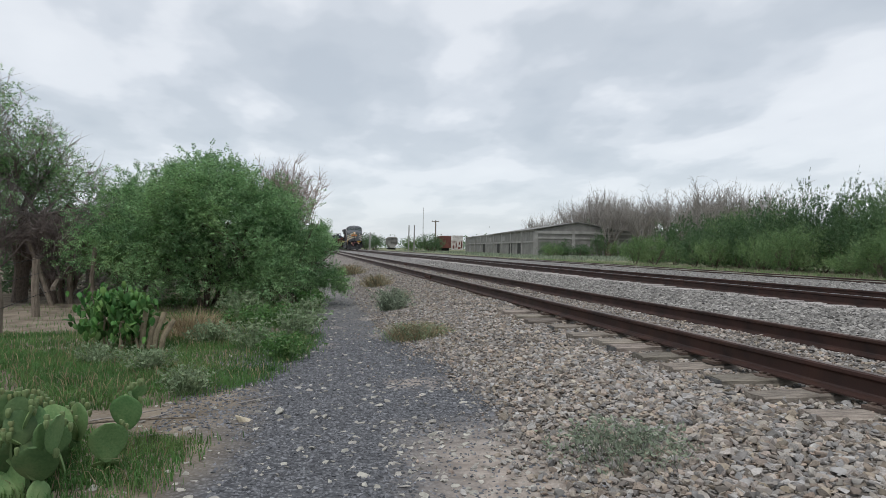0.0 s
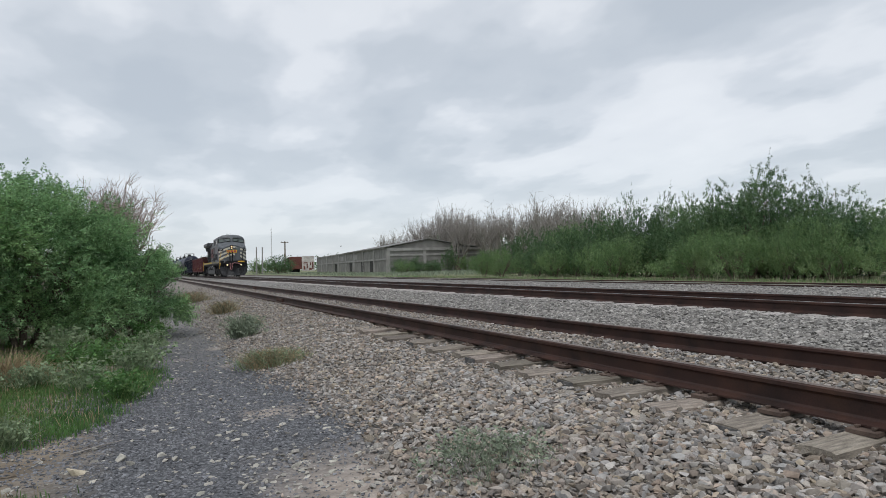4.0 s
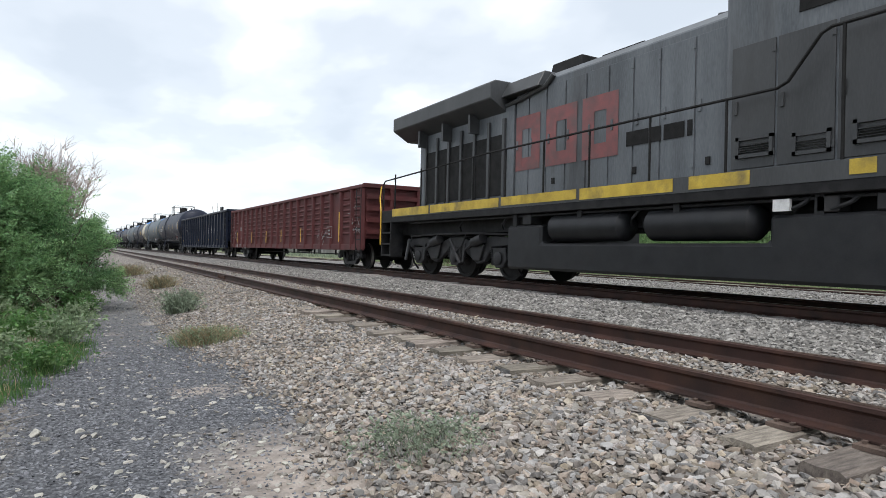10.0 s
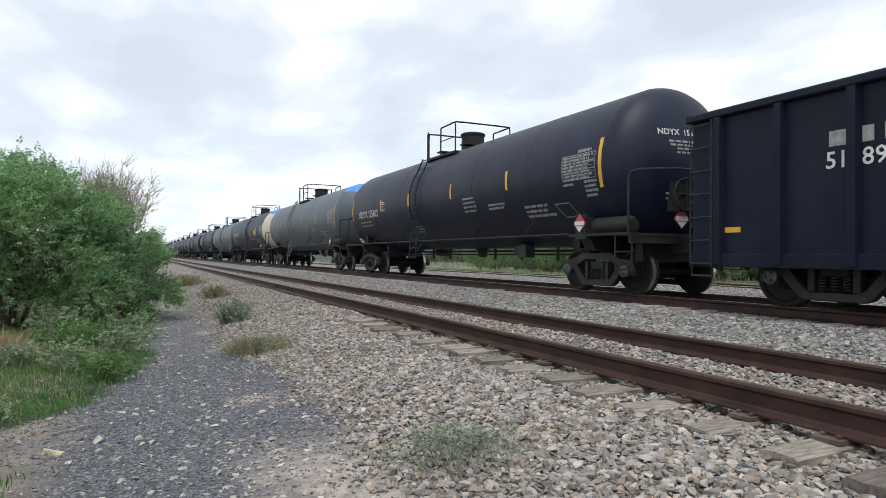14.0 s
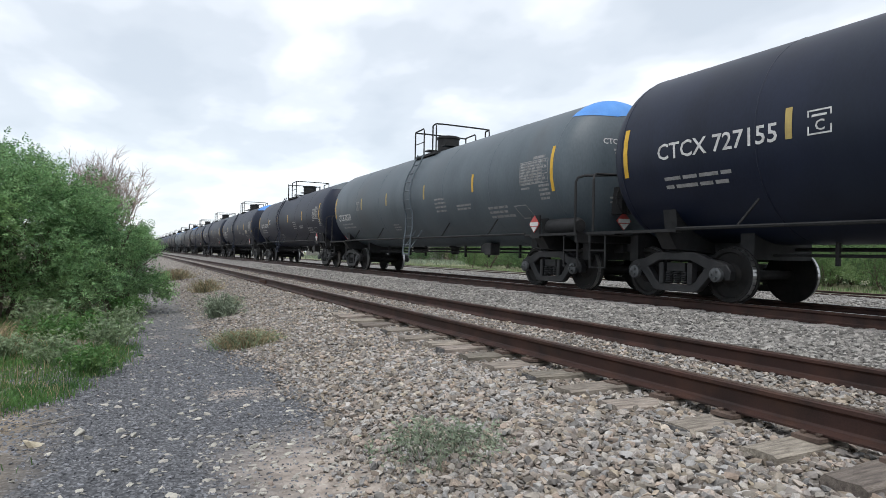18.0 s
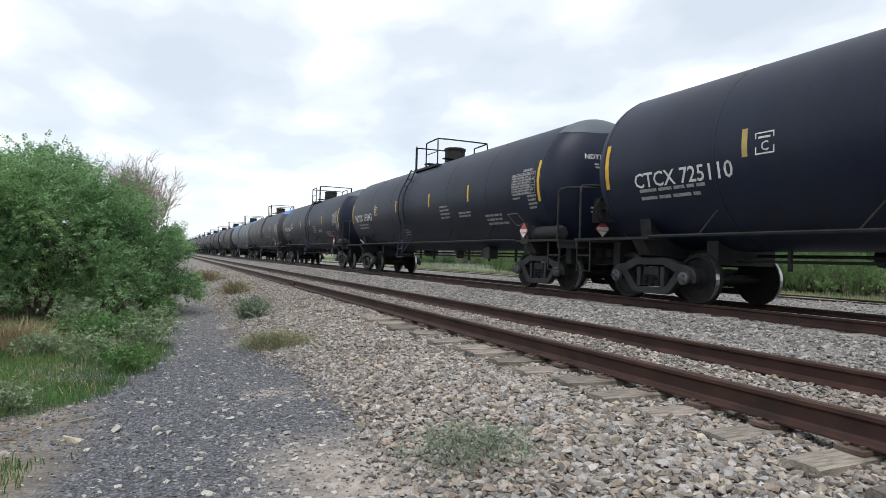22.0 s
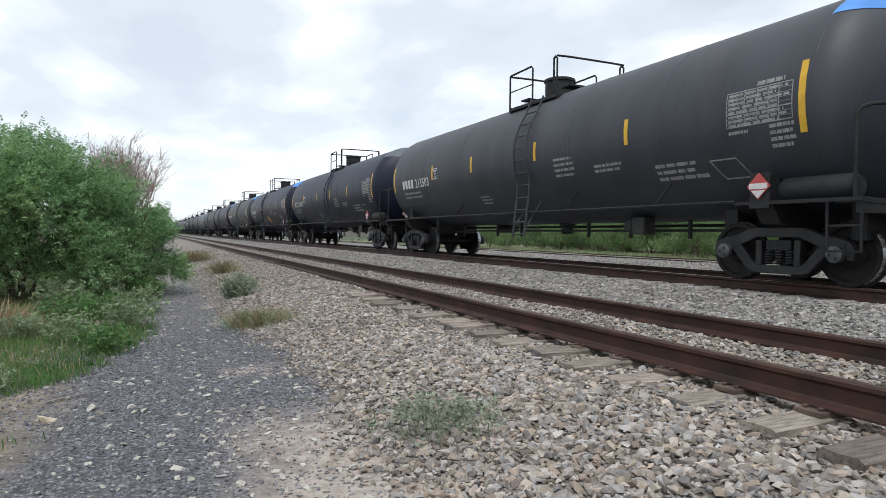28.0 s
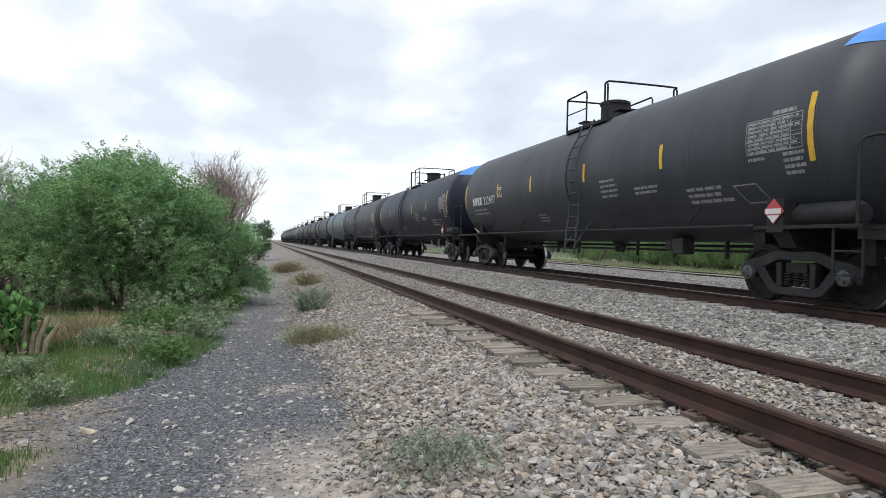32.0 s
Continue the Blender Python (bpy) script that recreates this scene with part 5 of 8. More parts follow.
def loco_truck(parent, axles, mid):
    """A six-wheel truck: a cast frame arched over its journal boxes, with springs, dampers, cylinders and pipes."""
    y0, y1 = min(axles), max(axles)
    yc = (y0 + y1) / 2
    t = part("truck", Geo().box(-0.8, 0.8, y0 - 0.35, y1 + 0.35, 0.6, 0.85).box(-0.5, 0.5, yc - 0.5, yc + 0.5, 0.85, 1.05), M["iron"], parent, "six-wheel locomotive truck", bevel=0.02)
    steel = M["truck_steel"]
    for s in (-1, 1):
        xa, xb = sorted((s * 1.0, s * 1.13))
        # the frame: straight top chord, arches over the boxes, deep bellies between them
        top = [(y0 - 0.62, 0.80), (y0 - 0.5, 1.0), (y0 + 0.3, 1.04), (yc - 0.75, 0.9), (yc - 0.3, 1.02), (yc + 0.3, 1.02), (yc + 0.75, 0.9), (y1 - 0.3, 1.04), (y1 + 0.5, 1.0), (y1 + 0.62, 0.80)]
        low = [(y1 + 0.5, 0.72), (y1 + 0.32, 0.80), (y1 - 0.32, 0.78), (y1 - 0.62, 0.44), (y1 - 0.95, 0.36), (yc + 0.5, 0.62), (yc + 0.3, 0.76), (yc - 0.3, 0.76), (yc - 0.5, 0.62), (y0 + 0.95, 0.36), (y0 + 0.62, 0.44), (y0 + 0.32, 0.78), (y0 - 0.32, 0.80), (y0 - 0.5, 0.72)]
        part("sideframe", Geo().prism(top + low, xa, xb, "x"), steel, t, "cast frame arched over the axle boxes", bevel=0.02)
        for q in (yc - 1.02, yc + 1.02):
            xa, xb = sorted((s * 1.13, s * 1.19))
            part("frame_rib", Geo().prism([(q - 0.34, 0.84), (q + 0.34, 0.84), (q + 0.16, 0.45), (q - 0.16, 0.45)], xa, xb, "x"), steel, t, bevel=0.015)
            part("brake_cylinder", Geo().rod((s * 1.22, q - 0.36, 0.98), (s * 1.22, q + 0.06, 0.88), 0.12, 14).rod((s * 1.22, q + 0.06, 0.88), (s * 1.22, q + 0.44, 0.70), 0.035, 8), steel, t, smooth=True)
            part("brake_lever", Geo().prism([(q + 0.40, 0.86), (q + 0.50, 0.84), (q + 0.56, 0.40), (q + 0.48, 0.38)], min(s * 1.2, s * 1.25), max(s * 1.2, s * 1.25), "x"), steel, t, bevel=0.008)
        for y in axles:
            xa, xb = sorted((s * 0.98, s * 1.17))
            part("journal_box", Geo().prism([(y - 0.24, 0.76), (y + 0.24, 0.76), (y + 0.27, 0.46), (y + 0.15, 0.30), (y - 0.15, 0.30), (y - 0.27, 0.46)], xa, xb, "x"), steel, t, bevel=0.02)
            part("journal_cap", Geo().spin([(s * 1.17, 0.15), (s * 1.21, 0.15), (s * 1.235, 0.11), (s * 1.24, 0.04)], (0, y, 0.52), "x", 18), steel, t, "round bearing cap", smooth=True)
            for d in (-0.33, 0.33):
                sp = Geo()
                for k in range(6):
                    sp.spin([(0.50 + k * 0.05, 0.06), (0.52 + k * 0.05, 0.085), (0.545 + k * 0.05, 0.06)], (s * 1.08, y + d, 0), "z", 10)
                tagged(part("coil_spring", sp, M["iron"], t), kind="stuff")
        part("damper", Geo().rod((s * 1.26, yc - 0.42, 0.36), (s * 1.26, yc - 0.12, 0.72), 0.05, 10).rod((s * 1.26, yc - 0.12, 0.72), (s * 1.26, yc + 0.06, 0.95), 0.035, 8), steel, t, smooth=True)
        part("damper", Geo().rod((s * 1.26, y1 + 0.62, 0.40), (s * 1.26, y1 + 0.40, 0.98), 0.045, 10), M["cap"], t, "pale shock absorber rod", smooth=True)
        for y in (y0 - 0.55, y1 + 0.55):
            part("sand_pipe", Geo().tube([(s * 1.1, y, 1.1), (s * 1.12, y + 0.05, 0.7), (s * 0.95, y + 0.12, 0.3), (s * 0.8, y + 0.14, 0.14)], 0.028, 6), steel, t, smooth=True)
        part("brake_pipe", Geo().tube([(s * 1.18, y0 - 0.45, 1.06), (s * 1.24, yc - 0.9, 1.1), (s * 1.24, yc + 0.9, 1.1), (s * 1.18, y1 + 0.45, 1.06)], 0.026, 6), steel, t, smooth=True)
        part("brake_hose", Geo().tube([(s * 1.2, yc - 0.6, 1.1), (s * 1.27, yc - 0.5, 0.8), (s * 1.27, yc - 0.2, 0.62), (s * 1.2, yc + 0.1, 0.7)], 0.022, 6), M["iron"], t, smooth=True)
        for y in (y0 + 0.55, y1 - 0.55):
            part("brake_shoe", Geo().prism([(y - 0.09, 0.78), (y + 0.06, 0.80), (y + 0.09, 0.36), (y - 0.04, 0.34)], min(s * 0.72, s * 0.95), max(s * 0.72, s * 0.95), "x"), M["iron"], t, bevel=0.01)
    for y in axles:
        w = part("wheelset", lambda: wheel_geo(0.52), M["wheel"], t, smooth=True, key=("wheel", "loco"), at=(0, y, 0.52))
        TURNING.append((w, w.matrix_basis.copy(), mid, 0.52))
    return t


def louvres(x, y0, y1, z0, z1, n):
    g = Geo()
    for s in (y0, y1 - 0.05):
        g.box(x - 0.03, x + 0.02, s, s + 0.05, z0, z1)
    for z in (z0, z1 - 0.05):
        g.box(x - 0.03, x + 0.02, y0, y1, z, z + 0.05)
    for k in range(n):
        z = z0 + 0.07 + (z1 - z0 - 0.14) * k / n
        g.add([(x + 0.01, y0 + 0.05, z), (x + 0.01, y1 - 0.05, z), (x - 0.03, y1 - 0.05, z - 0.025), (x - 0.03, y0 + 0.05, z - 0.025)], [(0, 1, 2, 3)])
    return g


def doors_geo(x, ys, z0, z1):
    g = Geo()
    for a, b in zip(ys[:-1], ys[1:]):
        g.box(x - 0.022, x + 0.01, a + 0.02, b - 0.02, z0, z1)
        g.box(x - 0.05, x - 0.02, b - 0.12, b - 0.07, (z0 + z1) / 2 - 0.1, (z0 + z1) / 2 + 0.1)
        for z in (z0 + 0.15, z1 - 0.2):
            g.box(x - 0.035, x - 0.02, a + 0.01, a + 0.06, z, z + 0.09)
    return g


def locomotive():
    mid = -125.35
    eng = tagged(new("locomotive"), "grey diesel locomotive with cream-striped nose and yellow sill", "locomotive")
    P = lambda name, g, m, lab="", bev=0.0, sm=False, parent=None: part(name, g, m, parent or eng, lab, bev, sm)
    # frame and deck
    P("frame", Geo().box(-1.0, 1.0, -10.3, 10.5, 1.05, 1.42).box(-1.48, 1.48, -9.6, 10.7, 1.40, 1.76), M["pilot"], bev=0.01)
    for s in (-1, 1):
        P("sill_band", Geo().box(min(s * 1.48, s * 1.488), max(s * 1.48, s * 1.488), -9.6, 9.9, 1.55, 1.79), M["loco_dark"], "dull grey band along the sill")
        for y0, y1, z0 in ((-9.6, -7.3, 1.57), (-7.2, -5.9, 1.59), (-5.6, -5.1, 1.6), (-4.2, -3.95, 1.64), (-3.1, -2.8, 1.6), (-1.5, -0.5, 1.59), (-0.2, 1.9, 1.58), (2.0, 4.4, 1.6), (4.5, 7.6, 1.58), (7.7, 9.9, 1.57)):
            P("sill_stripe", Geo().box(min(s * 1.488, s * 1.497), max(s * 1.488, s * 1.497), y0, y1, z0, 1.785), M["loco_deck"], "worn yellow stripe along the sill")
    # cab
    cab = Geo()
    sect = lambda w, zt: [(-w, 1.6), (w, 1.6), (w, zt - 0.5), (w - 0.1, zt - 0.3), (w - 0.55, zt - 0.07), (0.3, zt), (-0.3, zt), (-w + 0.55, zt - 0.07), (-w + 0.1, zt - 0.3), (-w, zt - 0.5)]
    cab.prism(sect(1.5, 4.9), -8.15, -5.85)
    c = P("cab", cab, M["loco"], "grey steel cab", 0.03)
    # face of the cab, raked, with its lower body
    face = Geo()
    def ring(y, half):
        """Half an outline of (x, dy, z) mirrored about the middle."""
        return [(-x, y + dy, z) for x, dy, z in half] + [(x, y + dy, z) for x, dy, z in reversed(half)]

    # roof brow, raked windshield band, sloping top of the nose
    top = ring(-8.14, [(1.5, 0, 1.62), (1.5, 0, 4.4), (1.4, 0, 4.6), (0.95, 0, 4.82), (0.3, 0, 4.895)])
    brow = ring(-8.22, [(1.5, 0, 1.62), (1.5, 0, 4.38), (1.4, -0.05, 4.56), (0.95, -0.16, 4.74), (0.3, -0.28, 4.8)])
    band = ring(-8.30, [(1.5, 0, 1.62), (1.5, 0, 4.3), (1.4, -0.05, 4.42), (0.95, -0.2, 4.48), (0.3, -0.36, 4.52)])
    foot = ring(-8.42, [(1.5, 0, 1.62), (1.5, 0, 3.86), (1.45, -0.03, 3.88), (0.95, -0.2, 3.95), (0.3, -0.42, 4.05)])
    edge = ring(-9.45, [(1.5, 0, 1.62), (1.5, 0, 3.42), (1.42, -0.02, 3.5), (0.95, -0.04, 3.64), (0.3, -0.06, 3.76)])
    face.loft([top, brow, band, foot, edge])
    P("cab_front", face, M["loco"], "", 0.012)
    nose = Geo()
    b2 = ring(-9.45, [(1.495, 0, 1.78), (1.495, 0, 3.40), (1.41, -0.02, 3.49), (0.94, -0.04, 3.63), (0.3, -0.06, 3.75)])
    d2 = ring(-10.2, [(1.05, 0.05, 1.78), (1.05, 0.05, 3.2), (0.98, 0.04, 3.3), (0.6, 0.0, 3.5), (0.25, -0.03, 3.58)])
    nose.loft([b2, d2])
    nz = P("nose", nose, M["loco"], "grey nose with cream slanted stripes", 0.02)

    # slanted cream stripes over the nose's side and front
    def nside(u, z):
        """Place on the nose's camera-side flank: u from 0 at the cab to 1 at the front corner."""
        return (-1.495 + 0.445 * u - 0.01, -9.45 - 0.70 * u - 0.004, z)

    st = Geo()
    for z0 in (1.84, 2.26, 2.68):
        lift, th, yf = 0.26, 0.21, -10.165
        st.quad(nside(0.0, z0), nside(1.0, z0 + lift), nside(1.0, z0 + lift + th), nside(0.0, z0 + th))
        for s in (-1, 1):
            st.quad((s * 1.05, yf, z0 + lift), (0.0, yf - 0.075, z0 + lift + 0.36), (0.0, yf - 0.075, z0 + lift + 0.36 + th), (s * 1.05, yf, z0 + lift + th))
        st.quad(*[(-x, y, z) for x, y, z in (nside(0.0, z0), nside(1.0, z0 + lift), nside(1.0, z0 + lift + th), nside(0.0, z0 + th))])
    P("nose_stripes", st, M["stripe"], "pale cream slanted stripes", parent=nz)
    logo = Geo().box(-0.72, 0.42, -10.275, -10.255, 2.72, 3.04)
    P("nose_emblem", logo, M["yellow"], "orange emblem panel", parent=nz)
    lg = Geo()
    for k in range(3):
        lg.quad((-0.66 + k * 0.36, -10.28, 2.77), (-0.4 + k * 0.36, -10.28, 2.77), (-0.4 + k * 0.36, -10.28, 2.99), (-0.66 + k * 0.36, -10.28, 2.99))
    P("emblem_blocks", lg, M["red"], "red emblem blocks", parent=nz)
    # number boards
    for s in (-1, 1):
        bx = Geo().box(-0.40, 0.40, -0.05, 0.05, -0.13, 0.13)
        m = pose(s * 1.32, -9.80, 3.08, 0, 0, s * 57.5)
        nb = part("number_board", bx, M["lamp_rim"], eng, "black number board with white figures", 0.015, at=m)
        g = letters("4519", 0.17, "CENTER")
        g.v = [(a_, -0.056, b_ - 0.085) for a_, b_, _ in g.v]
        part("figures", g, M["white"], nb)
    # windows
    for s in (-1, 1):
        wf = Geo()
        p = [Vector((s * 1.40, -8.44, 3.92)), Vector((s * 0.16, -8.86, 4.1)), Vector((s * 0.16, -8.74, 4.46)), Vector((s * 1.38, -8.37, 4.36))]
        nrm = Vector((s * 0.3, -0.95, 0.2)).normalized() * 0.03
        wf.add([tuple(q + nrm) for q in p], [(0, 1, 2, 3)])
        gl = P("windshield", wf, M["glass"], "raked windshield with the sky's reflection in its colour", parent=c)
        fr = Geo()
        for i in range(4):
            fr.rod(p[i] + nrm, p[(i + 1) % 4] + nrm, 0.035, 6)
        fr.rod(p[0] * 0.3 + p[1] * 0.7 + nrm * 1.6, p[2] * 0.4 + p[3] * 0.6 + nrm * 1.6, 0.012, 5)
        P("windshield_frame", fr, M["lamp_rim"], parent=gl)
        sx = s * 1.5
        for y0, y1 in ((-7.95, -7.55), (-7.45, -6.95), (-6.85, -6.3)):
            sg = P("side_window", Geo().box(min(sx, sx + s * 0.012), max(sx, sx + s * 0.012), y0, y1, 3.74, 4.28), M["glass_side"], "dark cab side window", parent=c)
        fr = Geo()
        for y in (-7.98, -7.5, -6.9, -6.27):
            fr.box(min(sx, sx + s * 0.03), max(sx, sx + s * 0.03), y - 0.025, y + 0.025, 3.70, 4.32)
        for z in (3.70, 4.28):
            fr.box(min(sx, sx + s * 0.03), max(sx, sx + s * 0.03), -8.0, -6.25, z, z + 0.04)
        P("window_frame", fr, M["loco_dark"], parent=sg)
        P("mirror", Geo().box(min(s * 1.56, s * 1.62), max(s * 1.56, s * 1.62), -8.12, -7.93, 3.78, 4.22).rod((s * 1.5, -8.0, 3.74), (s * 1.6, -8.05, 3.8), 0.015), M["white"], "white cab mirror")
        P("rain_gutter", Geo().tube([(s * 1.52, -8.1, 4.36), (s * 1.52, -6.2, 4.36)], 0.03, 6), M["loco_dark"])
    P("roof_grab", Geo().tube([(-0.5, -8.3, 4.84), (-0.5, -8.3, 4.96), (0.0, -8.35, 4.98), (0.0, -8.35, 4.86)], 0.016, 5), M["loco_dark"])
    for s in (-1, 1):
        P("visor_rail", Geo().tube([(s * 1.3, -8.42, 4.5), (s * 1.28, -8.5, 4.56), (s * 0.25, -8.76, 4.6), (s * 0.25, -8.7, 4.55)], 0.018, 5), M["loco_dark"], "thin rail over the windshield")
        P("wiper", Geo().tube([(s * 0.75, -8.72, 3.98), (s * 0.72, -8.7, 4.12), (s * 0.95, -8.6, 4.3)], 0.014, 5), M["lamp_rim"])
    # hoods
    P("front_hood", Geo().prism([(-1.22, 1.6), (1.22, 1.6), (1.22, 4.6), (0.95, 4.8), (-0.95, 4.8), (-1.22, 4.6)], -5.9, -0.9), M["loco"], "", 0.02)
    P("middle_hood", Geo().prism([(-0.98, 1.6), (0.98, 1.6), (0.98, 4.24), (0.72, 4.44), (-0.72, 4.44), (-0.98, 4.24)], -0.9, 4.6), M["loco"], "", 0.02)
    P("radiator_body", Geo().box(-1.05, 1.05, 4.6, 9.05, 1.6, 3.95), M["loco"], "", 0.02)
    P("radiator_roof", Geo().prism([(-1.5, 4.06), (-1.5, 4.42), (-1.35, 4.5), (1.35, 4.5), (1.5, 4.42), (1.5, 4.06), (1.02, 3.78), (-1.02, 3.78)], 4.9, 9.95), M["loco_dark"], "dark overhanging radiator roof", 0.02)
    P("radiator_nose", Geo().prism([(-1.2, 4.1), (1.2, 4.1), (1.0, 4.46), (-1.0, 4.46)], 3.6, 4.95), M["loco_dark"], "", 0.02)
    for s in (-1, 1):
        x = s * 1.05
        for k in range(6):
            y = 5.0 + k * 0.62
            P("radiator_screen", Geo().box(min(x, x + s * 0.02), max(x, x + s * 0.02), y, y + 0.5, 1.9, 3.3), M["lamp_rim"], "dark radiator screen")
        for k in range(7):
            y = 4.87 + k * 0.62
            P("screen_post", Geo().box(min(x, x + s * 0.06), max(x, x + s * 0.06), y, y + 0.09, 1.65, 3.65), M["loco_dark"])
        for k in range(3):
            g = Geo().box(min(x, x + s * 0.28), max(x, x + s * 0.28), 6.0 + k * 1.3, 6.08 + k * 1.3, 3.45, 3.9)
            P("wing_bracket", g, M["loco_dark"])
    ys = [-0.9, -0.2, 0.5, 1.1, 1.7, 2.3, 2.9, 3.5, 4.1, 4.58]
    for y0, y1 in zip(ys[:-1], ys[1:]):
        P("hood_door", doors_geo(-0.98, [y0, y1], 1.85, 4.1), M["loco"], "", 0.004)
    ys = [-0.9, 0.5, 1.7, 2.9, 4.58]
    for y0, y1 in zip(ys[:-1], ys[1:]):
        P("hood_door", doors_geo(0.955, [y0, y1], 1.85, 4.1), M["loco"], "", 0.004)
    ys = [-5.7, -4.4, -3.4, -2.5, -1.7, -1.0]
    for y0, y1 in zip(ys[:-1], ys[1:]):
        P("hood_door", doors_geo(-1.22, [y0, y1], 1.85, 3.62), M["loco_dark"], "darker grey hood door", 0.004)
    for y0, y1 in ((-5.6, -5.05), (-4.65, -4.02), (-3.88, -3.22), (-2.8, -2.0)):
        P("hood_vent", Geo().box(-1.238, -1.2, y0, y1, 3.86, 4.46), M["lamp_rim"], "dark square hood vent")
    P("louvre", louvres(-1.24, -4.15, -3.65, 2.05, 2.38, 5), M["loco_dark"])
    P("louvre", louvres(-1.24, -2.45, -1.95, 1.95, 2.25, 5), M["loco_dark"])
    P("cab_locker", Geo().box(-1.52, -1.2, -8.15, -5.95, 1.8, 2.85), M["loco"], "", 0.02)
    P("grille", louvres(-1.54, -7.05, -6.2, 1.95, 2.65, 11), M["loco_dark"], "slatted intake grille")
    P("grille", louvres(-1.54, -8.05, -7.2, 1.95, 2.65, 11), M["loco_dark"], "slatted intake grille")
    P("roof_hatch", Geo().box(-0.55, 0.55, 1.3, 2.4, 4.44, 4.54), M["lamp_rim"], "", 0.02)
    P("exhaust_stack", Geo().prism([(-0.5, 4.42), (0.5, 4.42), (0.42, 4.78), (-0.42, 4.78)], 3.1, 4.05), M["lamp_rim"], "", 0.02)
    horn = Geo()
    for k in range(4):
        horn.rod((-0.3 + k * 0.2, -0.5, 4.56), (-0.3 + k * 0.2, -0.1 - 0.1 * k, 4.58), 0.03, 8, 0.07)
    horn.box(-0.4, 0.4, -0.55, -0.45, 4.4, 4.58)
    P("horn", horn, M["loco_dark"])
    # lettering on the flanks: owner's name as plain blocks, faded figures on the cab
    f = flat_patch(-1.012)
    g = Geo()
    for y0, y1 in ((4.55, 3.7), (3.5, 2.55), (2.4, 1.45)):
        f(g, y1, y1 + 0.3, 2.4, 3.6); f(g, y1 + 0.3, y0, 3.3, 3.6); f(g, y1 + 0.3, y0, 2.4, 2.68); f(g, y1 + 0.62, y0, 2.68, 3.3)
    P("owner_blocks", g, M["red_faded"], "faded red lettering blocks on the hood")
    P("owner_line", word_bars(Geo(), 1.25, 2.78, 1, 1.75, 0.26, 0, 8, f), M["lamp_rim"], "dark lettering bars")
    P("cab_figures", flat_text("4519", 0.42, -1.512, -6.45, 3.08), M["red_faded"], "faded red road number")
    oct_ = [(math.cos(a) * 0.3, math.sin(a) * 0.38) for a in np.arange(8) * math.pi / 4 + math.pi / 8]
    P("herald_border", Geo().add([(-1.511, -8.98 - u * 1.14, 2.72 + w_ * 1.12) for u, w_ in oct_], [tuple(range(8))]), M["dimwhite"], "pale border of the herald")
    P("herald", Geo().add([(-1.515, -8.98 - u, 2.72 + w_) for u, w_ in oct_], [tuple(range(8))]), M["herald_red"], "dull red eight-sided herald with pale bars")
    g = Geo()
    for k in range(4):
        flat_patch(-1.522)(g, -9.13, -8.83, 2.5 + k * 0.13, 2.56 + k * 0.13)
    P("herald_bars", g, M["dimwhite"])
    P("pale_patches", flat_patch(-1.516)(flat_patch(-1.516)(Geo(), -9.35, -9.05, 2.0, 2.35), -9.0, -8.7, 1.9, 2.12), M["dimwhite"], "pale repainted patches")
    for y in (-3.0, -1.4):
        P("hood_louvre", louvres(-1.25, y - 0.28, y + 0.28, 2.0, 2.3, 5), M["loco_dark"], "small slatted vent")
    for y in (3.2, 1.0, -0.5):
        P("hood_latch", Geo().box(-1.03, -0.98, y, y + 0.08, 2.02, 2.14), M["lamp_rim"])
    P("hood_pipe", Geo().tube([(-1.02, 5.1, 3.92), (-1.04, 4.4, 3.98), (-1.02, 3.5, 4.12), (-1.0, 3.3, 4.3)], 0.06, 8), M["loco_dark"], sm=True)
    P("cab_seam", Geo().tube([(-1.505, -8.2, 2.95), (-1.505, -5.9, 2.95)], 0.012, 4), M["loco_dark"])
    for z in (3.3, 2.5, 2.2):
        for s in (-1, 1):
            P("nose_bolt", Geo().rod((s * 0.62, -10.24, z - 0.3), (s * 0.62, -10.19, z - 0.3), 0.03, 8), M["lamp_rim"])
    # fuel tank, air cylinders
    tank = Geo().prism([(4.25, 0.24), (4.25, 1.16), (3.1, 1.16), (3.1, 0.78), (-1.75, 0.78), (-1.75, 1.16), (-3.35, 1.16), (-4.1, 0.62), (-4.1, 0.42), (-3.7, 0.24)], -1.42, 1.42, "x")
    P("fuel_tank", tank, M["tank_dark"], "black fuel tank with a sloping end", 0.05)
    for s in (-1, 1):
        for y in (4.0, 2.0, -0.2, -2.4, -4.4):
            P("tank_hanger", Geo().box(min(s * 1.3, s * 1.4), max(s * 1.3, s * 1.4), y - 0.06, y + 0.06, 1.1, 1.45), M["iron"])
    for y in (-2.3, -2.9, -3.6, -4.5):
        g = Geo().tube([(-1.3, y, 1.42), (-1.42, y + 0.1, 1.28), (-1.38, y + 0.35, 1.2), (-1.3, y + 0.5, 1.36)], 0.03, 6)
        P("cable_loop", g, M["iron"], "hanging cable loops under the sill", sm=True)
    for y in (-2.5, -3.2, 3.6):
        P("valve_box", Geo().box(-1.4, -1.1, y - 0.14, y + 0.14, 1.17, 1.38), M["truck_steel"], "", 0.015)
    for y0, y1 in ((-1.55, 0.5), (0.9, 2.95)):
        r = 0.27
        prof = [(y0, 0.05), (y0 + 0.03, r * 0.7), (y0 + 0.12, r), (y1 - 0.12, r), (y1 - 0.03, r * 0.7), (y1, 0.05)]
        P("air_cylinder", Geo().spin(prof, (-1.2, 0, 1.09), "y", 18), M["tank_dark"], "horizontal dark air reservoir", 0, True)
    g = Geo()
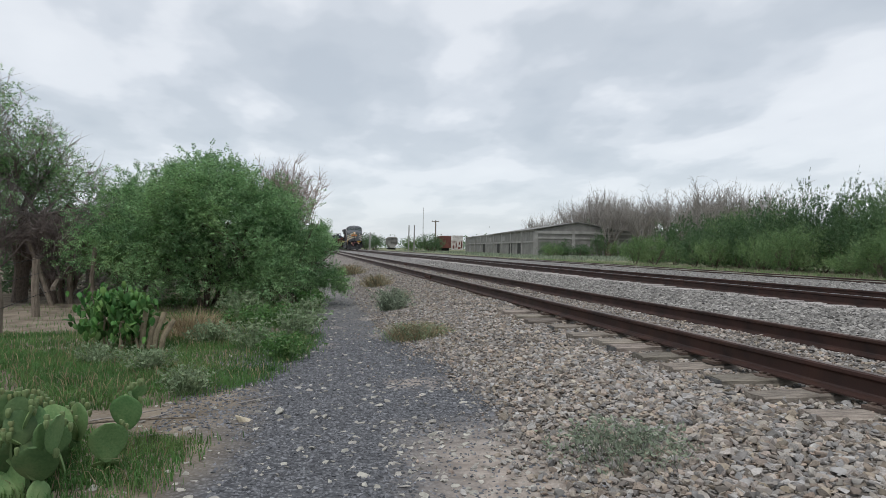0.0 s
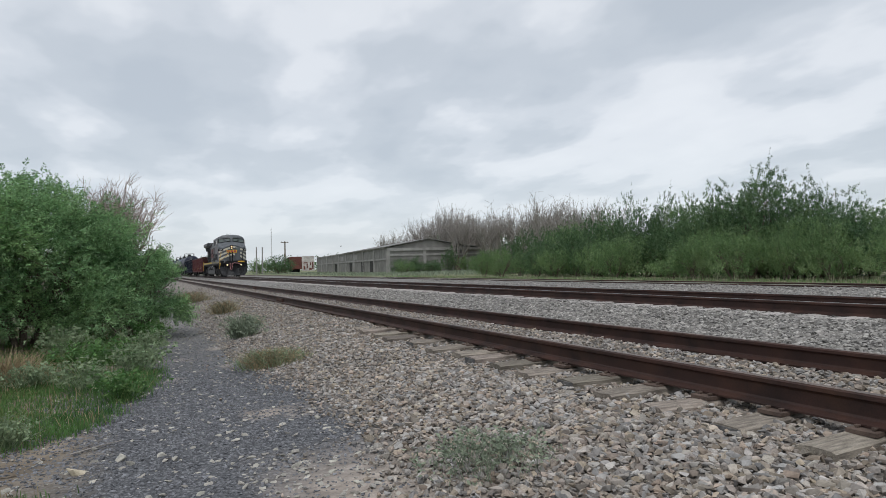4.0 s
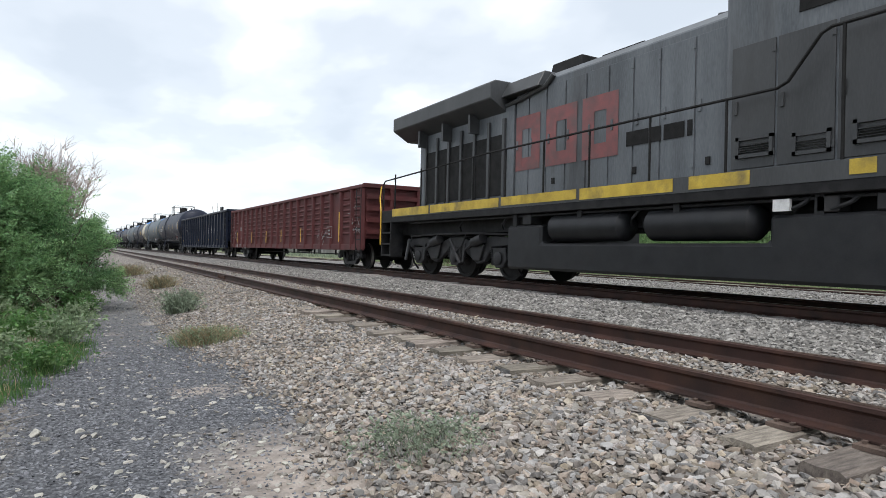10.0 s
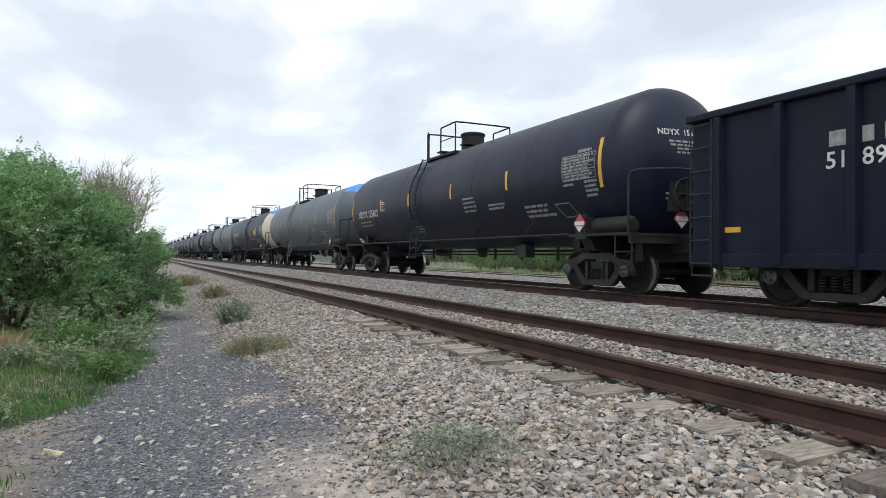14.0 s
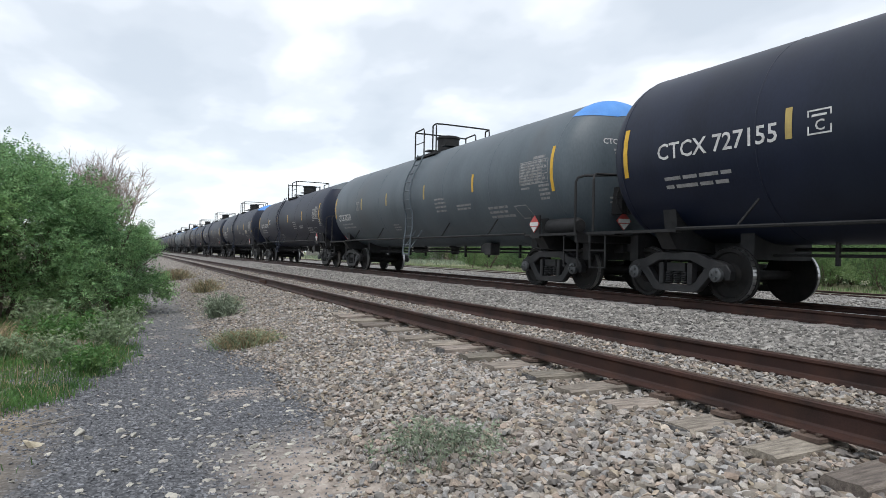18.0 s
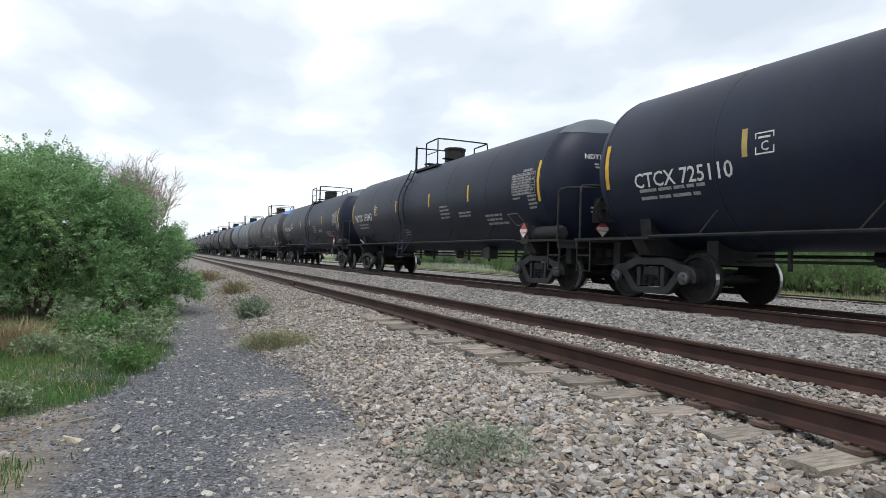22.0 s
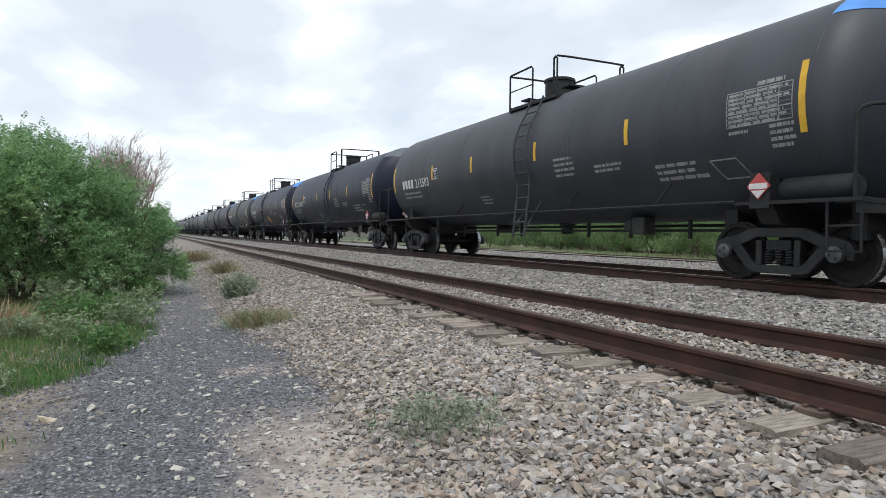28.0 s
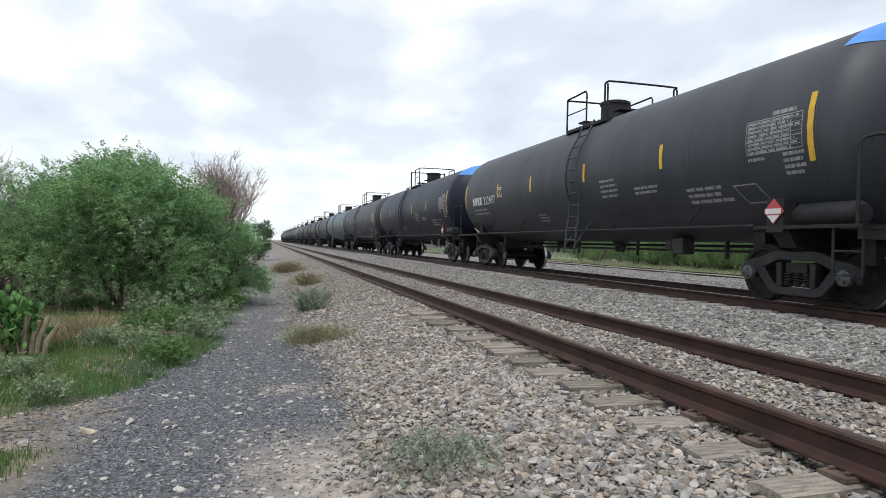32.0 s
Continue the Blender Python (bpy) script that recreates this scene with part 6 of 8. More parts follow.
    g.tube([(-1.35, -4.9, 1.36), (-1.35, 9.0, 1.36)], 0.03, 6)
    g.tube([(-1.3, -9.0, 1.3), (-1.3, -5.2, 1.25), (-1.35, -4.6, 1.36)], 0.04, 6)
    for y in (-4.0, -2.2, 0.6, 4.4, 6.2):
        g.tube([(-1.3, y, 1.38), (-1.35, y + 0.15, 1.2), (-1.2, y + 0.3, 1.1)], 0.025, 6)
    P("pipes", g, M["iron"])
    P("white_box", Geo().box(-1.46, -1.4, -2.05, -1.82, 1.2, 1.36), M["white"], "small white panel")
    loco_truck(eng, (-9.2, -7.16, -5.12), mid)
    loco_truck(eng, (4.9, 6.85, 8.8), mid)
    # walkway rails
    for s in (-1, 1):
        x = s * 1.46
        line = [(x, 10.6, 1.78), (x, 10.6, 2.58), (x, 10.5, 2.66), (x, 5.0, 2.83), (x, -1.85, 2.84), (x, -2.0, 2.9), (x, -2.42, 3.41), (x, -2.55, 3.46), (x, -5.8, 3.47)]
        P("handrail", Geo().tube(line, 0.022, 6), M["lamp_rim"])
        for y in (9.8, 8.2, 6.9, 5.6, 4.3, 3.0, 1.7, 0.3, -1.1, -2.7, -4.0):
            zt = np.interp(-y, [-9.6, -5, 1.9, 2.5, 5.8], [2.8, 2.83, 2.84, 3.45, 3.47])
            P("stanchion", Geo().rod((x, y, 1.45), (x, y, float(zt)), 0.022, 6), M["lamp_rim"])
        # rear and front steps with grab rails
        for yy, d in ((10.3, 1), (-10.0, -1)):
            for k in range(4):
                z = 0.42 + k * 0.33
                P("step", Geo().box(min(s * 1.1, s * 1.5), max(s * 1.1, s * 1.5), yy - 0.28, yy + 0.28, z, z + 0.04), M["iron"])
            for q in (-0.3, 0.3):
                P("step_side", Geo().box(min(s * 1.1, s * 1.5), max(s * 1.1, s * 1.5), yy + q - 0.02, yy + q + 0.02, 0.4, 1.45), M["iron"])
            for q in (0.34,) if d > 0 else ():
                g = Geo().tube([(s * 1.52, yy + q, 0.75), (s * 1.52, yy + q, 1.75), (s * 1.42, yy + q + (0.3 if d > 0 else -0.25), 2.2), (s * 1.36, yy + q + (0.35 if d > 0 else -0.3), 2.55)], 0.022, 6)
                P("grab_rail", g, M["yellow"], "yellow grab rail")
    # front: pilot deck, plow, lamps, hoses
    P("front_deck", Geo().box(-1.45, 1.45, -10.75, -9.4, 1.58, 1.78).box(-1.42, 1.42, -10.78, -10.6, 1.45, 1.8), M["pilot"], "", 0.015)
    P("pilot_plate", Geo().box(-1.2, 1.2, -10.55, -10.45, 0.4, 1.5), M["pilot"], "", 0.01)
    for s in (-1, 1):
        P("pilot_bracket", Geo().prism([(-10.85, 1.1), (-10.5, 1.5), (-10.5, 0.5), (-10.8, 0.6)], s * 1.0 - 0.03, s * 1.0 + 0.03, "x"), M["pilot"])
    P("front_sill_panel", Geo().box(0.45, 1.15, -10.805, -10.78, 1.62, 1.76), M["yellow"], "yellow panel on the front deck")
    plow = Geo()
    def blade(y, z, w, dip=0.0):
        """One level of the plow: two wings swept back from a blunt middle."""
        front = [(-w, y + 0.55, z), (-0.62 * w, y + 0.24, z - dip * 0.35), (-0.12, y, z - dip), (0.12, y, z - dip), (0.62 * w, y + 0.24, z - dip * 0.35), (w, y + 0.55, z)]
        return front + [(x, q + 0.05, h) for x, q, h in reversed(front)]

    plow.loft([blade(-11.22, 0.1, 1.2), blade(-11.1, 0.36, 1.33), blade(-10.98, 0.66, 1.46, 0.06), blade(-10.94, 1.12, 1.56, 0.28)])
    for x in (-0.75, 0.75):
        P("plow_brace", Geo().prism([(-11.02, 0.62), (-10.5, 1.3), (-10.5, 0.5)], x - 0.025, x + 0.025, "x"), M["pilot"])
    P("snow_plow", plow, M["plow"], "dark wedge-shaped plow with scraped grey edge", 0.01)
    P("coupler", Geo().box(-0.16, 0.16, -11.2, -10.5, 0.78, 1.06).box(-0.24, 0.18, -11.45, -11.1, 0.76, 1.08), M["pilot"], "", 0.02)
    lamp = lambda x, z, r, y: Geo().spin([(y, 0.01), (y - 0.02, r * 0.8), (y, r)], (x, 0, z), "y", 18)
    house = P("headlight_housing", Geo().box(-0.33, -0.03, -10.36, -10.2, 3.1, 3.6), M["lamp_rim"], "", 0.03)
    for z in (3.23, 3.44):
        P("headlight", lamp(-0.18, z, 0.078, -10.375), M["lamp"], "lit round headlight", sm=True, parent=house)
    for x in (-0.74, 0.78):
        h = P("ditch_light_housing", Geo().rod((x, -10.85, 1.31), (x, -10.6, 1.31), 0.13, 16), M["lamp_rim"])
        P("ditch_light", lamp(x, 1.31, 0.082, -10.865), M["lamp"], "lit ditch light", sm=True, parent=h)
    for x in (-0.42, -0.14):
        P("front_post", Geo().box(x - 0.055, x + 0.055, -10.72, -10.62, 1.78, 2.78), M["lamp_rim"], "black post of the front gate", 0.01)
    P("front_post", Geo().box(0.92, 1.0, -10.5, -10.42, 1.78, 2.75), M["lamp_rim"], "black post of the front gate", 0.01)
    P("gate_chain", Geo().tube([(-0.42, -10.72, 2.72), (-0.3, -10.74, 2.62), (-0.14, -10.72, 2.72)], 0.018, 6), M["iron"])
    P("front_rail", Geo().tube([(1.35, -10.6, 1.78), (1.35, -10.6, 2.6), (1.35, -10.5, 2.78), (1.3, -10.0, 2.8)], 0.025, 6), M["iron"])
    P("front_grab", Geo().tube([(-1.42, -10.4, 1.3), (-1.42, -10.4, 1.8), (-0.62, -10.72, 2.55), (-0.55, -10.72, 2.85)], 0.024, 6), M["yellow"], "bent yellow grab rail by the nose")
    P("front_grab", Geo().tube([(-1.48, -9.75, 0.9), (-1.48, -9.75, 1.85), (-1.38, -10.15, 2.5), (-1.3, -10.2, 2.85)], 0.024, 6), M["yellow"], "bent yellow grab rail by the steps")
    P("air_hose", Geo().tube([(-0.42, -10.86, 1.5), (-0.46, -11.0, 1.42), (-0.47, -11.1, 1.12), (-0.43, -11.14, 0.84), (-0.35, -11.15, 0.76), (-0.27, -11.14, 0.84), (-0.23, -11.1, 1.12), (-0.25, -11.02, 1.42), (0.0, -11.0, 1.54), (0.4, -10.98, 1.5), (0.7, -10.9, 1.4)], 0.032, 8), M["hose"], "pink looped air hose", sm=True)
    for x in (-0.95, -0.82, 0.55, 0.7, 0.85):
        g = Geo().tube([(x, -10.95, 1.1), (x + 0.02, -11.12, 0.7), (x + 0.05, -11.2, 0.4), (x + 0.1, -11.18, 0.3)], 0.03, 6)
        P("brake_hose", g, M["iron"], sm=True)
    P("white_tag", Geo().box(-1.45, -1.44, -10.2, -10.05, 1.42, 1.55), M["white"], "white tag")
    P("white_loop", Geo().tube([(-1.1, -10.85, 1.6), (-1.0, -10.95, 1.82), (-0.85, -10.95, 1.86), (-0.88, -10.9, 1.7), (-1.1, -10.85, 1.6)], 0.018, 6), M["dimwhite"])
    P("nose_window", Geo().box(0.3, 0.62, -10.27, -10.18, 2.95, 3.28), M["glass"], "small window in the nose door", 0.02)
    P("door", Geo().box(0.2, 0.78, -10.245, -10.15, 1.85, 3.34), M["loco"], "", 0.02)
    P("rear_headlight_box", Geo().box(-0.3, 0.3, 9.05, 9.2, 3.3, 3.7), M["lamp_rim"])
    P("rear_coupler", Geo().box(-0.16, 0.16, 10.5, 11.6, 0.74, 1.0).box(-1.4, 1.4, 10.6, 10.72, 0.55, 1.42), M["iron"])
    TRAIN.append((eng, mid))
    return eng


locomotive()


def gondolas():
    car, b = gondola(-103.1, 10.1, 2.72, M["gondola_red"], "red", "oxide red corrugated gondola car with scrawled white marks")
    f = flat_patch(-1.5245)
    g = Geo()
    for k, y in enumerate((-8.12, -3.73, -0.83, 1.79, 4.72, 8.2)):
        g = Geo()
        f(g, y, y + 0.09, 0.84, 1.9 if k == 0 else 1.4)
        part("reflective_stripe", g, M["yellow"], car, "yellow reflective stripe")
    part("figures", flat_text("69610", 0.23, -1.4235, 8.0, 1.5), M["dimwhite"], car, "faded white figures")
    part("letters", flat_text("PTI", 0.15, -1.4845, 7.75, 0.6), M["dimwhite"], car, "small white letters")
    part("print", word_bars(word_bars(Geo(), 7.9, 1.12, 1, 0.7, 0.05, 0, 11, flat_patch(-1.4235)), 7.8, 2.05, 1, 0.6, 0.12, 0, 12, flat_patch(-1.4235)), M["red_faded"], car, "faded print on the plain bay")
    part("print", word_bars(Geo(), 6.55, 0.6, 2, 0.4, 0.035, 0.045, 13, flat_patch(-1.4845)), M["dimwhite"], car, "small white print")
    part("notice", flat_patch(-1.4845)(Geo(), 8.3, 8.52, 0.58, 0.75), M["dimwhite"], car, "small white notice")
    part("notice", flat_patch(-1.4235)(Geo(), 4.25, 4.43, 1.0, 1.1), M["dimwhite"], car, "small white notice")
    g = Geo()
    r = random.Random(4)
    for y0, z0, n in ((-9.6, 1.35, 26), (-9.2, 1.8, 8), (-6.17, 1.05, 22), (8.9, 1.2, 14)):
        for k in range(n):
            y, z = y0 + r.uniform(-0.45, 0.45), z0 + r.uniform(-0.16, 0.22)
            dy, dz = r.uniform(-0.17, 0.17), r.uniform(-0.17, 0.17)
            g.quad((-1.482, y, z), (-1.482, y + dy, z + dz), (-1.482, y + dy + 0.03, z + dz + 0.02), (-1.482, y + 0.03, z + 0.02))
    for q in ((-7.38, -7.36, 1.0, 1.4), (-6.85, -6.83, 1.0, 1.4), (-7.38, -6.83, 1.0, 1.02), (-7.38, -6.83, 1.38, 1.4), (-7.2, -6.95, 1.1, 1.15), (-7.2, -6.95, 1.23, 1.29)):
        f(g, *q)
    part("scrawls", g, M["dimwhite"], car, "white scrawls and a stencilled frame")

    car, b = gondola(-81.8, 9.78, 2.91, M["gondola_black"], "black", "black ribbed gondola car with white lettering blocks")
    f = flat_patch(-1.428)
    g = Geo()
    for y in (-3.2, -4.24, -5.3, -6.36):
        sl = lambda u, z: (-1.428, y - u - (z - 1.62) * 0.35, z)
        for u0, u1, z0, z1 in ((0.0, 0.15, 1.64, 1.95), (0.36, 0.51, 1.64, 1.95), (0.15, 0.36, 1.88, 1.95), (0.15, 0.36, 1.64, 1.71)):
            g.quad(sl(u0, z0), sl(u1, z0), sl(u1, z1), sl(u0, z1))
        g.quad(sl(0.0, 1.52), sl(0.54, 1.52), sl(0.54, 1.57), sl(0.0, 1.57))
    part("owner_blocks", g, M["white"], car, "slanted white lettering blocks, underlined")
    part("figures", flat_text("518899", 0.22, -1.428, 7.6, 1.8), M["white"], car, "white car number")
    g = Geo()
    for k in range(4):
        f(g, 7.55 - k * 0.34 - 0.22, 7.55 - k * 0.34, 2.08, 2.28)
    word_bars(g, 6.0, 1.8, 2, 0.5, 0.08, 0.1, 3, f)
    word_bars(g, 4.9, 1.8, 2, 0.5, 0.08, 0.1, 5, f)
    word_bars(g, -5.2, 0.85, 2, 0.7, 0.05, 0.05, 6, f)
    word_bars(g, -6.5, 1.3, 2, 0.7, 0.07, 0.05, 7, f)
    for q in ((-8.1, -8.07, 1.75, 2.1), (-7.7, -7.67, 1.75, 2.1), (-8.1, -7.67, 1.75, 1.78), (-8.1, -7.67, 2.07, 2.1), (-8.0, -7.77, 1.9, 1.95)):
        f(g, *q)
    part("print", g, M["dimwhite"], car, "small white print")
    g = Geo()
    for y in (9.3, 6.7, 3.8, 1.0, -0.25, -3.25, -6.38, -8.6):
        g = Geo()
        f(g, y - 0.42, y, 1.02, 1.1)
        part("reflective_stripe", g, M["yellow"], car, "yellow reflective stripe")
    part("scrap_plate", Geo().box(-1.25, -1.15, -6.95, -6.33, 2.5, 3.24), M["iron"], car, "square scrap plate rising over the edge", 0.01)
    part("scrap_strip", Geo().tube([(-1.2, -3.75, 2.8), (-1.2, -3.5, 3.12), (-1.2, -3.25, 3.32), (-1.2, -3.12, 3.44)], 0.022, 5), M["concrete_pale"], car, "thin bent strip rising over the edge")


gondolas()
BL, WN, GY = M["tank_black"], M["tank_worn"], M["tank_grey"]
CARS = {1: (BL, "NDYX", "155602", 0, {}), 2: (GY, "CTCX", "725204", 1, {}), 3: (BL, "CTCX", "727155", 1, {"cream": True, "patch": True}), 4: (GY, "CTCX", "725219", 1, {}),
        5: (BL, "NDYX", "155793", 0, {}), 6: (BL, "CTCX", "725110", 1, {"patch": True}), 7: (BL, "NDYX", "155843", 0, {}), 8: (BL, "NDYX", "155766", 0, {}),
        9: (WN, "", "", 1, {}), 10: (GY, "CTCX", "725196", 1, {}), 11: (WN, "GATX", "213503", 1, {"marks_bars": True}), 12: (BL, "NDYX", "155602", 0, {}),
        13: (BL, "IARX", "255049", 1, {"patch": True}), 14: (WN, "GATX", "212497", 1, {"marks_bars": True})}
NAMES = {id(BL): "black", id(WN): "faded black", id(GY): "grey"}
FRONTS = {1: -69.2, 2: -50.85, 3: -32.6, 4: -15.0, 5: 3.0, 6: 21.7, 7: 39.57, 8: 57.85, 9: 75.8, 10: 93.78, 11: 112.1, 12: 130.14, 13: 148.1, 14: 166.25}
# ladder, rear hand rail from and to, front hand rail from and to, manway
KIND_A, KIND_B, KIND_C = (1.25, 1.65, 1.55, 0.66, -0.36, 0.3), (-0.44, 0.55, -0.15, -0.8, -1.05, 0.0), (-0.8, 0.84, -0.22, -1.11, -1.24, 0.02)
KIND_D = (0.65, 1.16, 1.06, 0.27, -0.65, 0.05)
KINDS = {6: KIND_D, 3: KIND_C, 8: KIND_C, 12: KIND_C, 14: KIND_C,  10: KIND_B, 4: tuple(a + 0.25 for a in KIND_B), 2: KIND_A, 11: KIND_C, 9: KIND_B}
for k in range(1, 31):
    paint, mark, number, blue, more = CARS.get(k, ((BL, WN, GY, WN, BL)[k % 5], "", "", k % 3 == 0, {}))
    what = NAMES[id(paint)] + " tank car with " + ("cream head and blue top" if more.get("cream") else "a blue-topped head" if blue else "yellow stripes") + " and white stencils"
    tank_car(k, FRONTS.get(k, 166.25 + (k - 14) * 18.1), paint, mark, number, blue, KINDS.get(k, KIND_A), label=what, **more)


SCALE = 0.984     # of the whole train and its pace


def set_on_trucks():
    """Bodies ride a little higher on their wheels; one scale for the whole train."""
    for thing, mid in TRAIN:
        thing.scale = (SCALE, SCALE, SCALE)
        for o in thing.children:
            if not o.name.startswith("truck"):
                o.location.z += 0.07


set_on_trucks()


def motions():
    for thing, mid in TRAIN:
        walk(thing, [(t, pose(XT, SCALE * (mid - SPEED * (t - 20)), ZT)) for t in (0, 8, 16, 24, 32)])
    for w, rest, mid, r in TURNING:
        # wheels turn while their car passes within sight of the near track
        ta, tb = 20 + (mid - 34) / SPEED, 20 + (mid + 8) / SPEED
        ta, tb = max(0.0, ta), min(32.0, tb)
        rows = [(0.0, 0.0)]
        if tb > ta:
            step = 1.3 * r / SPEED
            n = int((tb - ta) / step)
            last = 0
            for i in range(1, n + 1):
                t = ta + i * step
                if frame(t) > max(last, 1) and frame(t) < frame(32.0):
                    rows.append((t, -SPEED * (round(t * 30) / 30 - ta) / r))
                    last = frame(t)
        rows.append((32.0, rows[-1][1]))
        walk(w, [(t, rest @ Matrix.Rotation(a, 4, "X")) for t, a in rows])




# ---------------------------------------------------------------- plants


def leaf_cloud(centres, spread, per, size, seed, droop=0.0, narrow=0.42):
    """Leaves as small folded diamonds round clump centres: arrays of corners and faces."""
    r = np.random.default_rng(seed)
    c = np.repeat(np.asarray(centres, float), per, axis=0)
    s = np.repeat(np.broadcast_to(spread, (len(centres), 3)) if np.ndim(spread) else np.full((len(centres), 3), spread), per, axis=0)
    p = c + r.normal(0, 1, c.shape) * s
    n = len(p)
    d = r.normal(0, 1, (n, 3)); d[:, 2] = d[:, 2] * 0.6 - droop
    d /= np.linalg.norm(d, axis=1)[:, None]
    u = np.cross(d, r.normal(0, 1, (n, 3))); u /= np.linalg.norm(u, axis=1)[:, None]
    L = (size * r.uniform(0.6, 1.35, n))[:, None]
    w = np.cross(d, u)
    a, b = p - d * L / 2, p + d * L / 2
    m1, m2 = p + u * L * narrow / 2 + w * L * 0.08, p - u * L * narrow / 2 + w * L * 0.08
    v = np.stack([a, m1, b, m2], 1).reshape(-1, 3)
    f = np.arange(4 * n).reshape(-1, 4)
    return v, f


def sprigs(base, head, length, pairs, leaf, seed, narrow=0.4, wild=0.5, up=0.2):
    """Feathery shoots: leaflets in two rows along short stalks that grow from points along given headings."""
    r = np.random.default_rng(seed)
    base, d = np.asarray(base, float), np.asarray(head, float) + r.normal(0, wild, np.shape(head))
    unit = lambda a: a / np.maximum(np.linalg.norm(a, axis=1), 1e-6)[:, None]
    d[:, 2] += up
    d = unit(d)
    n = len(base)
    u = unit(np.cross(d, np.array([0, 0, 1.0]) + r.normal(0, 0.6, (n, 3))))
    w = np.cross(d, u)
    L = length * r.uniform(0.6, 1.3, n)[:, None]
    out = []
    for k in range(pairs):
        root = base + d * L * (k + 0.5) / pairs - np.array([0, 0, 0.12]) * L * (k / pairs) ** 2
        for sgn in (-1, 1):
            q = unit(d * 0.55 + u * sgn + r.normal(0, 0.3, (n, 3)))
            v = unit(np.cross(q, w + r.normal(0, 0.35, (n, 3))))
            a = leaf * r.uniform(0.65, 1.25, n)[:, None] * (1 - 0.35 * k / pairs)
            out.append(np.stack([root, root + q * a * 0.5 + v * a * narrow / 2, root + q * a, root + q * a * 0.5 - v * a * narrow / 2], 1))
    v = np.concatenate(out).reshape(-1, 3)
    return v, np.arange(len(v)).reshape(-1, 4)


def limbs(g, start, heading, length, r0, depth, rnd, tips, spread=0.55, kids=3, up=0.15, droop=0.0, seg=5, shrink=0.68):
    pts, p, d = [Vector(start)], Vector(start), Vector(heading).normalized()
    n = 3
    for i in range(n):
        d = (d + Vector((rnd.gauss(0, 0.14), rnd.gauss(0, 0.14), rnd.gauss(0, 0.1) + up * 0.3 - droop * 0.25))).normalized()
        p = p + d * (length / n)
        pts.append(p.copy())
    g.tube(pts, r0, max(3, seg), 0.55)
    if depth == 0:
        tips.append(tuple(p))
        return
    for k in range(kids):
        q = pts[1 + (k % n)] if k < kids - 1 else p
        nd = (d + Vector((rnd.gauss(0, spread), rnd.gauss(0, spread), rnd.gauss(0, spread * 0.7) + up - droop))).normalized()
        limbs(g, q, nd, length * shrink * rnd.uniform(0.75, 1.15), r0 * 0.56, depth - 1, rnd, tips, spread, kids, up, droop, seg - 1, shrink)


def blob_points(n, rx, ry, rz, seed, hollow=0.55):
    r = np.random.default_rng(seed)
    d = r.normal(0, 1, (n, 3)); d /= np.linalg.norm(d, axis=1)[:, None]
    q = r.uniform(hollow, 1.0, n) ** 0.6
    lump = 1 + 0.15 * np.sin(5 * d[:, 0] + 2 * d[:, 2]) + 0.13 * np.sin(7 * d[:, 1] - 3 * d[:, 0]) + r.normal(0, 0.09, n)
    return d * (q * lump)[:, None] * np.array([rx, ry, rz])


def shrub(name, x, y, rx, ry, h, seed, shoots, pairs, length, size, leaf, label, category, stems=5, open_foot=0.12):
    """A bush: stems from one foot, and a lumpy crown of feathery shoots that thins to dark hollows inside."""
    z0 = float(bed(x, y))
    thing = tagged(new(name), label, category)
    thing.location = (x, y, z0)
    rnd = random.Random(seed)
    g, tips = Geo(), []
    for k in range(stems):
        a = 6.283 * k / stems + rnd.uniform(-0.4, 0.4)
        limbs(g, (0.15 * math.cos(a), 0.15 * math.sin(a), -0.05), (math.cos(a) * 0.55 * rx / h, math.sin(a) * 0.55 * ry / h, 1), h * 0.42, 0.03 + 0.007 * h, 3, rnd, tips, 0.5, 3, 0.12)
    part("trunk", g, M["bark"], thing, smooth=True)
    r = np.random.default_rng(seed)
    # boughs: lumps of foliage, each a loose ball of shoots
    boughs = blob_points(max(14, shoots // 52), 1, 1, 1, seed, 0.35)
    boughs = np.sign(boughs) * np.abs(boughs) ** 0.93 * np.array([rx * 0.87, ry * 0.87, h * 0.43])
    q = r.integers(0, len(boughs), shoots)
    off = r.normal(0, 1, (shoots, 3)); off /= np.linalg.norm(off, axis=1)[:, None]
    rad = 0.175 * min(rx, ry, h) * (r.uniform(0.2, 1.0, shoots) ** 0.5 + (r.uniform(0, 1, shoots) < 0.11) * r.uniform(0.2, 1.0, shoots))
    c = boughs[q] + off * rad[:, None] * np.array([1, 1, 0.8])
    head = off + boughs[q] / np.array([rx, ry, h * 0.5]) * 0.9
    c[:, 2] += h * 0.5
    keep = c[:, 2] > h * open_foot
    c, head = c[keep], head[keep]
    v, f = sprigs(c, head, length, pairs, size, seed + 1)
    crown = new("crown", raw_mesh("crown", v, f, leaf))
    crown.parent = thing
    return thing


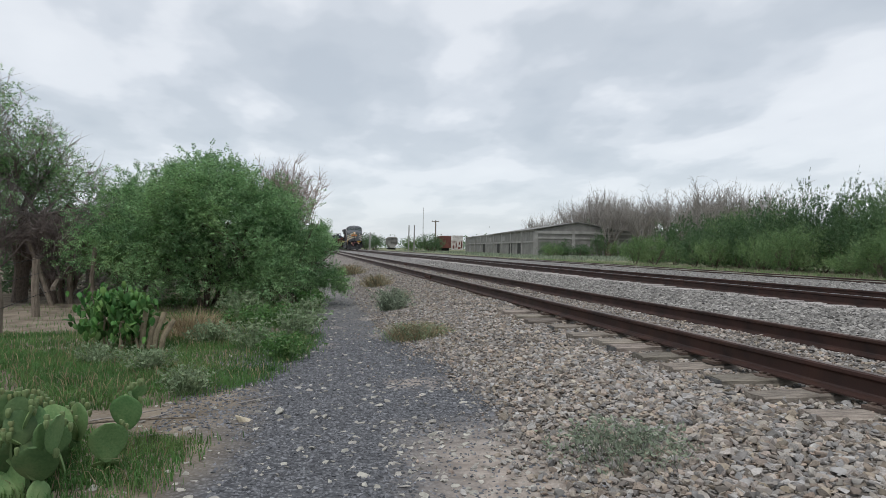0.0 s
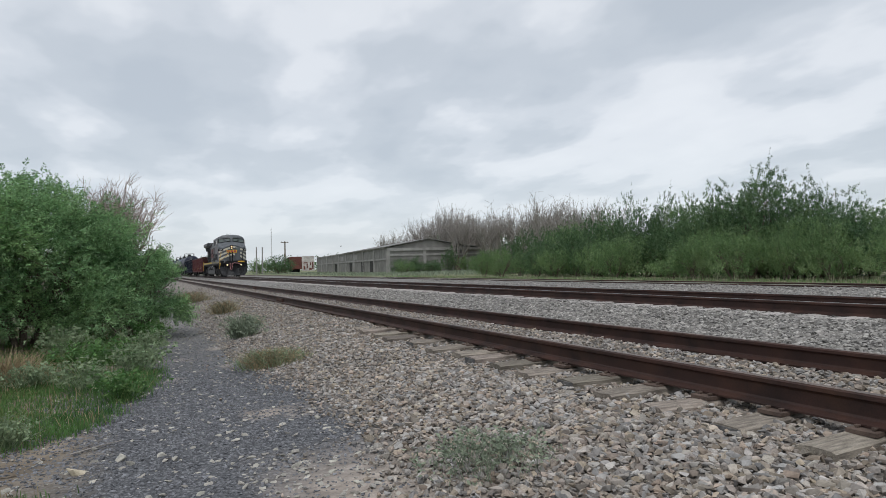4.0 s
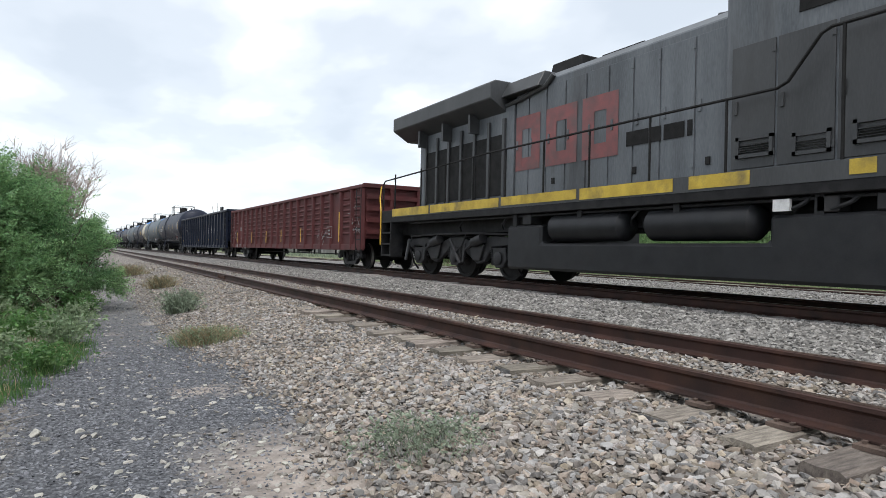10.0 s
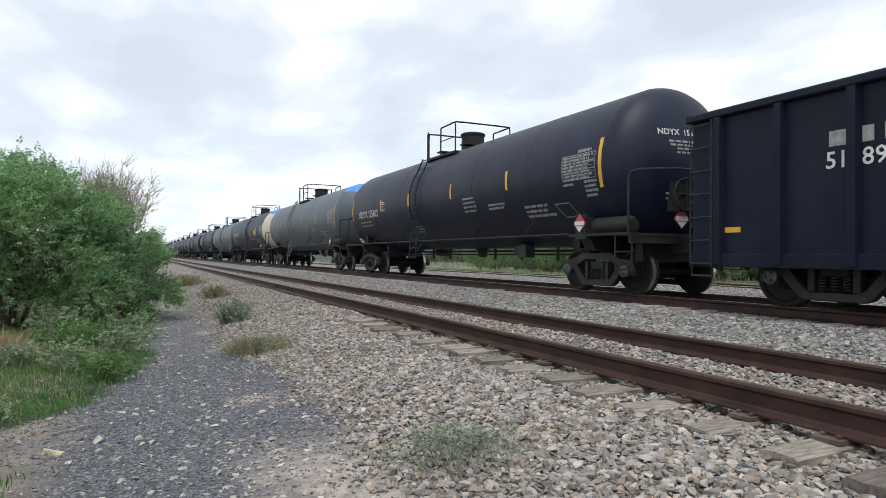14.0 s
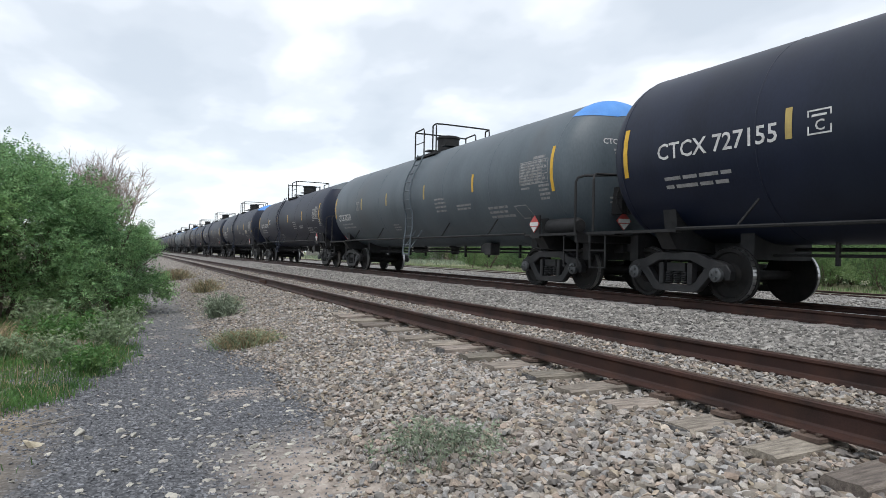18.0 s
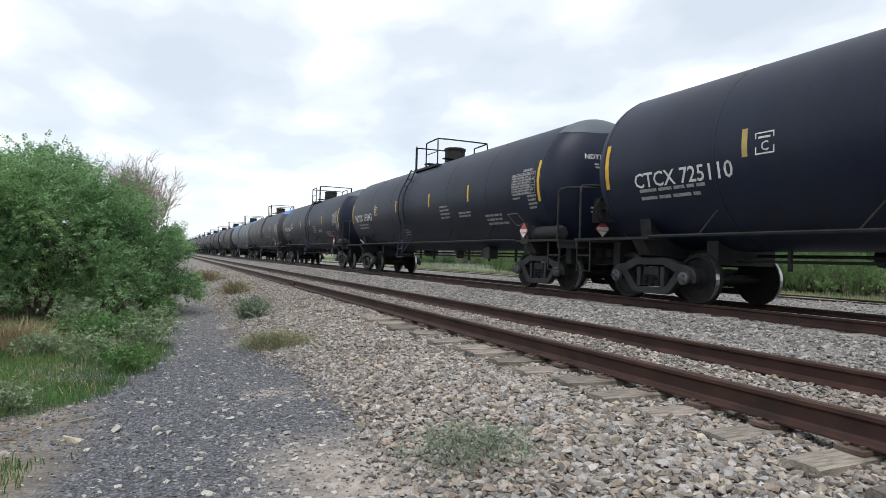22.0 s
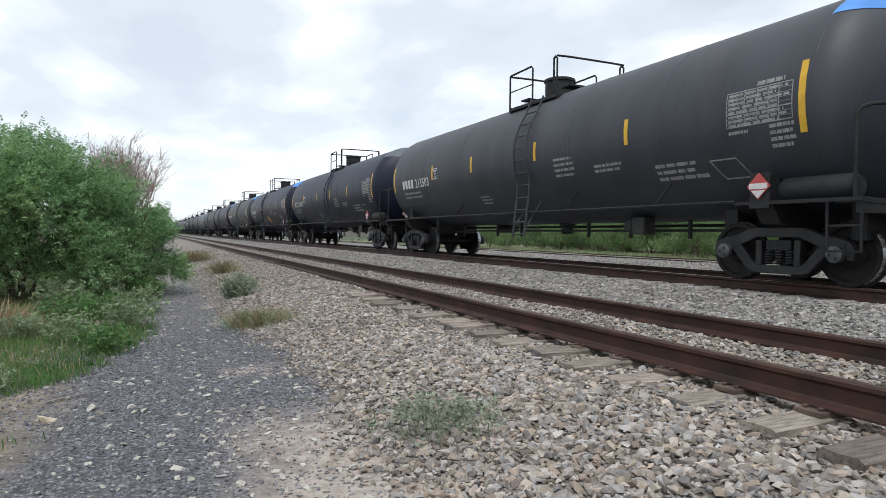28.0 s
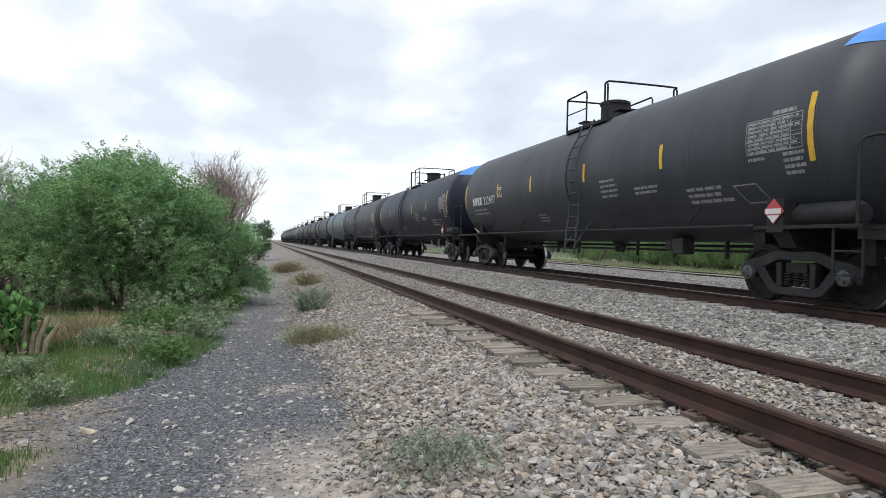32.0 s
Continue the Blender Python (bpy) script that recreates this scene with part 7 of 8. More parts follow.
def sprays(starts, heads, n, length, radius, seed, wild=0.25, up=0.5):
    """Fine bare twigs: thin three-sided needles with one bend, grown from points along given headings."""
    r = np.random.default_rng(seed)
    q = r.integers(0, len(starts), n)
    s, d = np.asarray(starts, float)[q], np.asarray(heads, float)[q]
    d = d + r.normal(0, wild, d.shape); d[:, 2] += up
    d /= np.linalg.norm(d, axis=1)[:, None]
    L = (length * r.uniform(0.45, 1.2, n))[:, None]
    m = s + d * L * 0.5
    e = d + r.normal(0, wild * 0.6, d.shape); e[:, 2] += up * 0.3
    e /= np.linalg.norm(e, axis=1)[:, None]
    t = m + e * L * 0.5
    u = np.cross(d, r.normal(0, 1, d.shape)); u /= np.linalg.norm(u, axis=1)[:, None]
    w = np.cross(d, u)
    ring = lambda c, k: [c + radius * k * (math.cos(a) * u + math.sin(a) * w) for a in (0, 2.094, 4.189)]
    v = np.stack(ring(s, 1.0) + ring(m, 0.75) + [t], 1).reshape(-1, 3)
    i = np.arange(n)[:, None] * 7
    f = [(0, 1, 4), (0, 4, 3), (1, 2, 5), (1, 5, 4), (2, 0, 3), (2, 3, 5), (3, 4, 6), (4, 5, 6), (5, 3, 6)]
    return v, np.concatenate([i + np.array(k) for k in f])


def bare_tree(name, x, y, h, seed, twig, label, depth=3, kids=3, spread=0.3, key=None, stems=3, fine=1500, thin=0.011, fan=0.5):
    z0 = float(bed(x, y))
    thing = tagged(new(name), label, "bare tree")
    thing.matrix_basis = pose(x, y, z0, 0, 0, seed * 47 % 360)
    if key not in CACHE:
        rnd = random.Random(seed)
        t, g, tips = Geo(), Geo(), []
        for s in range(stems):
            a = 6.283 * s / stems + rnd.uniform(-0.4, 0.4)
            lean = rnd.uniform(0.12, 0.36)
            base = Vector((0.12 * math.cos(a), 0.12 * math.sin(a), -0.05))
            top = base + Vector((lean * math.cos(a), lean * math.sin(a), 1)) * h * 0.22
            t.tube([base, (base + top) / 2 + Vector((0.03, 0, 0)), top], 0.021 * h, 7, 0.7)
            for k in range(4):
                limbs(g, top, (lean * math.cos(a) + rnd.gauss(0, fan), lean * math.sin(a) + rnd.gauss(0, fan), 1), h * 0.25, 0.0105 * h, depth, rnd, tips, spread * 0.85, kids, 0.3, shrink=0.74)
        tips = np.array(tips)
        base = np.array([0, 0, h * 0.3])
        mid = base + (tips - base) * np.random.default_rng(seed).uniform(0.55, 1.0, (len(tips), 1))
        heads = (tips - base) / np.linalg.norm(tips - base, axis=1)[:, None]
        v, f = sprays(np.concatenate([mid, tips]), np.concatenate([heads, heads]), fine, h * 0.12, thin, seed, 0.6, 0.1)
        tm, bm_ = t.mesh("trunk", smooth=True), g.mesh("branches")
        tw = raw_mesh("twigs", v, f, twig)
        tm.materials.append(M["bark"]); bm_.materials.append(twig)
        CACHE[key] = (tm, bm_, tw)
    for nm, me in zip(("trunk", "branchwork", "twig_spray"), CACHE[key]):
        o = new(nm, me)
        o.parent = thing
        if nm == "twig_spray":
            tagged(o, kind="stuff")
    return thing


# the big bush by the path, the shrubs beyond it
shrub("mesquite_bush", -1.98, 13.8, 2.26, 2.1, 3.1, 11, 18000, 5, 0.2, 0.066, M["leaf_bush"], "large green feathery mesquite bush beside the path", "bush", 8, 0.03)
shrub("mesquite_bush", -0.15, 14.6, 0.95, 1.3, 2.15, 29, 3600, 5, 0.2, 0.062, M["leaf_bush"], "lower lobe of mesquite overhanging the path", "bush", 5, 0.02)
shrub("mesquite_bush", -3.5, 14.2, 0.75, 0.8, 2.25, 18, 2100, 5, 0.2, 0.06, M["leaf_brush"], "yellowish green mesquite bush against the larger one", "bush", 5, 0.4)
shrub("roadside_bush", 0.2, 45.0, 1.3, 2.0, 2.8, 12, 1200, 4, 0.3, 0.14, M["leaf_dark"], "dark green bush far along the path", "bush", 4, 0.05)
shrub("roadside_bush", -1.8, 33.0, 2.2, 3.0, 2.6, 13, 1800, 4, 0.3, 0.12, M["leaf_bush"], "green bush behind the bare tree", "bush", 4, 0.05)
shrub("roadside_bush", -6.6, 17.6, 1.7, 1.7, 2.2, 15, 1600, 4, 0.24, 0.09, M["leaf_dark"], "dull green shrub behind the fence", "bush", 4, 0.02)
shrub("roadside_bush", -8.4, 20.5, 2.4, 2.4, 3.4, 16, 1800, 4, 0.26, 0.1, M["leaf_dark"], "dull green shrub behind the fence", "bush", 4, 0.02)
shrub("roadside_bush", -4.4, 19.5, 2.0, 2.2, 3.0, 14, 2200, 4, 0.26, 0.1, M["leaf_dark"], "dull green shrub behind the fence", "bush", 4, 0.05)
bare_tree("leafless_tree", -0.9, 25.0, 4.9, 3, M["twig"], "leafless tree with fine pinkish twigs", 3, 3, 0.3, "bare_a", 5, 3200, 0.008, 0.25)


def mesquite_tree():
    x, y = -5.9, 14.8
    thing = tagged(new("mesquite_tree"), "old mesquite tree with drooping bare twigs and sparse leaves", "tree")
    thing.location = (x, y, float(bed(x, y)))
    rnd = random.Random(21)
    t, g, tips = Geo(), Geo(), []
    t.tube([(0, 0, -0.05), (0.05, 0, 0.7), (-0.08, 0.05, 1.3), (0.1, 0.1, 1.9)], 0.15, 9, 0.75)
    t.tube([(0, 0, 0.6), (0.45, 0.1, 1.3), (0.9, 0.2, 2.1)], 0.13, 8, 0.6)
    part("trunk", t, M["bark"], thing, smooth=True)
    for k in range(7):
        a = k * 0.9
        limbs(g, (-0.05, 0.1, 1.8), (math.cos(a) * 0.75 - 0.55, math.sin(a) * 0.8, 0.95), 1.45 if math.cos(a) < 0.2 else 0.95, 0.075, 4, rnd, tips, 0.5, 3, 0.1)
    for k in range(7):
        limbs(g, (0.3, 0.1, 1.8), (rnd.gauss(0.2, 0.9), rnd.gauss(-0.4, 0.6), 0.25), 0.9, 0.04, 4, rnd, tips, 0.45, 3, 0.0, 0.34)
    part("branchwork", g, M["twig_old"], thing, "grey-brown tangled branches")
    far = np.array([q for q in tips if q[2] > 1.2])
    v, f = sprays(far, far / np.linalg.norm(far, axis=1)[:, None], 2300, 0.6, 0.006, 6, 0.45, -0.3)
    o = tagged(new("twig_spray", raw_mesh("twig_spray", v, f, M["twig_grey"])), kind="stuff")
    o.parent = thing
    pick = np.array([q for q in tips if rnd.random() < (0.62 if q[2] > 2.3 else 0.4 if q[2] > 1.7 else 0.1)])
    pick = np.repeat(pick, 9, axis=0) + np.random.default_rng(5).normal(0, 0.11, (9 * len(pick), 3))
    v, f = sprigs(pick, pick * 0 + np.array([0, 0, -0.1]), 0.2, 5, 0.07, 5, 0.36, 0.6, -0.25)
    o = new("crown", raw_mesh("crown", v, f, M["leaf_bush"]))
    o.parent = thing


mesquite_tree()
bare_tree("leafless_shrub", -4.5, 17.2, 2.9, 9, M["twig_brown"], "brown leafless shrub behind the fence", 3, 3, 0.5, "bare_shrub", 5, 1800, 0.007)
bare_tree("leafless_shrub", -5.0, 14.6, 2.5, 19, M["twig_brown"], "brown leafless shrub tangled under the old tree", 3, 3, 0.7, "bare_shrub_wide", 6, 2600, 0.007)
bare_tree("leafless_shrub", -6.4, 13.6, 2.6, 23, M["twig_brown"], "brown leafless shrub tangled under the old tree", 3, 3, 0.7, "bare_shrub_tall", 6, 2600, 0.007)
bare_tree("leafless_shrub", -6.0, 16.4, 2.2, 14, M["twig_brown"], "brown leafless shrub behind the fence", 3, 3, 0.5, "bare_shrub_low", 5, 1500, 0.007)
shrub("roadside_bush", -5.6, 22.5, 2.6, 2.0, 3.0, 17, 2000, 4, 0.28, 0.1, M["leaf_dark"], "dull green shrub behind the fence", "bush", 4, 0.02)


def brush_heap():
    thing = tagged(new("dead_brush"), "tangled heap of dead grey branches under the trees", "brush")
    x, y = -4.9, 16.4
    thing.location = (x, y, float(bed(x, y)))
    rnd = random.Random(8)
    for k in range(5):
        g, tips = Geo(), []
        for q in range(4):
            limbs(g, (rnd.uniform(-1.2, 1.6), rnd.uniform(-0.8, 0.8), 0.0), (rnd.gauss(0, 0.8), rnd.gauss(0, 0.6), 0.7), 1.0, 0.03, 3, rnd, tips, 0.6, 3, 0.0, 0.1)
        part("branch", g, M["twig_grey"], thing)


brush_heap()


def belt():
    """Shrubs and small trees along the far side of the tracks."""
    r = random.Random(31)
    brush, broad, wood = [], [], []
    for k in range(4):
        # soft upright plumes
        c = blob_points(120, 0.9, 0.9, 0.42, 70 + k, 0.3)
        c[:, 2] += 0.45
        c = np.concatenate([c + np.array([0, 0, dz]) * (0.6 + 0.4 * np.random.default_rng(k).uniform(0, 1, (len(c), 1))) for dz in (0.0, 0.07, 0.14)])
        c = c[c[:, 2] > 0.02]
        c = np.repeat(c, 4, axis=0) + np.random.default_rng(k).normal(0, 0.065, (4 * len(c), 3))
        v, f = sprigs(c, c * np.array([0.5, 0.5, 0.2]), 0.13, 4, 0.05, 90 + k, 0.35, 0.35, 0.7)
        brush.append(raw_mesh("crown", v, f, M["leaf_brush"]))
    for k in range(5):
        # limbs with leaf clumps at their tips, open between
        g, tips, rnd = Geo(), [], random.Random(40 + k)
        for s in range(4):
            a = s * 1.57 + rnd.uniform(-0.5, 0.5)
            limbs(g, (0.04 * math.cos(a), 0.04 * math.sin(a), -0.03), (0.6 * math.cos(a), 0.6 * math.sin(a), 1), 0.40, 0.024, 3, rnd, tips, 0.55, 3, 0.12)
        me = g.mesh("trunk")
        me.materials.append(M["bark"])
        wood.append(me)
        t = np.array(tips)
        t[:, 2] *= 0.95 / t[:, 2].max()
        t = np.concatenate([t, blob_points(110, 0.85, 0.85, 0.34, 20 + k, 0.7) + np.array([0, 0, 0.62])])
        t = t[np.random.default_rng(k).uniform(0, 1, len(t)) < 0.72]
        low = blob_points(60, 0.75, 0.75, 0.3, 50 + k, 0.4) + np.array([0, 0, 0.33])
        c = np.concatenate([t, low])
        c = np.repeat(c, 11, axis=0) + np.random.default_rng(k).normal(0, 0.065, (11 * len(c), 3))
        v, f = sprigs(c, c - np.array([0, 0, 0.4]), 0.085, 5, 0.031, 190 + k, 0.5, 0.6, 0.15)
        broad.append(raw_mesh("crown", v, f, M["leaf_dark"] if k != 2 else M["leaf_brush"]))

    def plant(x, y, w, h, label, cat="bush", name="trackside_shrub", leafy=broad):
        thing = tagged(new(name), label, cat, "shrubs beyond the tracks")
        thing.matrix_basis = pose(x, y, float(bed(x, y)), 0, 0, r.uniform(0, 360)) @ Matrix.Diagonal((w, w, h, 1))
        k = r.randrange(len(leafy))
        for nm, me in (("trunk", wood[k]), ("crown", leafy[k])):
            o = new(nm, me)
            o.parent = thing

    soft, dense = "soft light green brush beside the far siding", "dark green broad-leaved shrub beyond the far siding"
    y = 3.0
    while y < 40:
        if y < 20 or r.random() < 0.55:
            plant(20.4 + r.uniform(-0.5, 0.6), y, r.uniform(0.8, 1.5), r.uniform(0.8, 1.9), soft, leafy=brush)
        if y < 20 or r.random() < 0.5:
            plant(21.9 + r.uniform(-0.6, 0.8), y + 0.7, r.uniform(1.1, 1.8), r.uniform(1.5, 2.4), soft, leafy=brush if r.random() < 0.7 else broad)
        if r.random() < 0.85:
            plant(24.0 + r.uniform(-0.8, 0.8), y + 1.2, r.uniform(1.5, 2.2), r.uniform(1.6, 3.1), dense)
        if r.random() < 0.8:
            plant(27.5 + r.uniform(-1, 1), y + 0.5, r.uniform(2.0, 2.8), r.uniform(2.3, 3.9), dense)
        y += r.uniform(1.5, 2.5)
    while y < 62:
        plant(0.57 * y + r.uniform(0, 1.5), y, r.uniform(0.9, 1.5), r.uniform(0.5, 1.1), soft, leafy=brush if r.random() < 0.4 else broad)
        plant(0.63 * y + r.uniform(0, 2), y + 1, r.uniform(1.2, 1.9), r.uniform(0.9, 1.9), dense)
        plant(0.72 * y + r.uniform(0, 2), y + 1, r.uniform(1.6, 2.2), r.uniform(1.4, 2.7), dense)
        y += r.uniform(2.2, 3.2)
    # the taller trees that stand out over the belt
    tall = "taller broad-leaved tree rising over the shrubs"
    for dx, dy, w, h in ((0, 0, 2.6, 4.35), (1.6, -1.6, 2.3, 3.8), (-0.8, 1.9, 2.1, 3.5), (0.8, 0.6, 2.5, 4.2)):
        plant(23.6 + dx, 18.6 + dy, w, h, tall, "tree", "trackside_tree")
    for x, yy, w, h in ((25.0, 28.5, 2.0, 4.3), (26.0, 31.5, 1.8, 3.9), (26.0, 12.5, 2.2, 3.0), (25.5, 8.6, 2.0, 2.9), (25.6, 26.0, 2.1, 4.1), (25.2, 23.2, 1.9, 3.9), (27.0, 36.0, 1.9, 3.6)):
        plant(x, yy, w, h, tall, "tree", "trackside_tree")
    # leafless trees behind
    for k, (x, y) in enumerate([(45, 101), (46.5, 104), (44, 92), (48, 95), (42.5, 84), (46, 86), (50, 88), (44, 76), (48, 78), (52, 80), (46, 70), (50, 72), (45, 64), (49, 66), (53, 70), (47, 82), (51, 96), (43, 58), (45, 56), (60, 150), (56, 152)]):
        bare_tree("leafless_tree", x + r.uniform(-1, 1), y + r.uniform(-1, 1), r.uniform(0.9, 1.1) * (11.8 if y > 90 else 9.6 if y > 60 else 6.8), k + 5, M["twig_grey"], "grey leafless tree behind the shrub belt", 3, 3, 0.4, ("bare_far", k % 4, y > 90), 3, 650, 0.016)
    # bushes by the shed and far poles
    for x, y, w, h in ((31.5, 80, 1.5, 2.0), (33.5, 79.5, 1.4, 2.2), (36.0, 78.5, 1.6, 1.8), (38.0, 78, 1.3, 3.4), (29, 72, 1.6, 1.6), (27, 140, 3.5, 4.0), (24, 146, 3.0, 3.4), (30, 150, 3.0, 3.2), (37, 120, 1.4, 1.0), (15, 165, 4.0, 4.5), (18, 175, 4, 4.2), (44, 95, 2.5, 6.0), (48, 99, 2.5, 6.5), (40.0, 77, 1.6, 2.2), (33.0, 77.5, 1.7, 1.3), (35.0, 77, 1.7, 1.5), (42.0, 76, 1.6, 2.6)):
        plant(x, y, w, h, "dull green bush near the old shed")


belt()


def far_woods():
    r = np.random.default_rng(55)
    n = 700
    x = np.concatenate([r.uniform(-260, -14, n // 2), r.uniform(30, 420, n // 2)])
    y = np.concatenate([r.uniform(110, 360, n // 2), r.uniform(190, 420, n // 2)])
    c = np.stack([x, y, r.uniform(1.0, 3.6, n)], 1)
    v, f = leaf_cloud(c, (2.6, 2.6, 1.3), 60, 0.75, 56, 0.0, 0.7)
    tagged(new("far_woods", raw_mesh("far_woods", v, f, M["leaf_dark"])), "low dull green scrub on the horizon", "woods", kind="stuff")


far_woods()


def blades(name, xy, height, width, material, label, seed, lean=0.35, category="grass"):
    r = np.random.default_rng(seed)
    n = len(xy)
    z = bed(xy[:, 0], xy[:, 1])
    a = r.uniform(0, 6.283, n)
    h = height * r.uniform(0.45, 1.25, n)
    k = r.normal(0, lean, (n, 2)) * h[:, None]
    dx, dy = np.cos(a) * width / 2, np.sin(a) * width / 2
    p0 = np.stack([xy[:, 0] - dx, xy[:, 1] - dy, z - 0.01], 1)
    p1 = np.stack([xy[:, 0] + dx, xy[:, 1] + dy, z - 0.01], 1)
    m = np.stack([xy[:, 0] + k[:, 0] * 0.35, xy[:, 1] + k[:, 1] * 0.35, z + h * 0.6], 1)
    q1, q0 = m + np.stack([dx, dy, dx * 0], 1) * 0.7, m - np.stack([dx, dy, dx * 0], 1) * 0.7
    t = np.stack([xy[:, 0] + k[:, 0], xy[:, 1] + k[:, 1], z + h * (1 - 0.3 * np.linalg.norm(k, axis=1) / h)], 1)
    v = np.stack([p0, p1, q1, q0, t], 1).reshape(-1, 3)
    i = np.arange(n)[:, None] * 5
    f = np.concatenate([i + np.array([0, 1, 2]), i + np.array([0, 2, 3]), i + np.array([3, 2, 4])])
    return tagged(new(name, raw_mesh(name, v, f, material)), label, category, kind="stuff")


def edge_x(y):
    """The grass's edge along the path."""
    return np.interp(y, [-9.0, 2.0, 3.2, 3.8, 4.45, 4.8, 5.45, 5.65, 6.2, 7.5, 8.4, 10.7, 12.4, 16.0, 20.0, 30.0, 60.0], [-1.2, -1.0, -0.88, -0.8, -0.66, -1.6, -1.2, -0.78, -0.45, -0.1, 0.06, 0.2, 0.22, 0.4, 0.4, 0.5, 0.2])


def grasses():
    p = np.concatenate([field(-8, -1.0, -9, -2.0, 160), field(-6, -0.9, -2.0, 2.0, 800), field(-8, -4.5, 2.0, 9.5, 350), field(-4.5, 0.6, 2.0, 9.5, 4200), field(-5.5, 0.7, 9.5, 18, 1000), field(-6, 0.7, 18, 50, 45)])
    y = p[:, 1]
    keep = p[:, 0] < edge_x(y) + rng.normal(0, 0.08, len(p))
    # the gravel branch that leaves the path, and the bare yard behind the fence
    keep &= ~((y > 4.75 + 0.12 * np.sin(3 * p[:, 0])) & (y < 5.35) & (p[:, 0] > -2.4))
    keep &= ~((p[:, 0] < -3.1) & (y > 9.8)) | (rng.uniform(0, 1, len(p)) < 0.08)
    keep &= rng.uniform(0, 1, len(p)) < 0.35 + 0.65 * (np.sin(1.9 * p[:, 0] + 1.2 * y) * np.sin(1.4 * y - 0.7 * p[:, 0]) > -0.3)
    p = p[keep]
    blades("grass", p, 0.072, 0.007, M["grass"], "fresh green grass on the verge", 61)
    d = p[rng.uniform(0, 1, len(p)) < 0.04]
    blades("dry_grass", d + 0.01, 0.15, 0.006, M["dry"], "dry straw among the grass", 62, 0.6)
    # verge of the far siding
    q = np.concatenate([field(18.0, 20.5, 6, 50, 44)])
    blades("siding_grass", q, 0.13, 0.018, M["leaf_brush"], "green grass beside the far siding", 63)
    q = np.concatenate([field(18.0, 19.4, 6, 45, 24)])
    blades("siding_straw", q, 0.26, 0.014, M["olive"], "tall dry stalks beside the far siding", 64)
    q = np.concatenate([field(20, 46, 50, 84, 5), field(22, 40, 84, 160, 2)])
    blades("shed_grass", q, 0.34, 0.07, M["leaf_grey"], "rough dull grass before the old shed", 65)


grasses()


def tuft(name, x, y, w, h, n, blade, materials, label, seed, leafy=0):
    thing = tagged(new(name), label, "weed")
    thing.location = (x, y, float(bed(x, y)))
    r = np.random.default_rng(seed)
    for k, m in enumerate(materials):
        c = r.normal(0, 0.36, (n, 2)) * np.array([w / 2, w / 2.6])
        a = r.normal(0, 0.5, (n, 2)) + c / w * 1.6
        hh = h * r.uniform(0.4, 1.1, n) * np.exp(-(np.linalg.norm(c, axis=1) / (w * 0.55)) ** 2)
        t = r.uniform(0, 6.283, n)
        dx, dy = np.cos(t) * blade / 2, np.sin(t) * blade / 2
        base = np.stack([c[:, 0], c[:, 1], c[:, 0] * 0 - 0.01], 1)
        o = np.stack([dx, dy, dx * 0], 1)
        mid = base + np.stack([a[:, 0] * hh * 0.4, a[:, 1] * hh * 0.4, hh * 0.6], 1)
        tip = base + np.stack([a[:, 0] * hh, a[:, 1] * hh, hh], 1)
        v = np.stack([base - o, base + o, mid + o * 0.8, mid - o * 0.8, tip], 1).reshape(-1, 3)
        i = np.arange(n)[:, None] * 5
        f = np.concatenate([i + np.array([0, 1, 2]), i + np.array([0, 2, 3]), i + np.array([3, 2, 4])])
        ob = new("stem_clump", raw_mesh("stem_clump", v, f, m))
        ob.parent = thing
        if leafy:
            pick = r.integers(0, n, leafy)
            lv, lf = leaf_cloud(mid[pick] * 0.5 + tip[pick] * 0.5, 0.02, 4, leafy and h * 0.12, seed + 3, 0, 0.5)
            lo = new("foliage", raw_mesh("foliage", lv, lf, m))
            lo.parent = thing
    return thing


tuft("olive_tuft", 1.5, 8.6, 1.1, 0.25, 420, 0.01, [M["olive"], M["dry"], M["leaf_pale"]], "wide low tuft of olive and straw stems", 71, 160)
tuft("grey_green_weed", 1.62, 12.3, 0.55, 0.5, 420, 0.012, [M["leaf_grey"]], "upright grey-green weed in the stones", 72, 160)
tuft("dry_tuft", 2.0, 18.6, 0.95, 0.42, 300, 0.014, [M["dry"], M["olive"]], "dry straw-coloured tuft by the path", 73, 40)
tuft("dark_tuft", 2.05, 14.0, 0.45, 0.22, 240, 0.012, [M["olive"]], "small dull tuft in the stones", 74, 60)
tuft("dry_tuft", 1.7, 27.0, 1.6, 0.5, 400, 0.022, [M["olive"], M["dry"]], "low dull tuft where the path narrows", 75, 60)
tuft("stone_weed", 1.8, 3.35, 0.95, 0.26, 170, 0.005, [M["leaf_grey"]], "loose grey-green weed growing in the ballast", 76, 280)
for k, (x, y, w, h) in enumerate([(0.0, 7.4, 0.5, 0.45), (-0.35, 8.2, 0.6, 0.5), (0.15, 9.2, 0.5, 0.55), (-0.6, 9.6, 0.7, 0.6), (0.2, 11.0, 0.6, 0.6), (-1.0, 8.8, 0.6, 0.4), (-0.2, 10.3, 0.7, 0.55), (-0.75, 5.8, 0.34, 0.36), (-1.3, 6.9, 0.5, 0.35), (0.3, 13.0, 0.6, 0.6), (-1.9, 7.3, 0.5, 0.3), (-0.9, 11.6, 0.8, 0.7)]):
    tuft("leafy_weed", x - 0.28, y, w * 0.85, h * 0.85, 160, 0.008, [M["leaf_pale"] if k % 3 else M["grass"]], "leafy pale green weed in the verge", 80 + k, 170)
tuft("straw_heap", -1.55, 9.4, 1.2, 0.45, 700, 0.010, [M["dry"]], "heap of dry brown straw beside the cactus", 99)


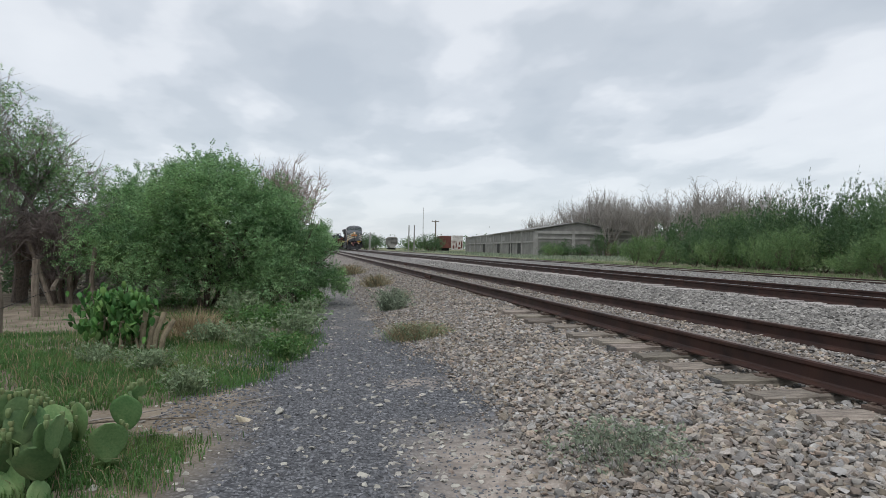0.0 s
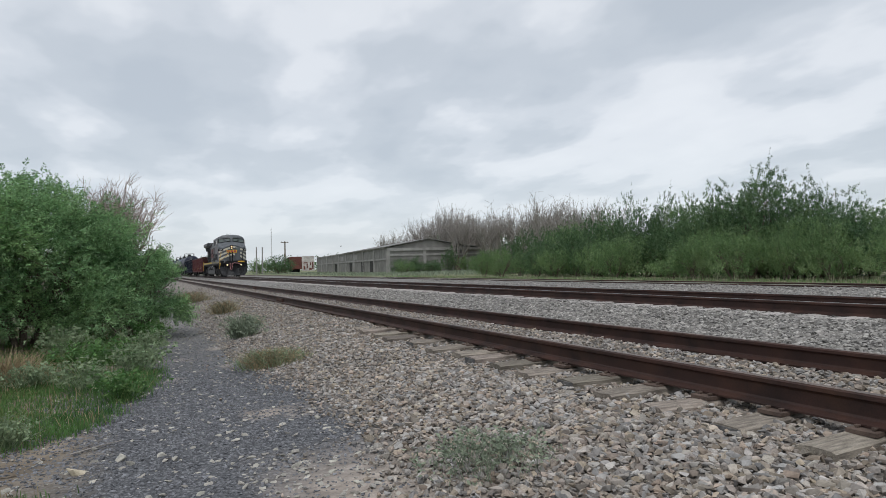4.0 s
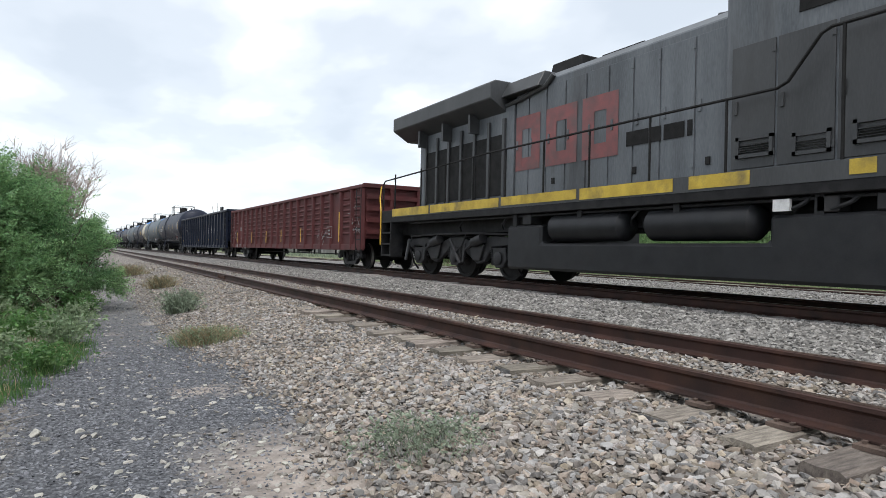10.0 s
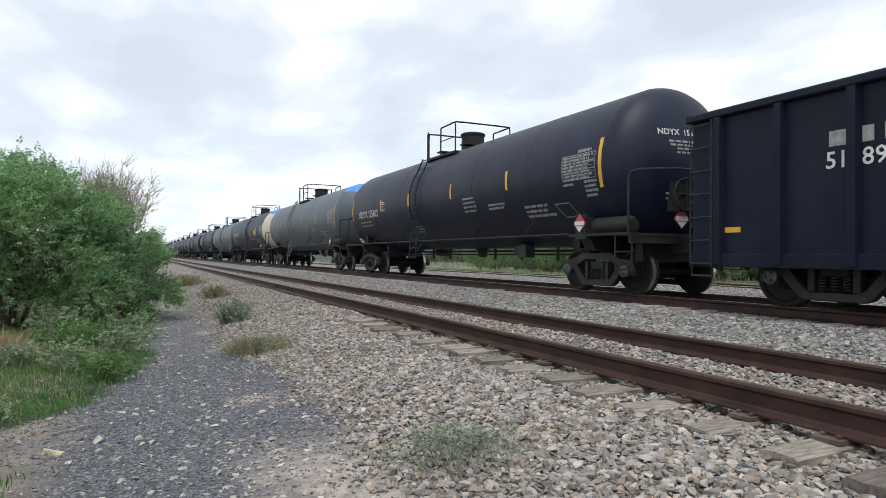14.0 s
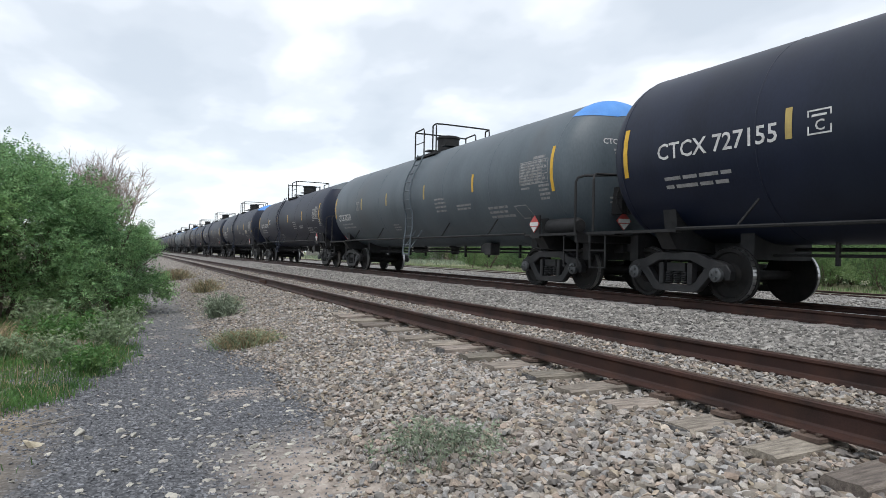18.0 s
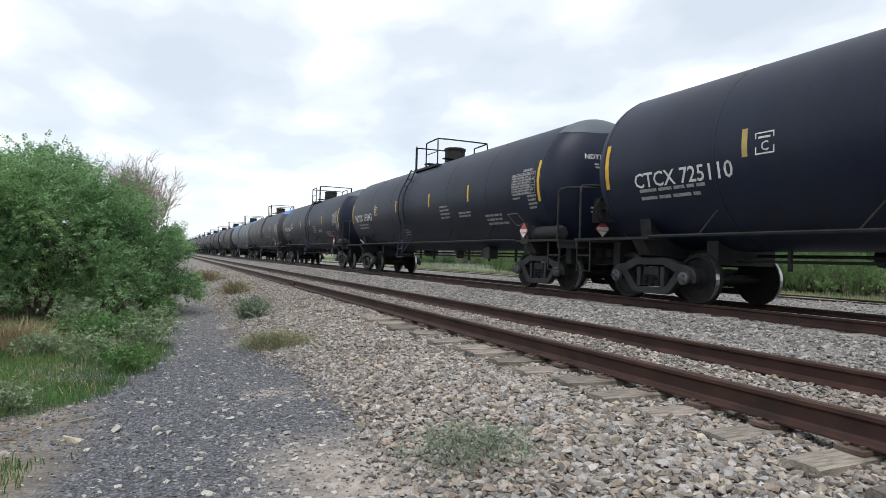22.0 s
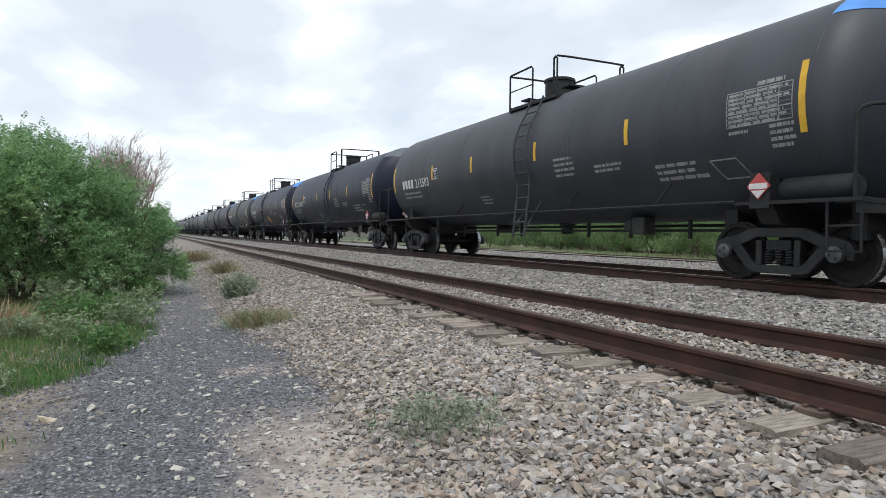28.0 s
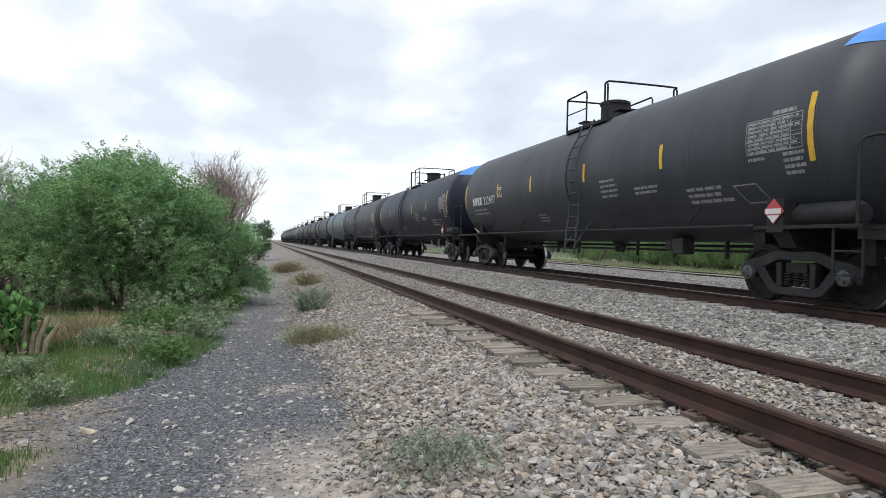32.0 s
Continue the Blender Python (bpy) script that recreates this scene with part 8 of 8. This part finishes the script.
def pad(g, base, size, tilt, turn, wide=0.4, thick=0.04, bow=0.0):
    """One cactus pad: a thin flattened egg, a little dished and uneven at the rim."""
    m = pose(*base, tilt, 0, turn)
    rings = []
    for k in range(10):
        t = k / 9
        q = max(0.0, math.sin(math.pi * min(0.985, 0.03 + 0.955 * t)))
        w = size * wide * q ** 0.6 * (0.72 + 0.36 * t) + 0.004
        rings.append([tuple(m @ Vector((w * math.cos(a) * (1 + 0.05 * math.sin(5 * t + 40 * size)), (0.005 + size * thick * q ** 0.5) * math.sin(a) + bow * size * (t - 0.4) ** 2 + bow * 0.6 * size * (w * math.cos(a) / size) ** 2, size * t))) for a in np.linspace(0, 2 * math.pi, 13)[:-1]])
    g.loft(rings)
    return m


def prickly_pear(x, y):
    """Loose chains of broad thin pads; small fruit stand along the upper rims."""
    thing = tagged(new("prickly_pear"), "prickly pear cactus with broad thin pads and green fruit", "cactus")
    thing.location = (x, y, float(bed(x, y)))
    r = random.Random(12)
    free = [(Vector((r.uniform(-0.7, 0.36), r.uniform(-0.45, 0.4), -0.04)), 0) for _ in range(42)]
    made = 0
    while free and made < 210:
        (b, level) = free.pop(0)
        made += 1
        # the crown of the plant is highest at its middle
        size = r.uniform(0.14, 0.25) if level < 2 else r.uniform(0.09, 0.19)
        reach = 0.72 * (1 - 0.5 * min(1, abs(b.x + 0.3) / 0.75))
        if b.z + size > reach + 0.06:
            continue
        g = Geo()
        m = pad(g, b, size, r.gauss(0, 26), r.gauss(0, 48), r.uniform(0.42, 0.5), 0.032, r.uniform(-0.25, 0.25))
        p = part("pad", g, M["pear"], thing, smooth=True)
        for k in range(r.choice((1, 2, 2, 3)) if level < 3 else 0):
            a = r.uniform(-0.9, 0.9)
            free.append((m @ Vector((size * 0.42 * math.sin(a), 0, size * (0.62 + 0.34 * math.cos(a)))), level + 1))
        if level and r.random() < 0.75:
            for k in range(r.randrange(3, 8)):
                a = r.uniform(-1.25, 1.25)
                c = m @ Vector((size * 0.44 * math.sin(a), r.uniform(-0.01, 0.01), size * (0.6 + 0.39 * math.cos(a))))
                h = Geo()
                q = r.uniform(0.75, 1.15)
                h.spin([(c.z - 0.012 * q, 0.006), (c.z + 0.006 * q, 0.012 * q), (c.z + 0.022 * q, 0.0145 * q), (c.z + 0.032 * q, 0.010 * q), (c.z + 0.029 * q, 0.002)], (c.x, c.y, 0), "z", 8)
                part("fruit", h, M["fruit"], p, smooth=True)


def nopal_clump(x, y):
    """Many short leaf-like pads crowded on the tops of leaning old stems."""
    thing = tagged(new("nopal_clump"), "dense nopal cactus clump with dry old stems", "cactus")
    thing.location = (x, y, float(bed(x, y)))
    r = random.Random(9)
    heads = []
    for k, (bx, h) in enumerate(((0.2, 0.5), (0.3, 0.42), (0.37, 0.46), (0.46, 0.36))):
        g = Geo().tube([(bx * 0.8, -0.2, -0.05), (bx * 0.9, -0.22, h * 0.5), (bx * 1.1, -0.24 + 0.04 * k, h)], 0.036, 8, 0.85)
        part("stem", g, M["cactus_old"], thing, "dry yellowish old stem", smooth=True)
    for k in range(12):
        g = Geo()
        bx, by = r.uniform(-0.28, 0.22), r.uniform(-0.3, 0.2)
        top = Vector((bx * 1.35 + r.gauss(0, 0.05), by + r.gauss(0, 0.06), r.uniform(0.3, 0.52)))
        g.tube([(bx, by, -0.05), (bx + r.gauss(0, 0.03), by + r.gauss(0, 0.03), 0.2), (Vector((bx, by, 0.35)) + top) / 2 + Vector((r.gauss(0, 0.03), 0, 0)), top], r.uniform(0.013, 0.024), 8, 0.75)
        part("stem", g, M["cactus_old"], thing, "dry yellowish old stem", smooth=True)
        heads.append(top)
    for k in range(680):
        b = r.choice(heads) + Vector((r.gauss(-0.06, 0.11), r.gauss(-0.02, 0.12), r.uniform(-0.3, 0.27)))
        if b.z < 0.1:
            continue
        g = Geo()
        pad(g, b, r.uniform(0.065, 0.115), r.gauss(0, 30), r.uniform(-90, 90), r.uniform(0.26, 0.36), 0.03, r.uniform(-0.5, 0.5))
        part("pad", g, M["cactus"], thing, smooth=True)


prickly_pear(-1.5, 3.95)
nopal_clump(-2.12, 8.4)


def fence():
    thing = tagged(new("wire_fence"), "old fence of rough grey posts and slack wire", "fence")
    thing.location = (0, 0, 0)
    r = random.Random(3)
    spots = [(-4.45, 11.8), (-4.8, 14.4), (-4.1, 9.6), (-5.2, 16.8), (-3.9, 12.9), (-5.7, 19.4), (-4.0, 7.4)]
    for k, (x, y) in enumerate(spots):
        z = float(bed(x, y))
        h = r.uniform(0.9, 1.25)
        g = Geo().tube([(x, y, z - 0.1), (x + r.gauss(0, 0.03), y, z + h * 0.5), (x + r.gauss(0, 0.06), y, z + h)], 0.065 if k != 4 else 0.045, 8, 0.9)
        part("post", g, M["wood"], thing, smooth=True)
    order = sorted(spots[:4] + spots[5:], key=lambda q: q[1])
    for h in (0.4, 0.75, 1.0):
        g = Geo().tube([(x + 0.07, y, float(bed(x, y)) + h * (0.95 if i % 2 else 1)) for i, (x, y) in enumerate(order)], 0.004, 4)
        part("wire", g, M["iron"], thing)
    part("rail", Geo().tube([(-4.7, 13.2, 0.05), (-5.2, 15.0, 0.2), (-5.5, 17.2, 0.15)], 0.05, 7), M["wood"], thing, smooth=True)
    part("leaning_post", Geo().tube([(-5.0, 14.0, -0.35), (-5.3, 14.2, 0.35), (-5.55, 14.3, 0.95)], 0.045, 7), M["wood"], thing, smooth=True)


fence()


def loose_stones():
    def rock(x, y, s, m, label, name="stone"):
        k = int(rng.integers(0, 9))
        g = Geo().add(SHAPES[k][0] * np.array([s, s * 0.7, s * 0.75]), [tuple(map(int, q)) for q in SHAPES[k][1]])
        ob = part(name, g, m, None, bevel=s * 0.06)
        ob.matrix_basis = pose(x, y, float(bed(x, y)) + s * 0.18, 0, 0, float(rng.uniform(0, 360)))
        return tagged(ob, label, "stone")
    rock(-0.46, 4.87, 0.18, M["rock"], "sandy yellow stone lying on the gravel path", "path_stone")
    for x, y, s in ((0.12, 4.83, 0.07), (-0.16, 4.88, 0.08), (-0.22, 5.0, 0.11), (1.27, 5.44, 0.08), (0.55, 5.9, 0.07), (0.2, 6.4, 0.06), (-0.4, 5.4, 0.06), (0.9, 4.6, 0.07), (0.5, 3.6, 0.07), (-0.6, 3.4, 0.06)):
        rock(x, y, s, M["chip"], "pale flat stone on the gravel path", "path_stone")
    g = Geo().tube([(-1.9, 4.7, -0.31), (-1.3, 4.72, -0.28), (-0.8, 4.85, -0.31)], 0.011, 6, 0.6)
    tagged(part("fallen_stick", g, M["wood"], None), "thin dry stick lying by the path", "stick")
    for k, (x, y, a, n) in enumerate(((-1.55, 5.0, 0.5, 0.5), (-1.2, 4.95, 0.9, 0.35), (-1.5, 4.62, -0.1, 0.6), (-0.55, 5.3, 0.6, 0.4))):
        ends = [(x + n * u * math.cos(a), y + n * u * math.sin(a) + 0.02 * math.sin(7 * u + k)) for u in (0, 0.5, 1)]
        g = Geo().tube([(p, q, float(bed(p, q)) + 0.02) for p, q in ends], 0.007, 5, 0.6)
        tagged(part("fallen_twig", g, M["twig_grey"], None), "thin dry twig lying among the gravel", "twig")


loose_stones()

# ---------------------------------------------------------------- far side: shed, boxcar, poles


def shed():
    thing = tagged(new("old_shed"), "long grey concrete block shed with low roof and boarded openings", "building")
    # a long wall along the tracks, and a gabled end facing the rails
    x0, y0, x1, y1 = 31.9, 86.0, 40.5, 160.0
    d = Vector((x1 - x0, y1 - y0, 0)); L = d.length; d.normalize()
    ang = math.degrees(math.atan2(d.x, d.y))
    base = pose(x0, y0, -0.05, 0, 0, -ang)
    P = lambda n, g, m, lab="", par=None: part(n, g, m, par or thing, lab, at=base if par is None else None)
    wall = P("wall", Geo().box(0, 0.25, 0, L, 0, 3.75).box(0.25, 26, 0, 0.25, 0, 3.75).box(25.75, 26, 0, L, 0, 3.75).box(0.25, 25.75, L - 0.25, L, 0, 3.75), M["concrete"])
    for k in range(10):
        y = L * (k + 0.0) / 9
        P("pilaster", Geo().box(-0.12, 0.0, max(0, y - 0.25), min(L, y + 0.25), 0, 3.75), M["concrete_pale"], par=wall)
    P("beam", Geo().box(-0.1, 0.0, 0, L, 2.05, 2.3), M["concrete_pale"], "pale concrete band", wall)
    P("beam", Geo().box(-0.14, 0.3, 0, L, 3.75, 3.95), M["concrete_pale"], "", wall)
    for y in (9, 16, 27, 44):
        P("opening", Geo().box(-0.06, 0.0, y, y + 2.2, 0.2, 2.0), M["dark_opening"], "dark boarded opening", wall)
    for y in (22, 36):
        P("opening", Geo().box(-0.06, 0.0, y, y + 3.0, 2.5, 3.3), M["concrete_pale"], "pale patched opening", wall)
    # gable end across, with its frame
    P("gable", Geo().prism([(0, 3.75), (13, 3.75), (6.3, 5.0)], 0.0, 0.25), M["concrete"])
    roof = Geo()
    for xa, za, xb, zb in ((-0.3, 3.96, 6.3, 5.12), (6.3, 5.12, 13.3, 3.96), (13.3, 3.96, 26.3, 4.1)):
        a, b, c, d = (xa, -0.3, za), (xb, -0.3, zb), (xb, L * 0.45, zb), (xa, L * 0.45, za)
        roof.add([a, b, c, d] + [(p[0], p[1], p[2] - 0.1) for p in (a, b, c, d)], [(0, 1, 2, 3), (7, 6, 5, 4), (0, 4, 5, 1), (1, 5, 6, 2), (2, 6, 7, 3), (3, 7, 4, 0)])
    P("roof", roof, M["roof"])
    for x in (0.0, 5.5, 12.0, 19.0, 25.6):
        P("frame_post", Geo().box(x, x + 0.45, -0.14, 0.0, 0, 3.75), M["concrete_pale"], par=wall)
    P("frame_beam", Geo().box(0, 26, -0.16, 0.0, 3.35, 3.75), M["concrete_pale"], par=wall)
    P("frame_beam", Geo().box(0.5, 17, -0.1, 0.0, 2.6, 2.85), M["concrete_pale"], par=wall)


shed()


def boxcar():
    thing = tagged(new("boxcar"), "rusty red boxcar with a whitewashed end on the siding", "boxcar")
    thing.matrix_basis = pose(37.6, 172.0, 0.0, 0, 0, -8)
    b = part("body", Geo().box(-1.5, 1.5, -2.0, 13.0, 1.0, 4.4), M["boxcar"], thing, bevel=0.05)
    wash = part("end_panel", Geo().box(1.55, 4.8, -2.1, -2.02, 0.5, 4.5), M["boxcar_pale"], thing, "whitewashed panel with dark scrawls")
    for x, z, w, h in ((1.9, 0.9, 0.5, 0.9), (2.7, 1.2, 0.35, 1.3), (3.4, 0.8, 0.7, 0.5), (3.6, 2.0, 0.3, 0.8), (2.1, 2.6, 0.9, 0.25), (4.2, 1.0, 0.35, 1.9)):
        part("scrawl", Geo().box(x, x + w, -2.115, -2.1, z, z + h), M["boxcar"], wash)
    for k in range(7):
        part("side_rib", Geo().box(-1.58, -1.5, -1.8 + k * 2.3, -1.65 + k * 2.3, 1.0, 4.4), M["boxcar"], b)
    part("door", Geo().box(-1.62, -1.5, 4.2, 6.8, 1.05, 4.2), M["dark_opening"], b, "dark open doorway")
    for y in (0.5, 10.5):
        part("truck", Geo().box(-1.1, 1.1, y - 0.9, y + 0.9, 0.25, 1.0), M["iron"], thing, bevel=0.1)
    thing2 = tagged(new("hopper_car"), "pale grey hopper car parked far down the siding", "hopper car")
    thing2.matrix_basis = pose(26.0, 196.0, 0.0, 0, 0, -5)
    part("body", Geo().prism([(-1.5, 1.9), (-0.6, 0.8), (0.6, 0.8), (1.5, 1.9), (1.5, 3.9), (1.1, 4.2), (-1.1, 4.2), (-1.5, 3.9)], 0, 15), M["concrete_pale"], thing2, bevel=0.05)
    for k in range(8):
        part("rib", Geo().box(-1.6, 1.6, k * 2.1, k * 2.1 + 0.12, 1.9, 3.9), M["concrete"], thing2)
    for y in (2, 13):
        part("truck", Geo().box(-1.1, 1.1, y - 0.9, y + 0.9, 0.25, 0.9), M["iron"], thing2, bevel=0.1)


boxcar()


def pole(x, y, h, r, m, arms, label, name="utility_pole"):
    thing = tagged(new(name), label, "pole")
    thing.location = (x, y, float(bed(x, y)))
    part("shaft", Geo().rod((0, 0, -0.2), (0.05 * h * 0.2, 0, h), r, 8, r * 0.7), m, thing, smooth=True)
    if arms:
        part("crossarm", Geo().box(-0.9, 0.9, -0.06, 0.06, h - 0.35, h - 0.2), m, thing)
        for k in (-0.75, 0.0, 0.75):
            part("insulator", Geo().rod((k, 0, h - 0.2), (k, 0, h - 0.02), 0.05, 6), M["concrete_pale"], thing)


pole(30.3, 150, 7.6, 0.2, M["wood"], True, "dark wooden utility pole with a crossarm")
pole(22.2, 140, 5.9, 0.17, M["concrete_pale"], False, "pale concrete pole standing beside the line")
pole(23.6, 141, 5.9, 0.17, M["concrete_pale"], False, "pale concrete pole standing beside the line")
pole(15.5, 160, 4.6, 0.2, M["concrete_pale"], False, "pale concrete pole standing beside the line")
pole(34.2, 54.5, 1.5, 0.11, M["concrete_pale"], False, "short pale concrete marker post in the grass", "marker_post")


def mast():
    thing = tagged(new("radio_mast"), "thin lattice radio mast far behind the trees", "mast")
    thing.location = (91, 500, 0)
    g = Geo()
    for k in range(3):
        a = k * 2.094
        g.rod((0.5 * math.cos(a), 0.5 * math.sin(a), 0), (0.2 * math.cos(a), 0.2 * math.sin(a), 33), 0.07, 4)
    for z in range(0, 33, 2):
        for k in range(3):
            a, b = k * 2.094, (k + 1) * 2.094
            q = 0.5 - 0.3 * z / 33
            g.rod((q * math.cos(a), q * math.sin(a), z), (q * math.cos(b), q * math.sin(b), z + 2), 0.04, 4)
    part("lattice", g, M["concrete_pale"], thing)


mast()
single_stones()
motions()
